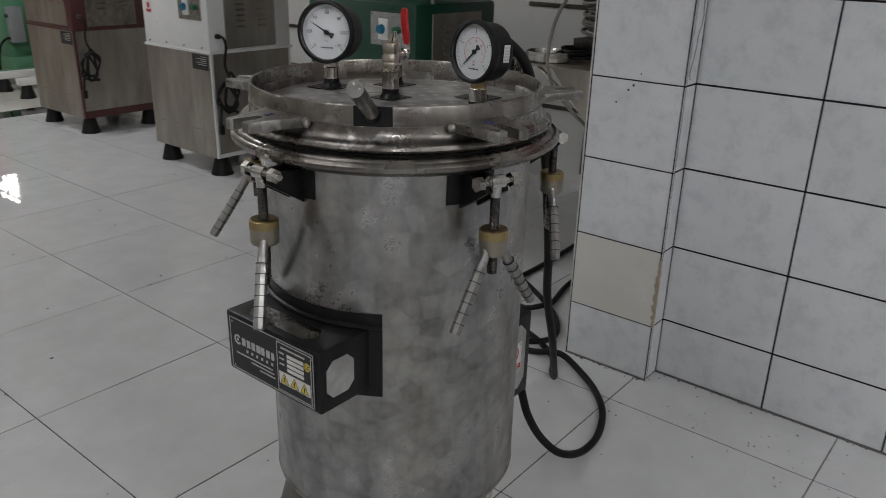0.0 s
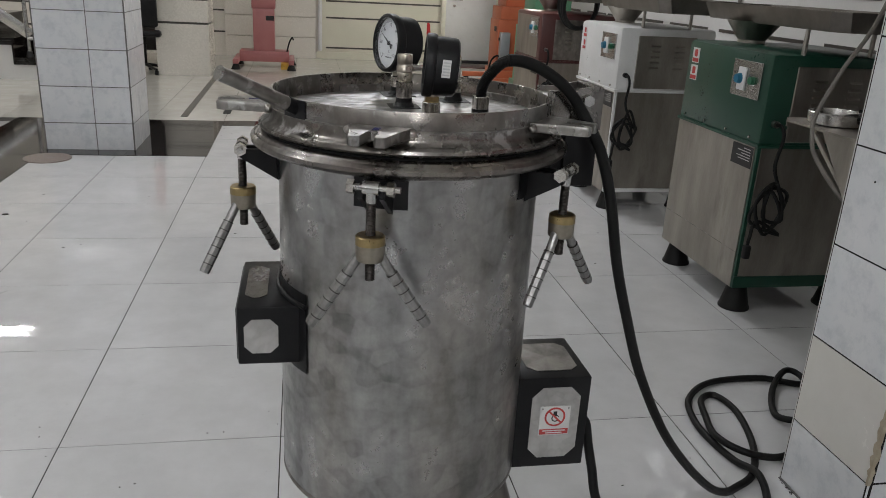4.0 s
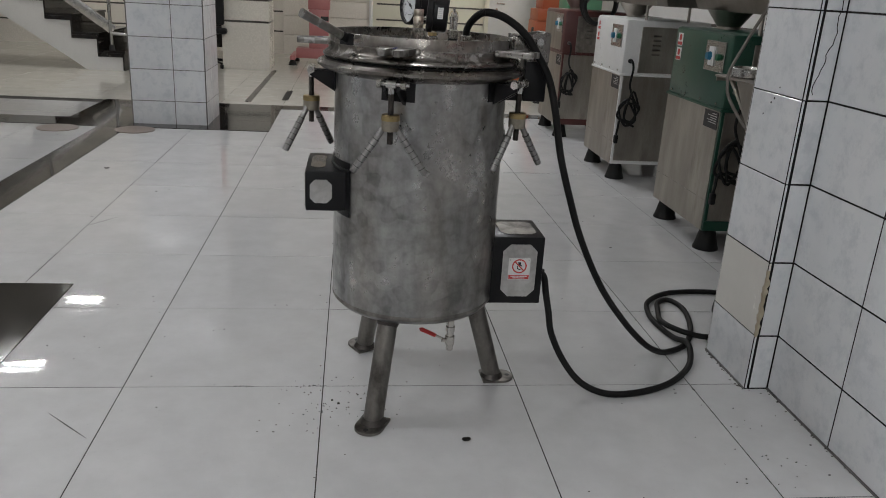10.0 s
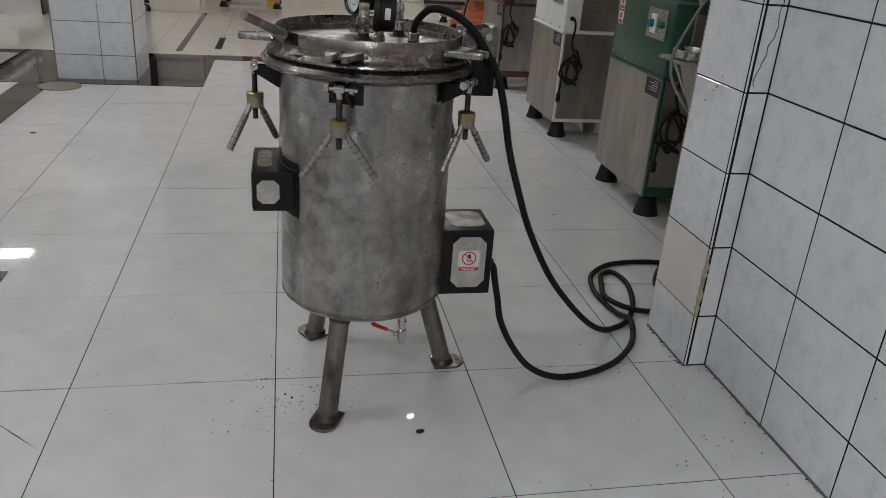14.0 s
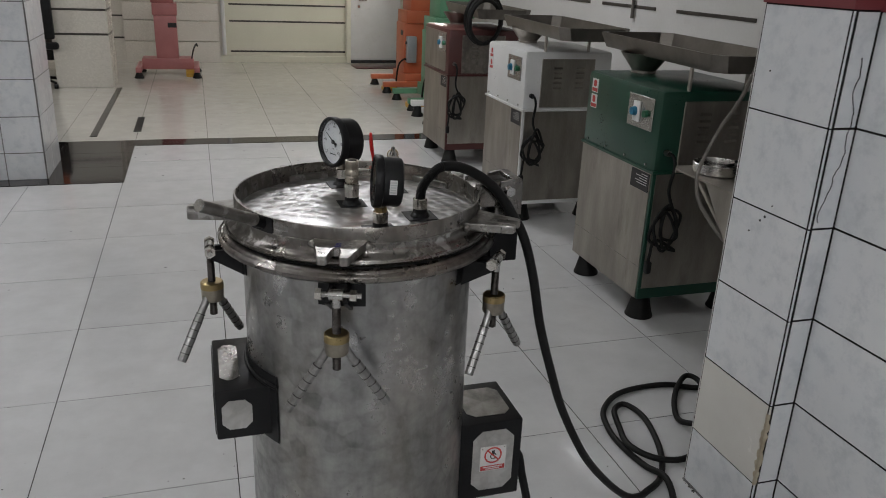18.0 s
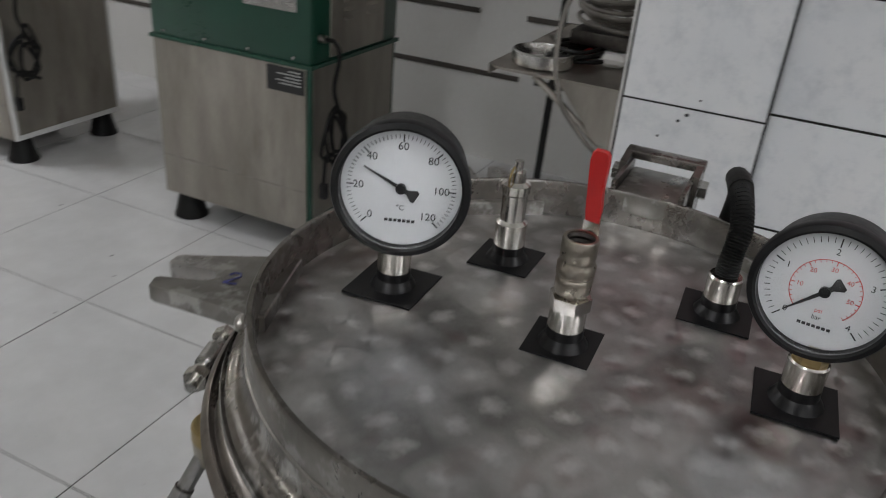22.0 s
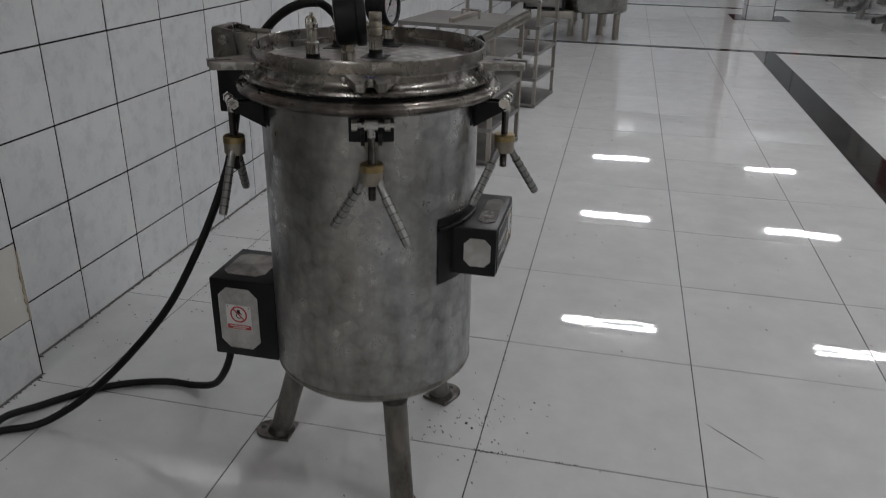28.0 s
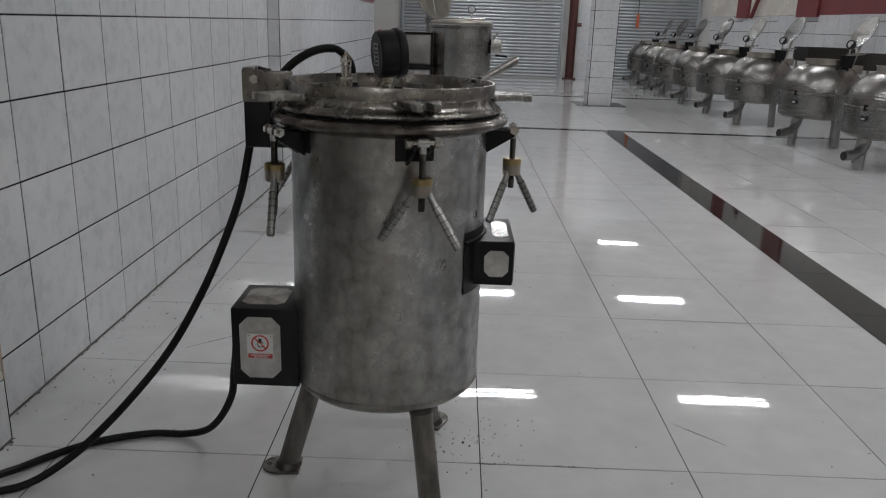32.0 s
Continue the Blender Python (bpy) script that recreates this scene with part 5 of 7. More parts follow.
L = lambda x, y, z: (x - AX, y - AY, z)
b1 = shell_box("label_box", *(-0.048 - AX, 0.085 - AX), *(-0.084 - AY, 0.151 - AY), 0.594, 0.707, "black junction box with a maker plate")
n = 15
arc = [radians(180 - 37 + 74 * i / (n - 1)) for i in range(n)]
b = B()
q = [[b.verts.new((r * math.cos(t), r * math.sin(t), z)) for t in arc] for r, z in ((RB - 0.002, 0.580), (RB + 0.0022, 0.580), (RB + 0.0022, 0.734), (RB - 0.002, 0.734))]
for k in range(4):
    for i in range(n - 1):
        b.faces.new((q[k][i], q[k][i + 1], q[(k + 1) % 4][i + 1], q[(k + 1) % 4][i]))
part("backing_band", b, BLACK_PAINT, b1, "black painted band on the drum")
bead = [((RB + 0.004) * math.cos(t), (RB + 0.004) * math.sin(t), 0.711) for t in arc]
part("sealant_bead", tube(B(), bead, 0.0045, 8), BLACK_PAINT, b1, "glossy black sealant bead")
bare(b1, 0.030, 0.033, 0.014, pose(-0.006 - AX, -0.0845 - AY, 0.650, 90, 0, 0))
bare(b1, 0.030, 0.033, 0.014, pose(-0.006 - AX, 0.1515 - AY, 0.650, 90, 0, 180))
bare(b1, 0.020, 0.080, 0.014, pose(-0.016 - AX, 0.035 - AY, 0.7075, 0, 0, 0), SCRAPED)

b2 = shell_box("power_box", *(0.484 - AX, 0.655 - AX), *(-0.030 - AY, 0.154 - AY), 0.298, 0.510, "black junction box with warning signs")
for yy, rz in ((-0.0305, 0), (0.1545, 180)):
    m = pose(0.582 - AX, yy - AY, 0.405, 90, 0, rz)
    bare(b2, 0.052, 0.083, 0.022, m)
    sg = part("warning_sign", box(B(), -0.033, 0.033, -0.034, 0.034, 0.0014, 0.0024), WHITE_STICKER, b2, "white prohibition sticker with red ring", 0)
    sg.matrix_local = m @ Matrix.Translation((0, 0.006 if rz == 0 else 0.004, 0))
    rg = ring_shape(B(), 0.0185, 0.0225, 0.0024, 0.0029, seg=32, m=Matrix.Translation((0, 0.009, 0)))
    box(rg, -0.019, 0.019, -0.0019, 0.0019, 0.0024, 0.0029, m=Matrix.Translation((0, 0.009, 0)) @ Matrix.Rotation(radians(-45), 4, "Z"))
    box(rg, -0.031, 0.031, -0.032, -0.0195, 0.0024, 0.0029)
    part("red_print", rg, INK_RED, sg, smooth=0)
    ik = ring_shape(B(), 0.006, 0.0085, 0.00245, 0.0027, 20, 320, 16, m=Matrix.Translation((0.001, 0.006, 0)))
    box(ik, -0.004, 0.004, 0.010, 0.022, 0.00245, 0.0027)
    part("black_print", ik, INK, sg, smooth=0)
    bars = B()
    for k, w in enumerate((0.050, 0.036)):
        box(bars, -w / 2, w / 2, -0.0245 - k * 0.005, -0.0222 - k * 0.005, 0.0029, 0.0032)
    part("white_print", bars, WHITE_STICKER, sg, smooth=0)
    for sx in (-0.028, 0.028):
        part("rivet", rod(B(), (sx, 0.029, 0.0024), (sx, 0.029, 0.0034), 0.0018, seg=10), STEEL_BRIGHT, sg)
bare(b2, 0.055, 0.062, 0.018, pose(0.582 - AX, 0.062 - AY, 0.5105), STEEL_DARK)
part("cable_gland", rod(B(), (0.652 - AX, 0.03 - AY, 0.380), (0.672 - AX, 0.028 - AY, 0.374), 0.016, seg=12), BLACK_PLASTIC, b2, "black cable gland")

# maker plate on the outer face of the label box
plate = part("maker_plate", box(B(), -0.106, 0.106, -0.0495, 0.0495, 0.0, 0.0016, 0.0), INK, b1, "black maker plate with silver print", 0)
PM = pose(-0.0485 - AX, 0.0335 - AY, 0.6505, 90, 0, -90)
plate.matrix_local = PM


def on_plate(nm, bb, mat_, label=""):
    return part(nm, bb, mat_, plate, label, 0)


b = B()
for x0, x1, y0, y1 in ((-0.1055, 0.1055, 0.0475, 0.049), (-0.1055, 0.1055, -0.049, -0.0475), (-0.1055, -0.104, -0.049, 0.049), (0.104, 0.1055, -0.049, 0.049)):
    box(b, x0, x1, y0, y1, 0.0016, 0.002)
on_plate("silver_border", b, SILVER_PRINT)
b = ring_shape(B(), 0.0055, 0.0095, 0.0016, 0.002, 40, 320, 20, m=Matrix.Translation((-0.086, 0.010, 0)))
rod(b, (-0.086, 0.010, 0.0016), (-0.086, 0.010, 0.002), 0.003, seg=12)
for k, w in enumerate((0.0115, 0.011, 0.011, 0.0135, 0.010, 0.011, 0.009)):
    box(b, -0.0745 + k * 0.0128, -0.0745 + k * 0.0128 + w * 0.82, 0.003, 0.017, 0.0016, 0.002)
on_plate("maker_logo", b, SILVER_PRINT, "silver maker mark drawn as blocks")
b = B()
for k in range(6):
    box(b, -0.064 + k * 0.013, -0.059 + k * 0.013, -0.008, -0.003, 0.0016, 0.002)
for r, (x0, x1) in enumerate(((-0.092, 0.005), (-0.052, 0.008), (-0.030, 0.010))):
    box(b, x0, x1, -0.017 - r * 0.007, -0.0145 - r * 0.007, 0.0016, 0.002)
on_plate("small_print", b, SILVER_PRINT)
b = B()
for x0, x1, y0, y1 in ((0.017, 0.1, 0.043, 0.0445), (0.017, 0.1, -0.0455, -0.044), (0.017, 0.0185, -0.0455, 0.0445), (0.0985, 0.1, -0.0455, 0.0445)):
    box(b, x0, x1, y0, y1, 0.0016, 0.002)
for r in range(3):
    box(b, 0.023, 0.035, 0.024 - r * 0.010, 0.027 - r * 0.010, 0.0016, 0.002)
box(b, 0.027, 0.085, 0.034, 0.037, 0.0016, 0.002)
on_plate("data_frame", b, SILVER_PRINT)
b = B()
for r in range(4):
    box(b, 0.042, 0.082, 0.0215 - r * 0.0085, 0.0275 - r * 0.0085, 0.0016, 0.002)
on_plate("data_field", b, WHITE_STICKER)
on_plate("approval_disc", rod(B(), (0.0905, 0.022, 0.0016), (0.0905, 0.022, 0.002), 0.0075, seg=24), YELLOW)
b = ring_shape(B(), 0.0028, 0.0040, 0.002, 0.0022, 60, 300, 10, m=Matrix.Translation((0.0885, 0.022, 0)))
ring_shape(b, 0.0028, 0.0040, 0.002, 0.0022, 60, 300, 10, m=Matrix.Translation((0.0950, 0.022, 0)))
on_plate("approval_print", b, INK)
on_plate("warning_strip", box(B(), 0.021, 0.0965, -0.031, -0.0085, 0.0016, 0.002), WHITE_STICKER)
tri_ = B()
tin = B()
for k in range(3):
    cx = 0.0345 + k * 0.0242
    slab(tri_, [(cx - 0.0105, -0.029), (cx + 0.0105, -0.029), (cx, -0.0105)], 0.002, 0.0023)
    slab(tin, [(cx - 0.0105, -0.0292), (cx + 0.0105, -0.0292), (cx + 0.0105, -0.0284), (cx - 0.0105, -0.0284)], 0.0023, 0.0025)
    box(tin, cx - 0.0012, cx + 0.0012, -0.0262, -0.0175, 0.0023, 0.0025)
    for s in (-1, 1):
        slab(tin, [(cx + s * 0.0107, -0.029), (cx + s * 0.0097, -0.029), (cx - s * 0.0003, -0.0105), (cx + s * 0.0006, -0.0105)][:: s], 0.0023, 0.0025)
on_plate("warning_triangle", tri_, YELLOW)
on_plate("warning_print", tin, INK)
for sx in (-0.099, 0.104):
    for sy in (-0.042, 0.042):
        on_plate("rivet", rod(B(), (sx * 0.98, sy, 0.0016), (sx * 0.98, sy, 0.0028), 0.0022, seg=10), STEEL_BRIGHT)

# ---------- hose and cable on the floor ----------
HX, HY = AX + FIT["H"][0], AY + FIT["H"][1]
hose_a = thing("lid_hose", pose(0, 0, 0), "black rubber hose rising from the lid and coiled on the floor", "hose")
pa = [(HX, HY, PZ + 0.030), (HX + 0.002, HY, 1.098), (0.389, -0.057, 1.121), (0.421, -0.048, 1.142), (0.476, -0.040, 1.132), (0.536, -0.043, 1.092), (0.585, -0.037, 1.028), (0.620, -0.030, 0.968), (0.643, -0.042, 0.882), (0.671, -0.041, 0.760), (0.716, -0.026, 0.632),
      (0.775, 0.002, 0.493), (0.865, 0.029, 0.331), (0.973, 0.080, 0.193), (1.075, 0.130, 0.088), (1.15, 0.175, 0.034), (1.21, 0.215, 0.0125), (1.295, 0.27, 0.0125), (1.375, 0.405, 0.0125), (1.425, 0.585, 0.0125), (1.405, 0.69, 0.0125), (1.345, 0.665, 0.0125),
      (1.30, 0.55, 0.020), (1.265, 0.43, 0.034), (1.305, 0.345, 0.034), (1.40, 0.335, 0.014), (1.48, 0.36, 0.0125), (1.588, 0.448, 0.0125), (1.71, 0.614, 0.0125), (1.762, 0.75, 0.030), (1.725, 0.794, 0.034), (1.625, 0.704, 0.014), (1.545, 0.56, 0.0125), (1.572, 0.487, 0.030), (1.65, 0.49, 0.014), (1.82, 0.53, 0.0125), (2.0, 0.55, 0.0125)]
line_a = spline(pa, 12)
cut = 36
part("corrugated_sleeve", tube(B(), [p for i, p in enumerate(spline(pa[:5], 22)[:70])], 0.0094, 16, 0.0007), RUBBER, hose_a, "ribbed black sleeve at the lid")
part("hose_line", tube(B(), line_a[cut:], 0.0105, 14), RUBBER, hose_a)
cable_b = thing("power_cable", pose(0, 0, 0), "thick black power cable lying in loops on the floor", "cable")
pb = [(0.664, 0.03, 0.378), (0.679, 0.030, 0.360), (0.687, 0.022, 0.312), (0.698, 0.009, 0.254), (0.710, -0.006, 0.187), (0.749, -0.027, 0.107), (0.804, -0.057, 0.043), (0.880, -0.078, 0.0135), (0.976, -0.077, 0.0115), (1.090, -0.034, 0.0115), (1.18, 0.035, 0.0115), (1.255, 0.13, 0.014), (1.288, 0.235, 0.0345), (1.276, 0.335, 0.0125), (1.258, 0.45, 0.0115), (1.264, 0.56, 0.0115), (1.31, 0.68, 0.0115), (1.435, 0.775, 0.0115), (1.63, 0.79, 0.0115), (1.76, 0.735, 0.0115), (2.0, 0.73, 0.0115), (2.3, 0.75, 0.0115)]
part("cable_line", tube(B(), spline(pb, 12), 0.0105, 14), RUBBER, cable_b)

# ---------- the mills in the bay ----------
def cone_foot(parent, x, y, h=0.11, r=0.065):
    part("rubber_foot", lathe(B(), [(0.0, 0.0), (r, 0.0), (r, 0.008), (r * 0.92, 0.018), (r * 0.62, h - 0.012), (r * 0.5, h)], 20, Matrix.Translation((x, y, 0))), RUBBER, parent, "conical black rubber foot")


def cord_line(x, y, z, seed, down=0.33):
    """A cord that leaves a gland, falls and is wound into a hanging bundle."""
    r = random.Random(seed)
    pts = [(x, y, z), (x, y - 0.035, z - 0.004), (x + 0.004, y - 0.05, z - 0.05), (x + 0.006, y - 0.03, z - 0.17)]
    cz = z - 0.30
    for k in range(14):
        a = k * 1.18 * math.pi / 2 + r.uniform(-0.2, 0.2)
        w, h = r.uniform(0.045, 0.07), r.uniform(0.08, 0.115)
        pts.append((x + 0.015 + w * math.cos(a) + 0.02 * math.sin(k), y - 0.035 + r.uniform(-0.014, 0.014), cz + h * math.sin(a) - 0.004 * k))
    pts += [(x - 0.03, y - 0.03, cz - 0.08), (x - 0.045, y - 0.026, cz - 0.15), (x - 0.05, y - 0.026, cz - 0.20)]
    return pts


def mill(nm, x0, y0, w, d, paint, label, tray, seed, side=None, lower=None):
    """A grinding mill: steel cabinet with a painted motor hood, a hopper and a feeding tray on posts."""
    ob = thing(nm, pose(x0, y0, 0), label, "machine", "mills in the bay")
    lower = lower or STEEL_PANEL
    z0, zs, zt = 0.11, 0.705, 1.065
    for x, y in ((0.06, 0.06), (w - 0.06, 0.06), (0.06, d - 0.06), (w - 0.06, d - 0.06)):
        cone_foot(ob, x, y)
    # painted frame: base rail, corner posts
    hr = 0.022 if paint is WHITE_PAINT else 0.05
    part("base_rail", box(box(box(box(B(), 0, w, 0, 0.02, z0, z0 + hr), 0, w, d - 0.02, d, z0, z0 + hr), 0, 0.02, 0.02, d - 0.02, z0, z0 + hr), w - 0.02, w, 0.02, d - 0.02, z0, z0 + hr), paint, ob, smooth=0)
    pw = 0.016
    for x, y in ((0, 0), (w - pw, 0), (0, d - pw), (w - pw, d - pw)):
        part("corner_post", box(B(), x, x + pw, y, y + pw, z0 + hr, zs, 0.003), paint, ob, smooth=0)
    # lower sheets
    sx = part("side_panel", box(B(), -0.003, 0.012, 0.0165, d - 0.001, z0 - 0.001, zs - 0.003, 0.002), lower, ob, "brushed steel side sheet", 0)
    part("fold", box(B(), -0.0036, -0.0029, 0.018, d - 0.003, 0.262, 0.2645), STEEL_DARK, sx, smooth=0)
    part("front_panel", box(B(), 0.0165, w - 0.0165, -0.001, 0.015, z0 + hr + 0.001, zs - 0.004, 0.002), lower, ob, "brushed steel front sheet", 0)
    part("rear_panel", box(B(), 0.026, w - 0.026, d - 0.015, d - 0.004, z0 + hr + 0.001, zs - 0.004), lower, ob, smooth=0)
    part("far_panel", box(B(), w - 0.02, w - 0.004, 0.026, d - 0.026, z0 + hr + 0.001, zs - 0.004), lower, ob, smooth=0)
    # hood
    hb = box(B(), -0.006, w + 0.006, -0.006, d + 0.006, zs, zt, 0.022)
    hood = part("hood", hb, paint, ob, "painted sheet metal motor hood")
    part("hood_flange", box(B(), -0.010, w + 0.010, -0.010, d + 0.010, zs - 0.002, zs + 0.012, 0.002), paint, ob, smooth=0)
    for k in range(4):
        part("bolt", rod(B(), (-0.006, 0.06 + k * (d - 0.12) / 3, zs + 0.03), (-0.013, 0.06 + k * (d - 0.12) / 3, zs + 0.03), 0.006, seg=6), STEEL_BRIGHT, hood, smooth=0)
    if side:
        part("side_cover", box(B(), -0.010, -0.004, 0.05, d - 0.02, zs + 0.03, zt - 0.03, 0.002), side, hood, "patterned steel side cover", 0)
    # louvred plate on the hood front
    xa, xb, za, zb = w * 0.18, w * 0.80, zs + 0.022, zt - 0.045
    lp = part("louvre_plate", box(B(), xa, xb, -0.012, -0.004, za, zb, 0.004), PATTERN if side else lower, hood, "steel plate with pressed louvres", 0)
    for col in (0.30, 0.72):
        for k in range(5):
            xc, zc = xa + (xb - xa) * col, zb - 0.055 - 0.030 * k
            lv_ = B()
            q = [lv_.verts.new(p) for p in ((xc - 0.028, -0.012, zc + 0.006), (xc + 0.028, -0.012, zc + 0.006), (xc + 0.026, -0.023, zc - 0.004), (xc - 0.026, -0.023, zc - 0.004), (xc - 0.028, -0.012, zc - 0.006), (xc + 0.028, -0.012, zc - 0.006))]
            for f in ((0, 3, 2, 1), (3, 4, 5, 2), (0, 4, 3), (1, 2, 5)):
                lv_.faces.new([q[i] for i in f])
            part("louvre", lv_, lower, lp, smooth=0)
    # switch plate
    sp = part("switch_plate", box(B(), -0.013, -0.005, 0.045, 0.255, 0.880, 1.022, 0.002), STEEL_BRIGHT, hood, "steel switch plate with corner screws", 0)
    part("switch_surround", box(B(), -0.022, -0.013, 0.145, 0.20, 0.905, 0.995, 0.003), WHITE_PAINT, sp)
    part("rotary_knob", rod(B(), (-0.020, 0.180, 0.950), (-0.040, 0.180, 0.950), 0.022, 0.017, 20), SWITCH_BLUE, sp, "blue rotary switch knob")
    part("push_button", rod(B(), (-0.013, 0.098, 0.950), (-0.028, 0.098, 0.950), 0.017, 0.015, 18), SWITCH_GREEN, sp, "green push button")
    for y in (0.055, 0.245):
        for z in (0.89, 1.012):
            part("screw", rod(B(), (-0.0135, y, z), (-0.0155, y, z), 0.004, seg=8), STEEL_DARK, sp)
    # warning stickers with a red field
    for k in range(2):
        zc = 1.0 - 0.075 * k
        s_ = part("warning_sticker", box(B(), -0.0075, -0.0062, d - 0.105, d - 0.045, zc - 0.033, zc + 0.033), WHITE_STICKER, hood, "white and red warning sticker", 0)
        part("red_field", box(B(), -0.0083, -0.0076, d - 0.101, d - 0.049, zc - 0.029, zc - 0.012), INK_RED, s_, smooth=0)
        part("red_mark", slab(B(), octagon(0.016, 0.014, 0.006), 0, 0.0006, Matrix.Translation((-0.0076, d - 0.075, zc + 0.010)) @ pose(0, 0, 0, 0, -90, 0)), INK_RED, s_, smooth=0)
    # nameplate under the seam
    npl = part("nameplate", box(B(), -0.0055, -0.0025, 0.022, 0.172, 0.612, 0.696, 0.001), INK, ob, "black nameplate with pale unreadable print", 0)
    for k in range(5):
        part("print_bar", box(B(), -0.0062, -0.0054, 0.035, (0.085, 0.13, 0.10, 0.135, 0.12)[k], 0.683 - k * 0.011, 0.6865 - k * 0.011), SILVER_PRINT, npl, smooth=0)
    # cable gland and wound cord
    part("cable_gland", rod(B(), (0.045, -0.006, 0.800), (0.045, -0.030, 0.800), 0.014, seg=12), STEEL_DARK if paint is not WHITE_PAINT else BLACK_PLASTIC, hood)
    cd = part("power_cord", tube(B(), spline(cord_line(0.045, -0.03, 0.80, seed), 7), 0.0072, 8), RUBBER, ob, "black power cord wound into a hanging bundle")
    part("plug", box(B(), -0.018, 0.010, -0.072, -0.042, 0.262, 0.320, 0.008), BLACK_PLASTIC, cd)
    # hopper and tray
    tx, ty, tl, tw, rot = tray
    m = pose(tx - x0, ty - y0, 0, 0, 0, rot)
    hx, hy = w * 0.42, d * 0.86
    part("hopper", lathe(B(), [(0.052, zt - 0.002), (0.052, zt + 0.012), (0.105, zt + 0.095), (0.102, zt + 0.095), (0.046, zt + 0.012)], 32, Matrix.Translation((hx, hy, 0)) @ Matrix.Diagonal((1.15, 1.15, 1, 1))), STEEL_PANEL, ob, "conical steel hopper")
    part("grind_head", rod(B(), (hx, hy - 0.03, 0.93), (hx, d + 0.09, 0.93), 0.07, seg=28), STEEL_BRIGHT, ob)
    tb = B()
    hw, hl, th = tw / 2, tl / 2, 0.07
    zb_ = 1.158
    ring_out, ring_in = [], []
    c_ = 0.05
    def oct8(a, b_, z):
        return [tb.verts.new(m @ Vector((px, py, z))) for px, py in octagon(a, b_, c_)]
    rings = [oct8(hw - 0.014, hl - 0.014, zb_), oct8(hw, hl, zb_ + th), oct8(hw + 0.012, hl + 0.012, zb_ + th), oct8(hw + 0.012, hl + 0.012, zb_ + th - 0.010), oct8(hw - 0.010, hl - 0.010, zb_ - 0.003)]
    for a, b_ in zip(rings, rings[1:]):
        for i in range(8):
            tb.faces.new((a[i], a[(i + 1) % 8], b_[(i + 1) % 8], b_[i]))
    tb.faces.new(rings[0])
    tb.faces.new(rings[-1][::-1])
    part("tray", tb, STEEL_TRAY, ob, "large stainless feeding tray with turned rim", 30)
    for px in (w * 0.22, w * 0.72):
        part("tray_post", rod(B(), (px, 0.012, zt - 0.03), (px, 0.012, zb_), 0.009, seg=12), STEEL_PANEL, ob)
    return ob


PATTERN = mottled_steel("patterned_steel", (0.15, 0.135, 0.12), (0.34, 0.31, 0.28), cell=36.0, rough=(0.3, 0.5), depth=0.8)
mill("green_mill", 1.83, 1.365, 0.57, 0.67, GREEN_PAINT, "dark green enamelled grinding mill with steel cabinet and tray", (2.19, 1.76, 1.14, 0.40, -4), 3)
mill("white_mill", 1.84, 2.88, 0.57, 0.64, WHITE_PAINT, "white enamelled grinding mill with steel cabinet and tray", (2.14, 3.08, 1.16, 0.40, -5), 8)
mill("brown_mill", 1.84, 4.42, 0.58, 0.66, MAROON_PAINT, "maroon grinding mill with patterned steel panels and tray", (2.26, 4.80, 1.20, 0.40, -5), 12, STEEL_PANEL, None)
b = B()
for k, (rr, oy, oz) in enumerate(((0.17, 0.0, 0.0), (0.185, 0.02, 0.012), (0.16, -0.015, -0.01))):
    tube(b, [(2.08 + rr * math.cos(t / 32 * 2 * math.pi) * 0.93, 4.30 + 0.07 * math.cos(t / 32 * 2 * math.pi) + oy, 1.14 + oz + rr * math.sin(t / 32 * 2 * math.pi)) for t in range(33)], 0.016, 10, caps=False)
solid("coiled_hose", b, RUBBER, "thick black hose coiled and hung over the tray rim", "hose")
# white foot of another machine behind the maroon mill
wf = thing("white_mill_far", pose(2.10, 5.95, 0), "white enamelled machine half hidden behind the maroon mill", "machine", "mills in the bay")
part("body", box(B(), 0.42, 0.86, 0.1, 0.55, 0.12, 0.98, 0.012), WHITE_PAINT, wf)
part("base", box(B(), 0.0, 0.86, 0.06, 0.14, 0.11, 0.17, 0.008), WHITE_PAINT, wf)
part("cover", box(B(), 0.48, 0.80, 0.092, 0.1, 0.6, 0.95, 0.003), STEEL_PANEL, wf)
part("base", box(B(), 0.0, 0.86, 0.50, 0.58, 0.11, 0.17, 0.008), WHITE_PAINT, wf)
for x, y in ((0.07, 0.10), (0.80, 0.10), (0.07, 0.54), (0.80, 0.54)):
    cone_foot(wf, x, y)


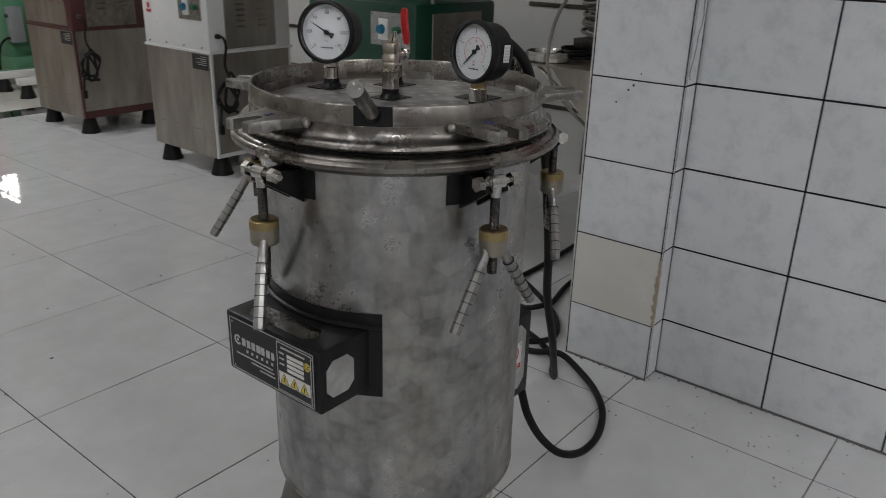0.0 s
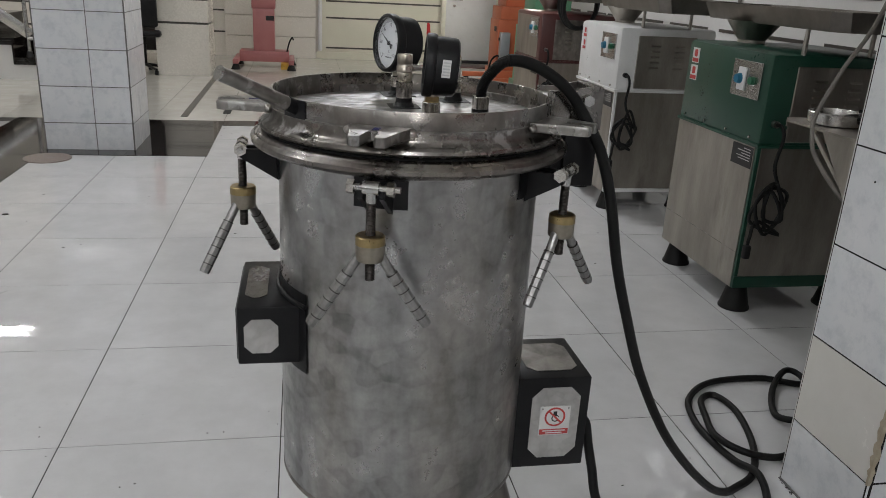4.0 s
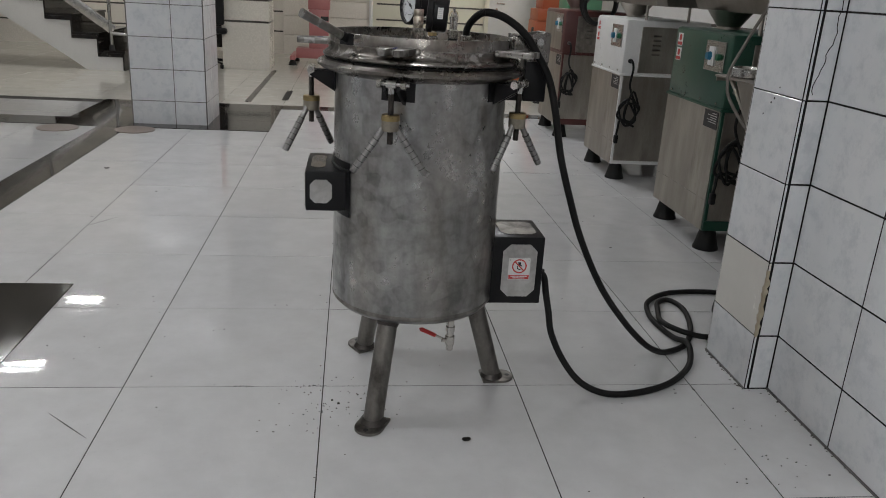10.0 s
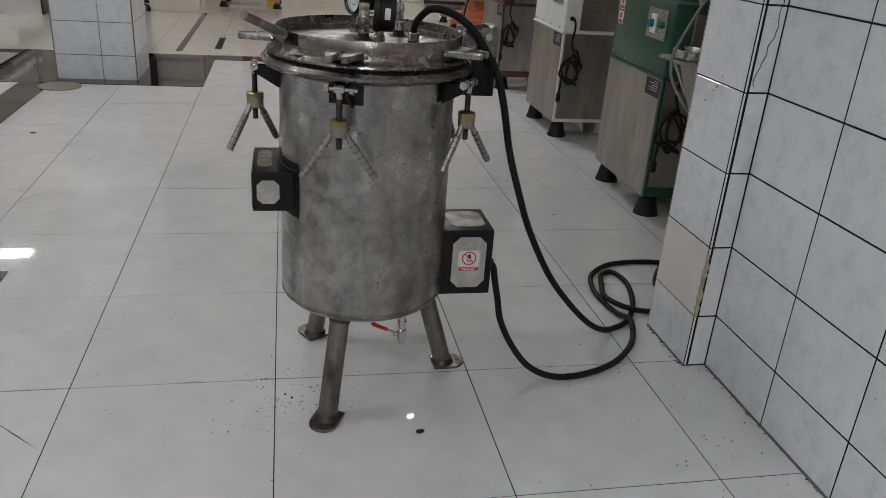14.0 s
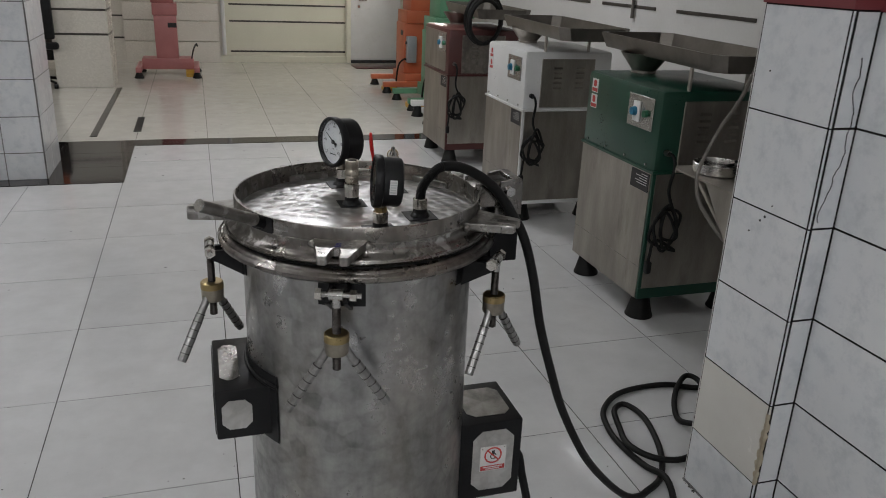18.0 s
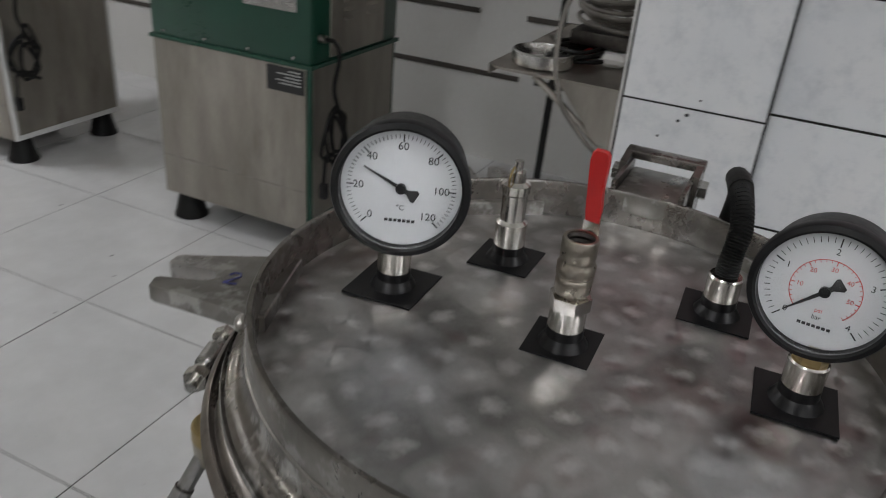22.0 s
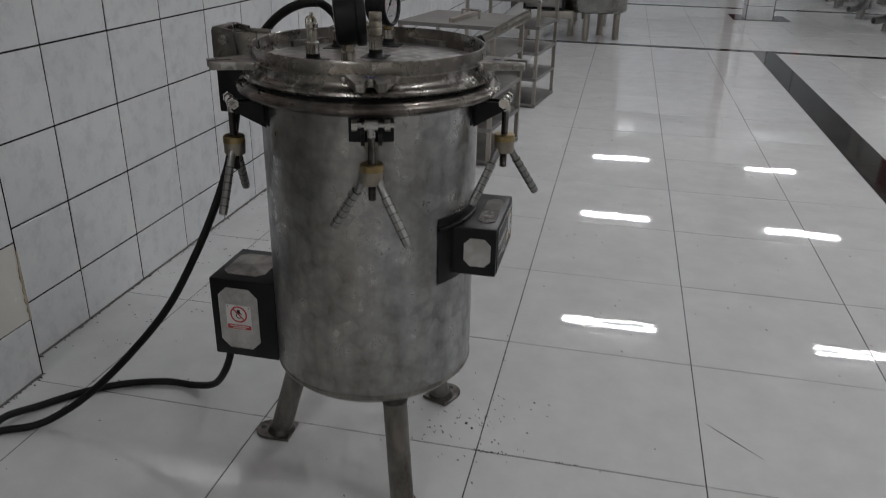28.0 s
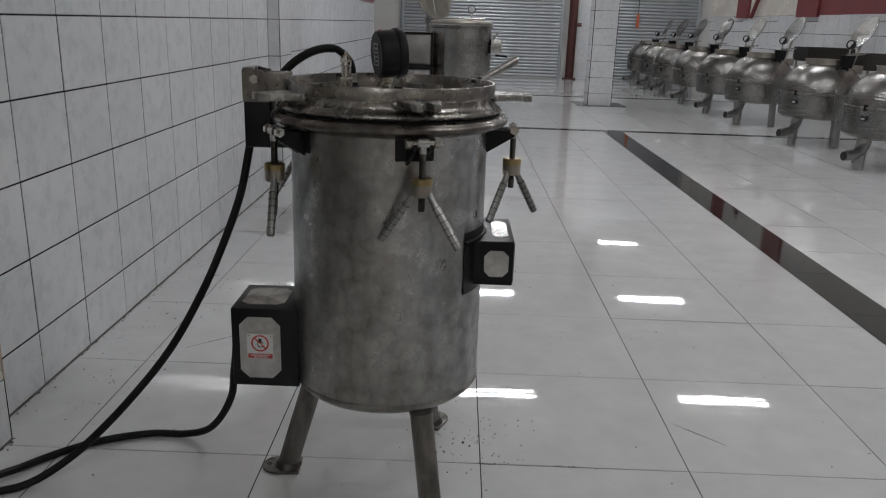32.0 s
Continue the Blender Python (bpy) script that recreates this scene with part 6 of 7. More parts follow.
# ---------- presses ----------
def press(nm, m, paint, label, grey_box=True, tall=1.10, half=0.21, aside=(0.0, 0.0)):
    """Stepped press: sled base with two runners, stepped column, foot pedal with cord. Its front is -x."""
    ob = thing(nm, m, label, "machine", "presses with pedals")
    for y in (-0.36, 0.36):
        part("runner", box(B(), -0.02, 0.75, y - 0.035, y + 0.035, 0.075, 0.135, 0.005), paint, ob)
        for x in (0.03, 0.70):
            cone_foot(ob, x, y, 0.075, 0.06)
    part("cross_beam", box(B(), 0.27, 0.60, -0.325, 0.325, 0.080, 0.22, 0.006), paint, ob)
    part("column", box(B(), 0.28, 0.56, -half, half, 0.22, tall - 0.27, 0.008), paint, ob)
    part("shoulder", box(B(), 0.30, 0.66, -half * 1.1, half * 1.1, tall - 0.27, tall - 0.12, 0.008), paint, ob)
    part("head", box(B(), 0.37, 0.78, -half * 0.8, half * 1.2, tall - 0.12, tall + 0.14, 0.010), paint, ob)
    hd = part("ram", rod(B(), (0.50, 0, tall + 0.14), (0.50, 0, tall + 0.24), 0.06), STEEL_BRIGHT, ob)
    part("maker_plate", box(B(), 0.276, 0.2795, -0.14, -0.03, tall - 0.42, tall - 0.36), INK, ob, smooth=0)
    if grey_box:
        gb = part("control_box", box(B(), 0.30, 0.42, -0.30, -0.212, 0.36, 0.68, 0.006), SHUTTER, ob, "grey control box")
        part("button", rod(B(), (0.30, -0.25, 0.60), (0.285, -0.25, 0.60), 0.018), INK, gb)
    pb = B()
    q = [(0.02, 0.0), (0.20, 0.0), (0.20, 0.035), (0.14, 0.085), (0.05, 0.07), (0.02, 0.045)]
    lo = [pb.verts.new((x, -0.23, z)) for x, z in q]
    hi = [pb.verts.new((x, -0.09, z)) for x, z in q]
    pb.faces.new(lo)
    pb.faces.new(hi[::-1])
    for i in range(len(q)):
        pb.faces.new((lo[i], lo[(i + 1) % len(q)], hi[(i + 1) % len(q)], hi[i]))
    pedal = solid("foot_pedal", pb, YELLOW_PAINT, "yellow cast foot pedal on the floor beside the press", "foot pedal", smooth=0)
    pedal.matrix_world = m @ Matrix.Translation((*aside, 0))
    cord = solid("pedal_cord", tube(B(), spline([(0.2, -0.16, 0.03), (0.20, -0.16, 0.16), (0.22, -0.2, 0.33), (0.28, -0.24, 0.40), (0.33, -0.255, 0.37)], 8), 0.011, 8), RUBBER, "black cord from the pedal to the press", "cable")
    cord.matrix_world = m @ Matrix.Translation((*aside, 0))
    return ob


press("orange_press", pose(2.17, 8.42, 0), ORANGE_PAINT, "orange enamelled press with stepped body and sled base")
press("light_green_press", pose(2.17, 7.18, 0), LIGHT_GREEN, "light green enamelled press with stepped body and sled base")
press("pink_press", pose(-0.42, 9.35, 0, 0, 0, 90), PINK_PAINT, "pink enamelled press with stepped body near the cream wall", False, 1.04, 0.14, (0.1, -0.13))

# hall clutter near the stair
desk = thing("desk", pose(-2.15, 9.75, 0), "dark wooden desk behind the white column", "desk")
part("top", box(B(), -0.55, 0.55, -0.3, 0.3, 0.72, 0.75, 0.004), DARK_STONE, desk)
for x in (-0.5, 0.5):
    part("side", box(B(), x - 0.02, x + 0.02, -0.28, 0.28, 0.0, 0.719, 0.003), DARK_STONE, desk)
part("back_board", box(B(), -0.479, 0.479, 0.24, 0.26, 0.15, 0.719), DARK_STONE, desk)
mon = thing("monitor", pose(-1.86, 9.72, 0.75), "black flat monitor on the desk", "monitor")
part("screen", box(B(), -0.24, 0.24, -0.02, 0.02, 0.10, 0.42, 0.006), BLACK_PLASTIC, mon)
part("stand", box(B(), -0.03, 0.03, 0.02, 0.045, 0.0, 0.2, 0.003), BLACK_PLASTIC, mon)
part("foot", box(B(), -0.11, 0.11, -0.06, 0.08, 0.0, 0.012, 0.004), BLACK_PLASTIC, mon)
chair = thing("office_chair", pose(-1.80, 8.75, 0), "black office swivel chair with padded back", "chair")
part("seat", box(B(), -0.24, 0.24, -0.24, 0.24, 0.44, 0.52, 0.03), BLACK_PLASTIC, chair)
part("backrest", box(B(), -0.22, 0.22, -0.29, -0.23, 0.56, 1.05, 0.025), BLACK_PLASTIC, chair)
part("back_stay", box(B(), -0.03, 0.03, -0.29, -0.26, 0.42, 0.6, 0.004), BLACK_PLASTIC, chair)
part("gas_lift", rod(B(), (0, 0, 0.1), (0, 0, 0.44), 0.025), BLACK_PLASTIC, chair)
for k in range(5):
    a = 2 * math.pi * k / 5 + 0.3
    part("spoke", rod(B(), (0.02 * math.cos(a), 0.02 * math.sin(a), 0.10), (0.29 * math.cos(a), 0.29 * math.sin(a), 0.065), 0.02, 0.014, 10), BLACK_PLASTIC, chair)
    part("castor", rod(B(), (0.29 * math.cos(a) - 0.02, 0.29 * math.sin(a), 0.028), (0.29 * math.cos(a) + 0.02, 0.29 * math.sin(a), 0.028), 0.028, seg=16), BLACK_PLASTIC, chair)

# ---------- wall shelf behind the pilaster ----------
shelf = thing("wall_shelf", pose(1.375, P1 + 0.0135, 0), "small bare steel wall shelf on an angle bracket", "shelf")
part("plate", slab(B(), [(0.0, 0.0), (0.62, 0.0), (0.62, 0.30), (0.03, 0.31), (0.0, 0.28)], 0.948, 0.954), STEEL_PANEL, shelf, "dull steel shelf plate", 0)
part("lip", box(B(), 0.02, 0.62, 0.306, 0.310, 0.930, 0.9535), STEEL_PANEL, shelf, smooth=0)
for x in (0.012, 0.5):
    part("bracket", box(B(), x, x + 0.03, 0.0, 0.006, 0.62, 0.947), STEEL_PANEL, shelf, smooth=0)
    part("brace", rod(B(), (x + 0.015, 0.006, 0.80), (x + 0.015, 0.20, 0.943), 0.008, seg=8), STEEL_PANEL, shelf)
bowl = solid("steel_bowl", lathe(B(), [(0.0, 0.954), (0.066, 0.954), (0.072, 0.958), (0.073, 0.985), (0.070, 0.988), (0.069, 0.986), (0.067, 0.962), (0.0, 0.960)], 36, Matrix.Translation((1.47, 0.475, 0.0))), STEEL_BRIGHT,
             "round shallow steel bowl on the wall shelf", "bowl")
solid("spanner", slab(B(), [(-0.11, -0.008), (0.09, -0.008), (0.115, -0.018), (0.125, -0.006), (0.11, 0.0), (0.125, 0.006), (0.115, 0.018), (0.09, 0.008), (-0.11, 0.008), (-0.125, 0.0)], 0.955, 0.963, pose(1.66, 0.50, 0, 0, 0, 20)), STEEL_DARK, "dark steel spanner lying on the shelf", "tool")
solid("red_screwdriver", rod(rod(B(), (1.60, 0.40, 0.967), (1.70, 0.43, 0.967), 0.013), (1.70, 0.43, 0.964), (1.82, 0.465, 0.957), 0.004), RED_GRIP, "screwdriver with red grip on the shelf", "tool")
solid("rag", slab(B(), [(-0.05, -0.03), (0.04, -0.04), (0.06, 0.02), (0.0, 0.045), (-0.06, 0.02)], 0.955, 0.985, pose(1.60, 0.335, 0), 0.01), WHITE_STICKER, "crumpled pale rag on the shelf", "rag")
solid("tape_roll", ring_shape(B(), 0.022, 0.036, 0.955, 0.985, m=Matrix.Translation((1.70, 0.345, 0))), BLACK_PLASTIC, "black tape roll on the shelf", "tape")
b = B()
rng = random.Random(21)
pts = []
for k in range(26):
    a = k * 1.1
    pts.append((1.56 + 0.075 * math.cos(a) + rng.uniform(-0.02, 0.02), 0.42 + 0.06 * math.sin(a) + rng.uniform(-0.015, 0.015), 0.963 + 0.0012 * k))
tube(b, spline(pts, 5), 0.005, 7)
solid("cable_tangle", b, RUBBER, "tangled black cable heaped on the shelf", "cable")
solid("hanging_cable", tube(B(), spline([(1.52, 0.33, 3.69), (1.50, 0.32, 2.4), (1.47, 0.31, 1.55), (1.445, 0.36, 1.25), (1.415, 0.42, 1.10), (1.362, 0.412, 0.99), (1.350, 0.395, 0.94), (1.356, 0.375, 0.89), (1.39, 0.325, 0.82), (1.425, 0.29, 0.775)], 10), 0.0055, 10), GREY_CABLE,
      "thick grey cable hanging down past the shelf to its bracket", "cable")
solid("black_strap", box(B(), -0.014, 0.014, -0.003, 0.003, -0.55, 2.715, 0.001, pose(2.03, 0.605, 0.98, 1.5, 0, 60)), RUBBER, "black flat strap hanging behind the shelf", "strap")
pts = []
for k in range(13):
    a = 0.115 + rng.uniform(-0.014, 0.014)
    pts += [(1.70 + a * math.cos(t / 20 * 2 * math.pi) + 0.004 * rng.uniform(-1, 1), 0.368 + 0.75 * a * math.sin(t / 20 * 2 * math.pi), 1.03 + 0.012 * (k + t / 20) + 0.012 * math.sin(t / 20 * 2 * math.pi + k * 0.3)) for t in range(20)]
b = tube(B(), spline(pts, 2), 0.0055, 7)
solid("wire_coil", b, GREY_CABLE, "coil of greyish brown wire heaped on the shelf", "cable")
solid("carton", box(B(), 1.58, 1.82, 0.285, 0.45, 0.990, 1.022, 0.002), THREAD, "flat dark carton on the shelf", "carton")
solid("brace_plate", slab(B(), [(0.0, 0.0), (0.0, 0.16), (0.14, 0.16)], 0.0, 0.004, Matrix.Translation((1.39, 0.2715, 0.786)) @ pose(0, 0, 0, 90, 0, 90)), STEEL_PANEL, "triangular steel brace plate under the shelf", "brace", smooth=0)
# socket strip and conduit on the bay wall
soc = thing("socket_strip", pose(BACK_X, 5.05, 1.62), "white wall socket box with dark outlets", "socket")
part("box", box(B(), -0.045, 0.0, -0.11, 0.11, -0.06, 0.06, 0.006), WHITE_PAINT, soc)
for k in range(4):
    part("outlet", box(B(), -0.049, -0.045, -0.095 + 0.05 * k, -0.057 + 0.05 * k, -0.035, 0.035, 0.001), INK, soc)
cdt = thing("conduit", pose(BACK_X - 0.02, 4.02, 0), "grey conduit pipe with a black switch on the wall", "conduit")
part("pipe", rod(B(), (0, 0, 1.2), (0, 0, CEIL - 0.01), 0.013, seg=12), GREY_CABLE, cdt)
part("switch", box(B(), -0.05, 0.01, 0.04, 0.12, 1.62, 1.74, 0.008), BLACK_PLASTIC, cdt)

# round sanded cover plates at the column foot
COVERS = ((-2.18, 4.07), (-1.61, 4.09))
for x, y in COVERS:
    solid("floor_cover", lathe(B(), [(0.0, 0.0), (0.15, 0.0), (0.148, 0.0055), (0.0, 0.006)], 36, Matrix.Translation((x, y, 0))), BROWN_COVER, "round brown cover plate in the floor", "cover plate", group="floor covers")


# ---------- trolleys ----------
def trolley(m, w, d, top, shelves, label, bar):
    ob = thing("trolley", m, label, "trolley", "steel trolleys")
    for sx in (-1, 1):
        for sy in (-1, 1):
            px, py = sx * (w / 2 - 0.0125), sy * (d / 2 - 0.0125)
            part("post", box(B(), px - 0.0125, px + 0.0125, py - 0.0125, py + 0.0125, 0.10 if shelves[0] > 0.05 else 0.0, top - 0.002, 0.002), STEEL_PANEL, ob, smooth=0)
            if shelves[0] > 0.05:
                part("castor", rod(B(), (px - 0.012, py, 0.045), (px + 0.012, py, 0.045), 0.045, seg=18), RUBBER, ob)
                part("castor_fork", box(B(), px - 0.018, px + 0.018, py - 0.012, py + 0.012, 0.045, 0.10, 0.002), STEEL_PANEL, ob, smooth=0)
    for z in shelves + [top]:
        part("shelf", box(B(), -w / 2 - 0.001, w / 2 + 0.001, -d / 2 - 0.001, d / 2 + 0.001, z - 0.022, z, 0.003), STEEL_SHELF, ob, "thin grey steel sheet shelf", 0)
    if bar:
        lp_ = part("loop_bar", tube(B(), spline([(-0.10, 0.02, top), (-0.10, 0.02, top + 0.04), (-0.095, 0.02, top + 0.048), (0.0, 0.02, top + 0.048), (0.005, 0.02, top + 0.04), (0.005, 0.02, top)], 5), 0.006, 8), STEEL_BRIGHT, ob)
        part("loop_foot", box(B(), -0.025, 0.005, -0.24, 0.24, top + 0.0005, top + 0.022, 0.002), STEEL_PANEL, ob, smooth=0)
    return ob


STEEL_SHELF = surf("grey_sheet_steel", (0.19, 0.183, 0.173), (0.31, 0.30, 0.287), (0.35, 0.55), 0.85, 6, 140, 0.1)
trolley(pose(0.64, -2.89, 0, 0, 0, -8), 0.57, 0.61, 0.78, [0.03, 0.22, 0.41, 0.595], "grey steel shelf trolley with a loop handle on top", True)
trolley(pose(0.56, -4.42, 0, 0, 0, -8), 0.57, 0.60, 0.78, [0.03, 0.22, 0.41, 0.595], "grey steel shelf trolley with a loop handle on top", True)

# ---------- steam pot ----------
pot = thing("steam_pot", pose(0.08, -8.0, 0), "tall hammered steel steam pot with a clamped lid on tube legs", "pot", "steam pots")
part("drum", lathe(B(), [(0.0, 0.30), (0.27, 0.30), (0.365, 0.315), (0.38, 0.34), (0.38, 1.145), (0.392, 1.155), (0.392, 1.172), (0.378, 1.178)], 72), STEEL_HAMMER, pot, "hammered steel drum")
part("rim_band", lathe(B(), [(0.382, 1.176), (0.397, 1.180), (0.397, 1.196), (0.382, 1.200)], 72), STEEL_BRIGHT, pot, "bright rolled rim band")
part("lid", lathe(B(), [(0.385, 1.200), (0.390, 1.215), (0.372, 1.232), (0.34, 1.240), (0.20, 1.252), (0.0, 1.258)], 64), STEEL_PANEL, pot, "flat steel lid")
part("gauge_stem", rod(B(), (-0.12, 0.05, 1.25), (-0.12, 0.05, 1.33), 0.012, seg=12), STEEL_BRIGHT, pot)
part("gauge", rod(B(), (-0.12, 0.035, 1.375), (-0.12, 0.065, 1.375), 0.05, seg=28), BLACK_PLASTIC, pot, "small round lid gauge")
part("gauge_face", rod(B(), (-0.12, 0.065, 1.375), (-0.12, 0.067, 1.375), 0.04, seg=28), WHITE_DIAL, pot)
part("lid_bar", rod(B(), (-0.30, 0.12, 1.262), (0.22, 0.12, 1.262), 0.014, seg=12), STEEL_BRIGHT, pot)
for a in (75, 165, 255, 345):
    ca, sa = math.cos(radians(a)), math.sin(radians(a))
    part("leg", rod(B(), (0.28 * ca, 0.28 * sa, 0.0), (0.28 * ca, 0.28 * sa, 0.33), 0.038, seg=20), STEEL_PANEL, pot)
part("drain_stub", rod(B(), (0.12, 0.15, 0.31), (0.12, 0.15, 0.23), 0.02), STEEL_DARK, pot)
part("bracket", box(B(), -0.50, -0.37, 0.05, 0.16, 0.86, 1.03, 0.006), STEEL_BRIGHT, pot)
part("bracket_arm", rod(B(), (-0.40, 0.1, 1.03), (-0.47, 0.12, 1.12), 0.014), STEEL_BRIGHT, pot)
part("lever", rod(B(), (-0.43, 0.1, 0.84), (-0.58, 0.12, 0.83), 0.014), BLACK_PLASTIC, pot)


def edge_frame(x0, x1, y0, y1, z0, z1, w):
    """Four flat strips round an upright rectangle."""
    return box(box(box(box(B(), x0, x1, y0, y1, z0, z0 + w), x0, x1, y0, y1, z1 - w, z1), x0, x0 + w, y0, y1, z0 + w, z1 - w), x1 - w, x1, y0, y1, z0 + w, z1 - w)


for z0, z1, x1 in ((0.34, 0.68, 0.80), (0.69, 1.09, 0.70)):
    part("side_tank", box(B(), 0.33, x1, 0.02, 0.36, z0, z1, 0.02), STEEL_PANEL, pot, "steel burner box beside the drum")
    part("tank_front", box(B(), 0.36, x1 - 0.03, 0.36, 0.372, z0 + 0.03, z1 - 0.03, 0.005), STEEL_SHELF, pot)
    part("black_frame", edge_frame(0.33, x1, 0.361, 0.386, z0, z1, 0.026), BLACK_PAINT, pot, smooth=0)
part("foot_rail", box(B(), 0.22, 0.60, 0.02, 0.36, 0.24, 0.33, 0.01), STEEL_PANEL, pot)
for x, y in ((0.76, 0.06), (0.76, 0.32)):
    part("leg", rod(B(), (x, y, 0.0), (x, y, 0.35), 0.02, seg=12), STEEL_PANEL, pot)
rear = thing("steam_pot", pose(0.20, -9.35, 0), "hammered steel steam pot standing with its round lid open", "pot", "steam pots")
part("drum", lathe(B(), [(0.0, 0.30), (0.27, 0.30), (0.365, 0.315), (0.38, 0.34), (0.38, 1.20), (0.395, 1.215), (0.395, 1.255), (0.375, 1.255), (0.372, 0.36), (0.0, 0.35)], 72), STEEL_HAMMER, rear, "hammered steel drum")
for a in (45, 135, 225, 315):
    ca, sa = math.cos(radians(a)), math.sin(radians(a))
    part("leg", rod(B(), (0.28 * ca, 0.28 * sa, 0.0), (0.28 * ca, 0.28 * sa, 0.33), 0.038, seg=20), STEEL_PANEL, rear)
om = Matrix.Translation((0.30, -0.08, 1.60)) @ Vector((-0.72, 0.55, 0.30)).to_track_quat("Z", "Y").to_matrix().to_4x4()
part("open_lid", lathe(B(), [(0.0, -0.05), (0.2, -0.042), (0.36, -0.012), (0.385, 0.0), (0.385, 0.014), (0.36, 0.008), (0.2, -0.024), (0.0, -0.032)], 56, om), STEEL_PANEL, rear, "open dished lid leaning back")
part("lid_bar", rod(B(), om @ Vector((0.0, -0.38, -0.02)), om @ Vector((0.0, 0.38, -0.02)), 0.014, seg=12), STEEL_BRIGHT, rear)
part("lid_arm", rod(B(), (0.36, -0.06, 1.18), om @ Vector((0.0, 0.0, -0.05)), 0.02, seg=12), STEEL_PANEL, rear)
ext = thing("fire_extinguisher", pose(1.66, -16.7, 0), "red fire extinguisher standing beside the shutter", "extinguisher")
part("cylinder", lathe(B(), [(0.0, 0.0), (0.085, 0.0), (0.09, 0.02), (0.09, 0.42), (0.06, 0.5), (0.02, 0.52), (0.0, 0.52)], 28), RED_GRIP, ext)
part("head", box(B(), -0.03, 0.03, -0.08, 0.03, 0.52, 0.60, 0.008), BLACK_PLASTIC, ext)

# ---------- boiling kettles ----------
ket = thing("boiling_kettle", pose(-4.0, -5.45, 0) @ Matrix.Scale(0.93, 4), "hammered steel boiling kettle with open round lid on tube legs", "kettle", "row of kettles")
part("drum", lathe(B(), [(0.0, 0.325), (0.36, 0.325), (0.43, 0.335), (0.45, 0.36), (0.455, 0.60), (0.455, 0.625)], 64), STEEL_HAMMER, ket, "hammered lower drum")
part("dome", lathe(B(), [(0.455, 0.632), (0.452, 0.68), (0.435, 0.75), (0.395, 0.83), (0.335, 0.90), (0.27, 0.945), (0.225, 0.962)], 64), STEEL_HAMMER, ket, "hammered domed upper body")
part("seam_band", lathe(B(), [(0.452, 0.618), (0.462, 0.620), (0.462, 0.638), (0.452, 0.640)], 64), STEEL_DARK, ket, "dark seam band")
part("neck", lathe(B(), [(0.222, 0.955), (0.222, 1.01), (0.230, 1.013), (0.230, 1.025), (0.212, 1.025), (0.212, 0.955)], 48), STEEL_PANEL, ket)
for a in (20, 110, 200, 290):
    ca, sa = math.cos(radians(a)), math.sin(radians(a))
    part("leg", rod(B(), (0.34 * ca, 0.34 * sa, 0.0), (0.32 * ca, 0.32 * sa, 0.345), 0.048, seg=20), STEEL_PIPE, ket)
part("drain_elbow", tube(B(), spline([(0.26, 0.10, 0.34), (0.30, 0.12, 0.24), (0.38, 0.16, 0.17), (0.50, 0.21, 0.15), (0.53, 0.22, 0.15)], 6), 0.052, 18), STEEL_PIPE, ket, "steel drain elbow")
part("drain_mouth", rod(B(), (0.525, 0.218, 0.15), (0.535, 0.222, 0.15), 0.042), INK, ket)
part("latch", box(B(), 0.435, 0.458, 0.10, 0.125, 0.60, 0.66, 0.004, pose(0, 0, 0, 0, 0, 14)), BLACK_PLASTIC, ket, "black latch")
npk = part("nameplate", box(B(), 0.425, 0.440, 0.12, 0.20, 0.50, 0.55, 0.002, pose(0, 0, 0, 0, 0, 8)), INK, ket, "black nameplate")
part("print_bar", box(B(), 0.4402, 0.4410, 0.13, 0.19, 0.515, 0.53, 0.0, pose(0, 0, 0, 0, 0, 8)), SILVER_PRINT, npk, smooth=0)
b = slab(B(), [(-0.06, 0.0), (0.05, 0.0), (0.08, 0.14), (-0.09, 0.14)], -0.02, 0.02)
bmesh.ops.transform(b, matrix=Matrix.Translation((-0.12, 0.262, 0.935)) @ pose(0, 0, 0, 90, 0, 0), verts=b.verts)
part("funnel_bracket", b, BLACK_PAINT, ket, "black funnel bracket", 0)
part("gauge_post", rod(B(), (-0.15, 0.24, 0.92), (-0.15, 0.24, 1.18), 0.011, seg=10), STEEL_BRIGHT, ket)
gk = part("gauge", rod(B(), (-0.165, 0.225, 1.20), (-0.135, 0.265, 1.205), 0.052, seg=28), BLACK_PLASTIC, ket, "small round gauge")
part("gauge_face", rod(B(), (-0.135, 0.2655, 1.205), (-0.1345, 0.2665, 1.205), 0.036, seg=28), WHITE_DIAL, gk)
part("valve_arm", rod(B(), (-0.22, 0.06, 1.08), (-0.44, 0.05, 1.10), 0.012, seg=10), STEEL_BRIGHT, ket)
lm = Matrix.Translation((-0.40, 0.02, 1.35)) @ Vector((0.89, 0.04, 0.46)).to_track_quat("Z", "Y").to_matrix().to_4x4() @ Matrix.Scale(0.92, 4)
part("open_lid", lathe(B(), [(0.0, -0.03), (0.12, -0.025), (0.215, -0.004), (0.228, 0.0), (0.228, 0.008), (0.212, 0.006), (0.12, -0.014), (0.0, -0.019)], 44, lm), STEEL_HAMMER, ket, "open dished steel lid")
part("lid_arm", rod(B(), (-0.30, 0.04, 0.94), lm @ Vector((0.0, 0, -0.03)), 0.018, 0.014, 12), STEEL_PANEL, ket)
part("lid_rod", rod(B(), (-0.50, -0.02, 1.47), (-0.72, 0.0, 1.49), 0.009, seg=8), STEEL_BRIGHT, ket)
part("hinge_block", box(B(), -0.42, -0.30, -0.03, 0.10, 0.86, 0.96, 0.01), STEEL_PANEL, ket)
rng = random.Random(5)
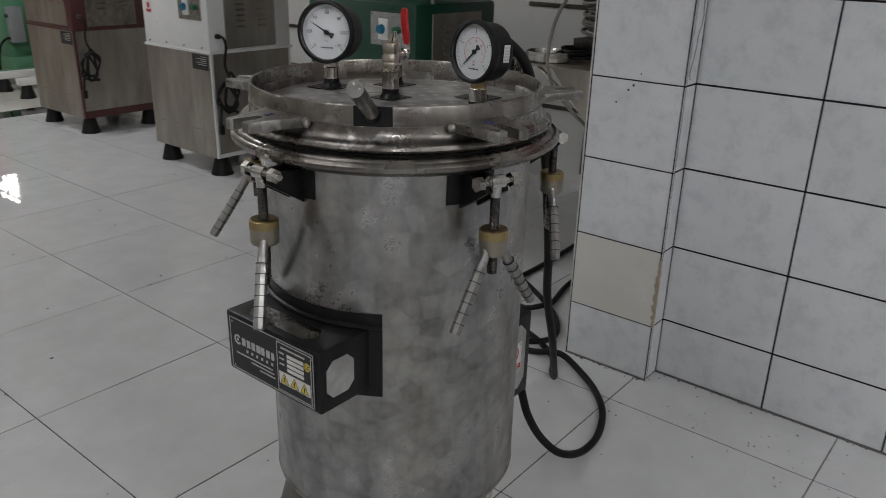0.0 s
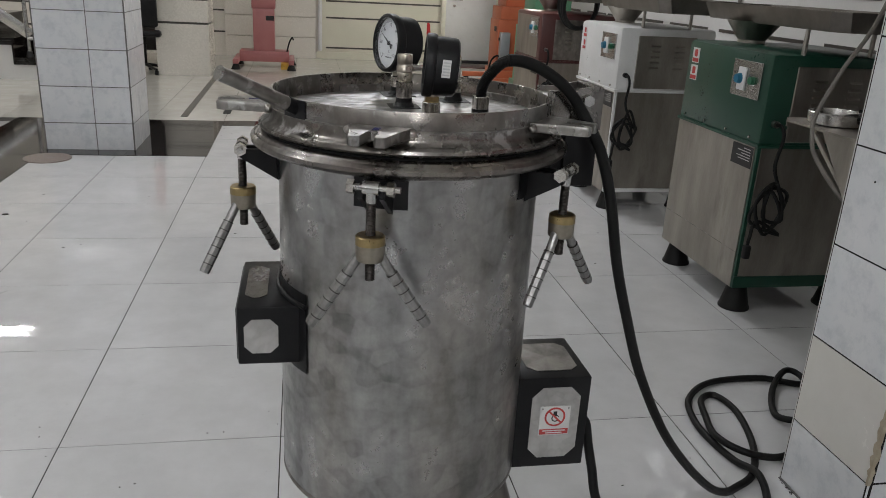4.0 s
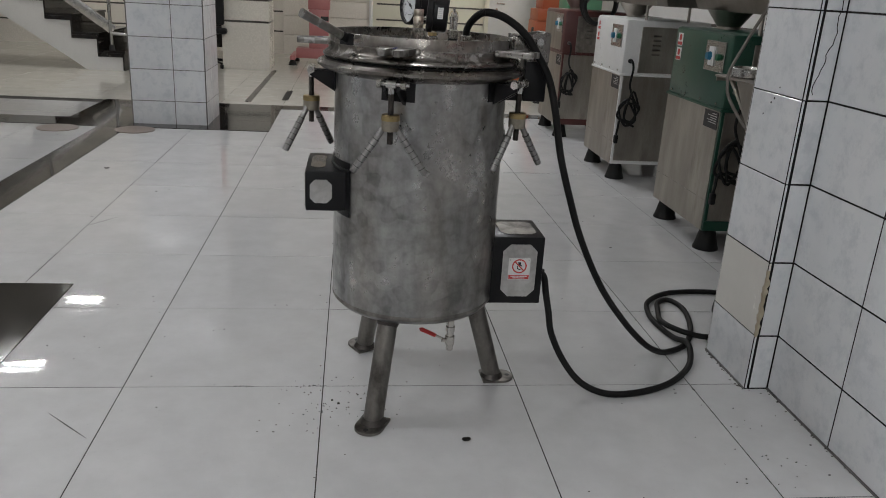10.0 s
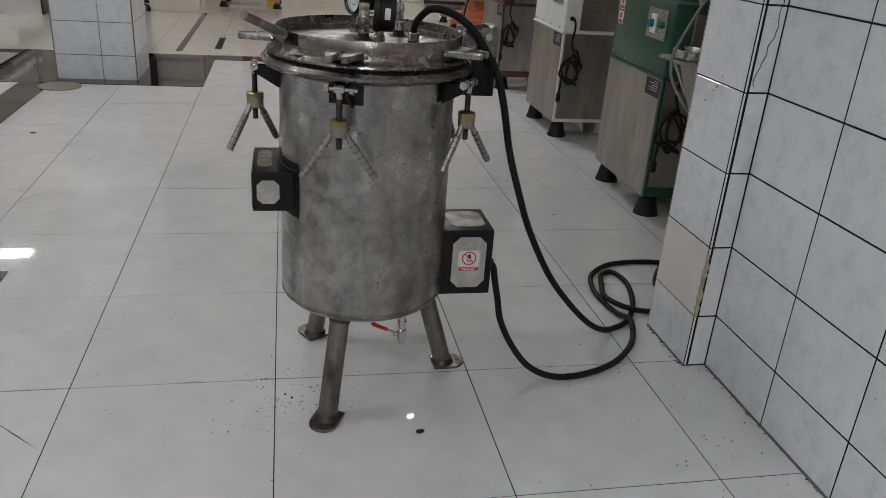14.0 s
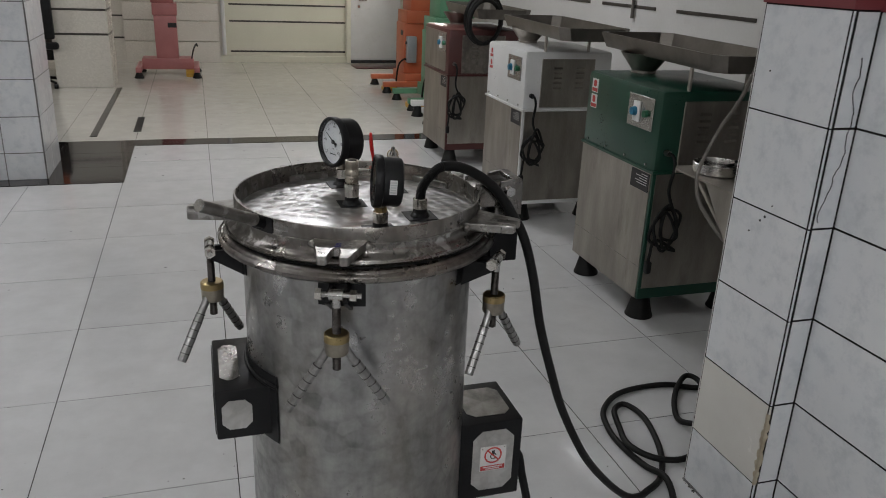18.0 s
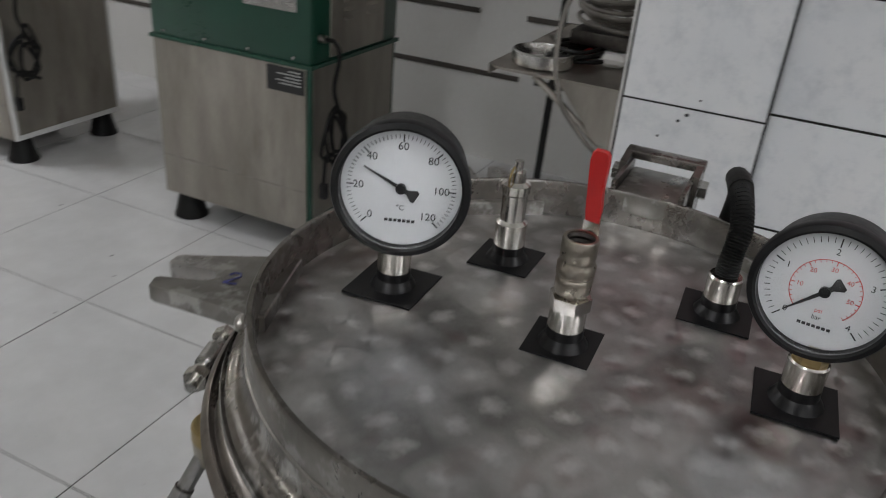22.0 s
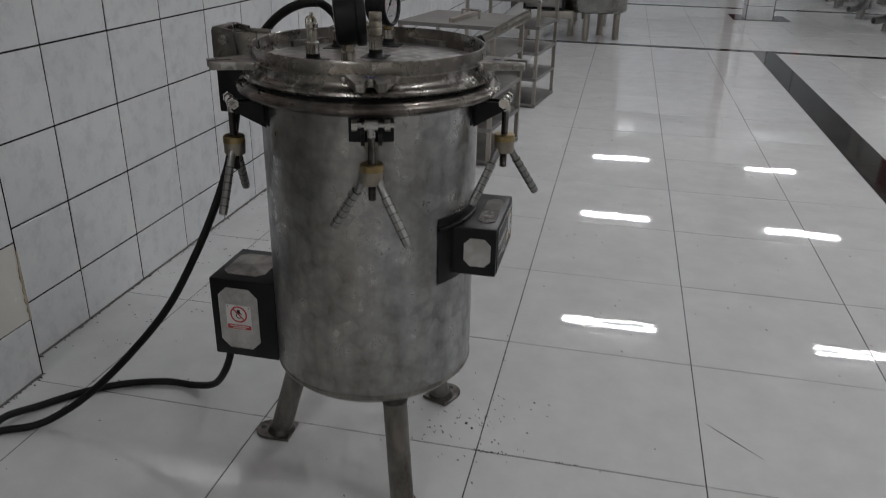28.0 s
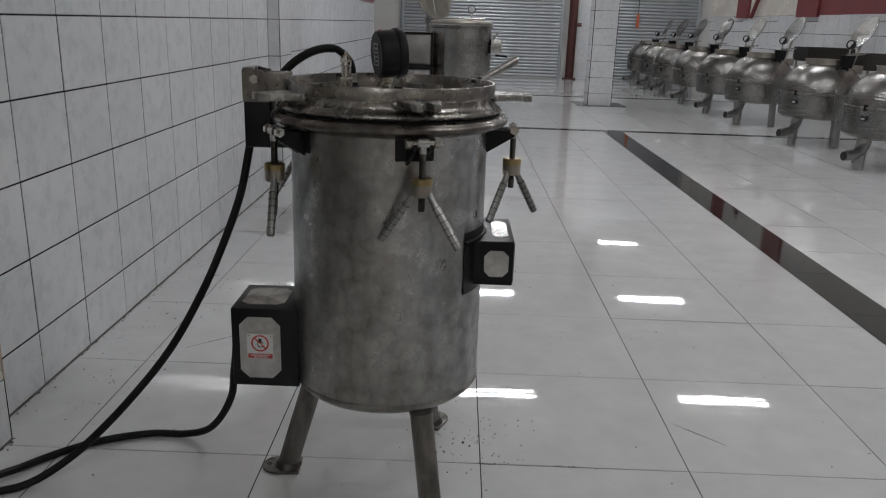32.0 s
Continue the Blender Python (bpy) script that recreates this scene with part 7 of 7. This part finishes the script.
for x, y in ((-4.02, -7.05), (-4.0, -8.85), (-3.98, -10.16), (-3.99, -11.6), (-4.04, -13.2), (-4.1, -14.65), (-4.1, -15.85)):
    copy_thing(ket, pose(x, y, 0, 0, 0, rng.uniform(-7, 7)))
# dark pans stacked behind the kettles
for y, w, h in ((-5.9, 0.9, 0.97), (-8.3, 0.6, 1.0), (-10.0, 0.5, 1.03)):
    pn = thing("pan_stand", pose(-5.32, y, 0), "dark roasting pan on a low steel stand behind the kettles", "pan", "pans by the wall")
    for px in (-0.3, 0.3):
        for py in (-w / 2 + 0.05, w / 2 - 0.05):
            part("leg", rod(B(), (px, py, 0.0), (px, py, h - 0.20), 0.018, seg=10), STEEL_PANEL, pn)
    part("pan", box(box(box(box(box(B(), -0.34, 0.34, -w / 2, w / 2, h - 0.20, h - 0.185), -0.34, -0.325, -w / 2, w / 2, h - 0.185, h), 0.325, 0.34, -w / 2, w / 2, h - 0.185, h), -0.325, 0.325, -w / 2, -w / 2 + 0.015, h - 0.185, h), -0.325, 0.325, w / 2 - 0.015, w / 2, h - 0.185, h), THREAD, pn, "dark oiled steel pan", 0)

# dirty mortar along the foot of the tiled wall
for x, y0, y1 in ((WX, -10.6, P0 - 0.008), (PX, P0 - 0.008, P1 + 0.006)):
    solid("base_joint", box(B(), x - 0.0125, x - 0.004, y0, y1, -0.001, 0.0035, 0.001), GROUT_LIGHT, "dirty mortar line along the foot of the wall", "joint", "structure", 0)

# ---------- chips, dirt and specks ----------
rng = random.Random(77)
b = B()
def flake(x, y, s, h=0.0012, z=0.0006):
    n = rng.randint(5, 7)
    a0 = rng.uniform(0, 6.28)
    slab(b, [(x + s * rng.uniform(0.5, 1.0) * math.cos(a0 + 2 * math.pi * k / n) * 1.3, y + s * rng.uniform(0.4, 1.0) * math.sin(a0 + 2 * math.pi * k / n)) for k in range(n)], z, z + h)
for _ in range(170):
    flake(rng.uniform(-1.6, 1.35), rng.uniform(-3.2, 1.0), rng.choice((0.0016, 0.002, 0.0025, 0.003)))
for _ in range(60):
    flake(rng.gauss(0.06, 0.10), rng.gauss(-0.10, 0.08), rng.choice((0.0013, 0.0016, 0.002, 0.003)))
for _ in range(34):
    flake(rng.choice((-0.26, -0.24, -0.05, -0.03, 0.0)) + rng.gauss(0, 0.018), rng.gauss(0.0, 0.003), rng.uniform(0.0015, 0.0035), 0.0006)
for _ in range(120):
    flake(rng.uniform(1.1, 1.43), rng.uniform(-2.5, -0.03), rng.uniform(0.0015, 0.004))
for _ in range(150):
    flake(WX - 0.012 - abs(rng.gauss(0, 0.007)), rng.uniform(-3.4, P0 - 0.012), rng.uniform(0.0015, 0.004), 0.0015)
for _ in range(40):
    flake(PX - 0.012 - abs(rng.gauss(0, 0.006)), rng.uniform(P0 - 0.01, P1), rng.uniform(0.0015, 0.004), 0.0015)
for _ in range(120):
    flake(rng.uniform(-4.0, 1.8), rng.uniform(1.0, 7.5), rng.uniform(0.003, 0.007))
for _ in range(120):
    flake(rng.uniform(-4.0, 1.3), rng.uniform(-12.0, -3.2), rng.uniform(0.003, 0.008))
for x, y, s in ((0.41, -0.31, 0.012), (-1.45, 2.80, 0.016), (0.05, -0.11, 0.005), (0.03, -0.09, 0.004)):
    flake(x, y, s, 0.004)
solid("floor_debris", b, THREAD, "dark metal chips and dirt specks scattered on the tiles", "debris", "stuff", 0)
b = B()
for _ in range(18):
    flake(rng.gauss(0.05, 0.10), rng.gauss(-0.10, 0.08), rng.uniform(0.0015, 0.003))
solid("rust_debris", b, RED_PIPE, "reddish rust crumbs scattered on the tiles", "debris", "stuff", 0)
# faint scuffs
b = B()
for x0, y0, x1, y1 in ((-0.62, -0.28, -0.76, -0.15), (0.9, -0.9, 1.1, -0.72), (-1.2, 1.6, -1.1, 1.75)):
    d = Vector((x1 - x0, y1 - y0, 0))
    n = Vector((-d.y, d.x, 0)).normalized() * 0.0014
    q = [(x0 - n.x * 0.2, y0 - n.y * 0.2), ((x0 + x1) / 2 - n.x, (y0 + y1) / 2 - n.y), (x1 - n.x * 0.2, y1 - n.y * 0.2), (x1 + n.x * 0.2, y1 + n.y * 0.2), ((x0 + x1) / 2 + n.x * 1.4, (y0 + y1) / 2 + n.y * 1.4), (x0 + n.x * 0.2, y0 + n.y * 0.2)]
    slab(b, q, 0.0005, 0.0008)
solid("floor_scratches", b, GROUT_GREY, "thin grey scratches on the floor tiles", "scratch", "stuff", 0)
# specks and hairline crack on the wall tiles
b = B()
for y, z, r in ((-0.55, 1.36, 0.004), (0.12, 0.93, 0.004), (0.135, 0.915, 0.0035), (0.17, 0.875, 0.003), (0.10, 0.965, 0.0025), (-0.9, 0.62, 0.002), (-1.3, 1.1, 0.002), (-0.75, 0.35, 0.002), (0.20, 1.30, 0.003)):
    x = PX - 0.0078 if y > P0 else WX - 0.0078
    lathe(b, [(0.0, 0.0), (r, 0.0), (r * 0.7, 0.0015), (0.0, 0.002)], 8, Matrix.Translation((x, y, z)) @ pose(0, 0, 0, 0, -90, 0))
solid("wall_specks", b, INK, "small black specks on the wall tiles", "speck", "stuff")
b = B()
zz, xx, pts = 1.36, 1.425, []
while zz > 0.96:
    pts.append((xx, P0 - 0.0084, zz))
    zz -= rng.uniform(0.008, 0.02)
    xx = max(1.372, min(1.438, xx + rng.uniform(-0.008, 0.0055)))
tube(b, pts, 0.0013, 5)
solid("hairline_crack", b, GROUT_DARK, "hairline crack in the tile of the pilaster's side", "crack", "stuff")

# ---------- tiles, piece by piece ----------
def tile_mesh(w, h, d, material, bev=0.0012):
    """A tile lying in x, y with its face at z = 0."""
    bb = B()
    hw, hh = w / 2, h / 2
    lo = [bb.verts.new(p) for p in ((-hw, -hh, -d), (hw, -hh, -d), (hw, hh, -d), (-hw, hh, -d))]
    md = [bb.verts.new(p) for p in ((-hw, -hh, -bev), (hw, -hh, -bev), (hw, hh, -bev), (-hw, hh, -bev))]
    a, c = hw - bev, hh - bev
    hi = [bb.verts.new(p) for p in ((-a, -c, 0), (a, -c, 0), (a, c, 0), (-a, c, 0))]
    bb.faces.new(hi)
    for s, t in ((lo, md), (md, hi)):
        for i in range(4):
            j = (i + 1) % 4
            bb.faces.new((s[i], s[j], t[j], t[i]))
    return finish(bb, "tile", material, 0)


def joined(name, cells, d, material, parent, bev=0.0012):
    """Many tiles in one mesh: cells are (matrix, width, height)."""
    vs, fs = [], []
    for m, w, h in cells:
        o = len(vs)
        hw, hh, a, c = w / 2, h / 2, w / 2 - bev, h / 2 - bev
        for p in ((-hw, -hh, -d), (hw, -hh, -d), (hw, hh, -d), (-hw, hh, -d), (-a, -c, 0), (a, -c, 0), (a, c, 0), (-a, c, 0)):
            vs.append(m @ Vector(p))
        fs.append((o + 4, o + 5, o + 6, o + 7))
        fs += [(o + i, o + (i + 1) % 4, o + 4 + (i + 1) % 4, o + 4 + i) for i in range(4)]
    me = bpy.data.meshes.new(name)
    me.from_pydata(vs, [], fs)
    me.materials.append(material)
    ob = new(name, me)
    ob.parent = parent
    return tagged(ob, kind="stuff")


MESHES = {}


def lay(cells, d, material, parent, near, stuff_name):
    """near: a test on the place; tiles that pass it are parts, the rest one mesh."""
    rest = []
    for m, w, h in cells:
        if near(m.translation):
            key = (round(w, 4), round(h, 4), d, material.name)
            if key not in MESHES:
                MESHES[key] = tile_mesh(w, h, d, material, 0.0012 if material is WALL_TILE else 0.0002)
            t = new("tile", MESHES[key])
            t.parent = parent
            t.matrix_world = m
        else:
            rest.append((m, w, h))
    if rest:
        joined(stuff_name, rest, d, material, parent, 0.0012 if material is WALL_TILE else 0.0002)


trng = random.Random(11)
T, GAP = 0.6, 0.0034
cells = []
for i in range(-10, 4):
    for j in range(-29, 9):
        x0, x1, y0, y1 = i * T, min((i + 1) * T, WX if j < 0 else 9), j * T, (j + 1) * T
        x0, x1 = x0 + (0.016 if i == 1 else 0), x1 + (0.016 if i == 0 else 0)
        if y1 > 5.4:
            y1 = 5.4
        if y1 - y0 < 0.05 or x1 - x0 < 0.03 or (x0 > WX + 0.2 and -10.7 < y1 < P1) or x0 < LEFT_X - 0.6:
            continue
        z = trng.uniform(-0.0004, 0.0004)
        m = Matrix.Translation(((x0 + x1) / 2, (y0 + y1) / 2, z)) @ Euler((trng.gauss(0, 0.0006), trng.gauss(0, 0.0006), 0)).to_matrix().to_4x4()
        cells.append((m, x1 - x0 - GAP, y1 - y0 - GAP))
for i in range(4, 6):
    for j in range(0, 9):
        y0, y1 = max(j * T, P1), min((j + 1) * T, 5.4)
        cells.append((Matrix.Translation((i * T + T / 2, (y0 + y1) / 2, 0)), T - GAP, y1 - y0 - GAP))
lay(cells, 0.004, FLOOR_TILE, floor, lambda p: -3.0 < p.x and -5.4 < p.y < 5.4, "far_floor_tiles")
cells = []
for i in range(-10, 6):
    for j in range(0, 10):
        x0, y0 = i * T, 5.58 + j * T
        y1 = min(y0 + T, BACK_Y)
        if y1 - y0 > 0.05:
            cells.append((Matrix.Translation((x0 + T / 2, (y0 + y1) / 2, 0)), T - GAP, y1 - y0 - GAP))
lay(cells, 0.004, CREAM_TILE, floor, lambda p: False, "back_floor_tiles")
# dark stone slabs round the column
cells = []
for i in range(3):
    for j in range(3):
        x0, x1 = -2.25 + i * 0.5533, -2.25 + (i + 1) * 0.5533
        y0, y1 = 4.19 + j * 0.46, 4.19 + (j + 1) * 0.46
        cells.append((Matrix.Translation(((x0 + x1) / 2, (y0 + y1) / 2, 0.0045)), x1 - x0 - 0.003, y1 - y0 - 0.003))
lay(cells, 0.004, DARK_STONE, floor, lambda p: True, "")

# wall tiles: 0.333 wide, 0.2505 high, first course cut to 0.192
ROWS = [(0.002, 0.192)] + [(0.192 + 0.2508 * k, 0.192 + 0.2508 * (k + 1)) for k in range(4)] + [(1.1952, 1.464)]
WG = 0.0056


def wall_cells(face, at, cols, rows, jitter=0.0004):
    """Tiles on an upright face. face: the way it looks (-x, +x, -y, +y)."""
    out = []
    turn = {"-x": pose(0, 0, 0, 90, 0, -90), "+x": pose(0, 0, 0, 90, 0, 90), "-y": pose(0, 0, 0, 90, 0, 0), "+y": pose(0, 0, 0, 90, 0, 180)}[face]
    for a, b in cols:
        for z0, z1 in rows:
            c, zc = (a + b) / 2, (z0 + z1) / 2
            e = trng.uniform(-jitter, jitter)
            p = (at + e, c, zc) if face[1] == "x" else (c, at + e, zc)
            m = Matrix.Translation(p) @ turn @ Euler((trng.uniform(-0.0022, 0.0022), trng.uniform(-0.0022, 0.0022), 0)).to_matrix().to_4x4()
            out.append((m, b - a - WG, z1 - z0 - WG))
    return out


cols = [(-0.380, P0 - 0.006)] + [(-0.380 - 0.333 * (k + 1), -0.380 - 0.333 * k) for k in range(31)]
east = wall_cells("-x", WX - 0.008, cols, ROWS)
lay(east, 0.007, WALL_TILE, wall_east, lambda p: p.y > -6.4, "far_wall_tiles")
WG = 0.0040
for k, row in enumerate(ROWS):
    lay(wall_cells("-x", PX - 0.008, [(P0 - 0.0106, P1 + 0.004)], [row]), 0.007, CREAM_WALL_TILE if k == 1 else WALL_TILE, pilaster, lambda p: True, "")
WG = 0.0056
lay(wall_cells("-y", P0 - 0.008, [(PX + 0.006, WX - 0.0085)], ROWS), 0.007, WALL_TILE, pilaster, lambda p: True, "")
part("jamb", box(B(), PX - 0.004, PX + 1.0, P1 + 0.0045, P1 + 0.0125, 0.0, RED_Z), PLASTER, pilaster, "grubby painted plaster jamb", 0)
# crumbled plaster along the broken arris
crng = random.Random(9)
zs = [0.19 + 0.012 * k for k in range(20)]
for nm, mk in (("chip", lambda d, z: (PX - 0.0086, P0 - 0.0085 + d, z)), ("chip_side", lambda d, z: (PX - 0.007 + d * 1.1, P0 - 0.0088, z))):
    bb = B()
    a = [bb.verts.new(mk(-0.0015, z)) for z in zs]
    c = [bb.verts.new(mk(0.003 + crng.uniform(0.001, 0.012) * math.sin(math.pi * (k + 0.5) / 20) ** 0.5, z)) for k, z in enumerate(zs)]
    for k in range(len(zs) - 1):
        bb.faces.new((a[k], a[k + 1], c[k + 1], c[k]))
    r = bmesh.ops.extrude_face_region(bb, geom=list(bb.faces))
    off = Vector((-0.0012, 0, 0)) if nm == "chip" else Vector((0, -0.0012, 0))
    for v in r["geom"]:
        if isinstance(v, bmesh.types.BMVert):
            v.co += off
    part("chip", bb, PUTTY, pilaster, "crumbled yellowish plaster chip at the corner", 0)
R7 = ROWS + [(1.464 + 0.2508 * k, 1.464 + 0.2508 * (k + 1)) for k in range(3)]
x0, x1, y0, y1 = COL1
xs, ys = [(x0, x0 + 0.335), (x0 + 0.335, x1)], [(y0, y0 + 0.25), (y0 + 0.25, y1)]
lay(wall_cells("-y", y0 - 0.008, xs, R7) + wall_cells("+x", x1 + 0.008, ys, R7) + wall_cells("-x", x0 - 0.008, ys, R7) + wall_cells("+y", y1 + 0.008, xs, R7),
    0.007, WALL_TILE, column_1, lambda p: True, "")
x0, x1, y0, y1 = COL3
lay(wall_cells("+y", y1 + 0.008, [(x0, x1)], R7) + wall_cells("+x", x1 + 0.008, [(y0, y1)], R7) + wall_cells("-x", x0 - 0.008, [(y0, y1)], R7),
    0.007, WALL_TILE, column_3, lambda p: True, "")
lay(wall_cells("-x", 1.367, [(-4.06, -3.68)], R7) + wall_cells("+y", -3.672, [(1.371, WX - 0.0085)], R7) + wall_cells("-y", -4.068, [(1.371, WX - 0.0085)], R7),
    0.007, WALL_TILE, small_pilaster, lambda p: True, "")
west_cols = [(FAR_Y + 0.4 * k, FAR_Y + 0.4 * (k + 1)) for k in range(60)]
lay(wall_cells("+x", LEFT_X + 0.008, west_cols, [(0.003 + 0.304 * k, 0.003 + 0.304 * (k + 1)) for k in range(5)]), 0.007, WALL_TILE, wall_west, lambda p: False, "far_wall_tiles")
lay(wall_cells("+y", FAR_Y + 0.008, [(-3.0, -2.7)], R7), 0.007, WALL_TILE, wall_far, lambda p: True, "")
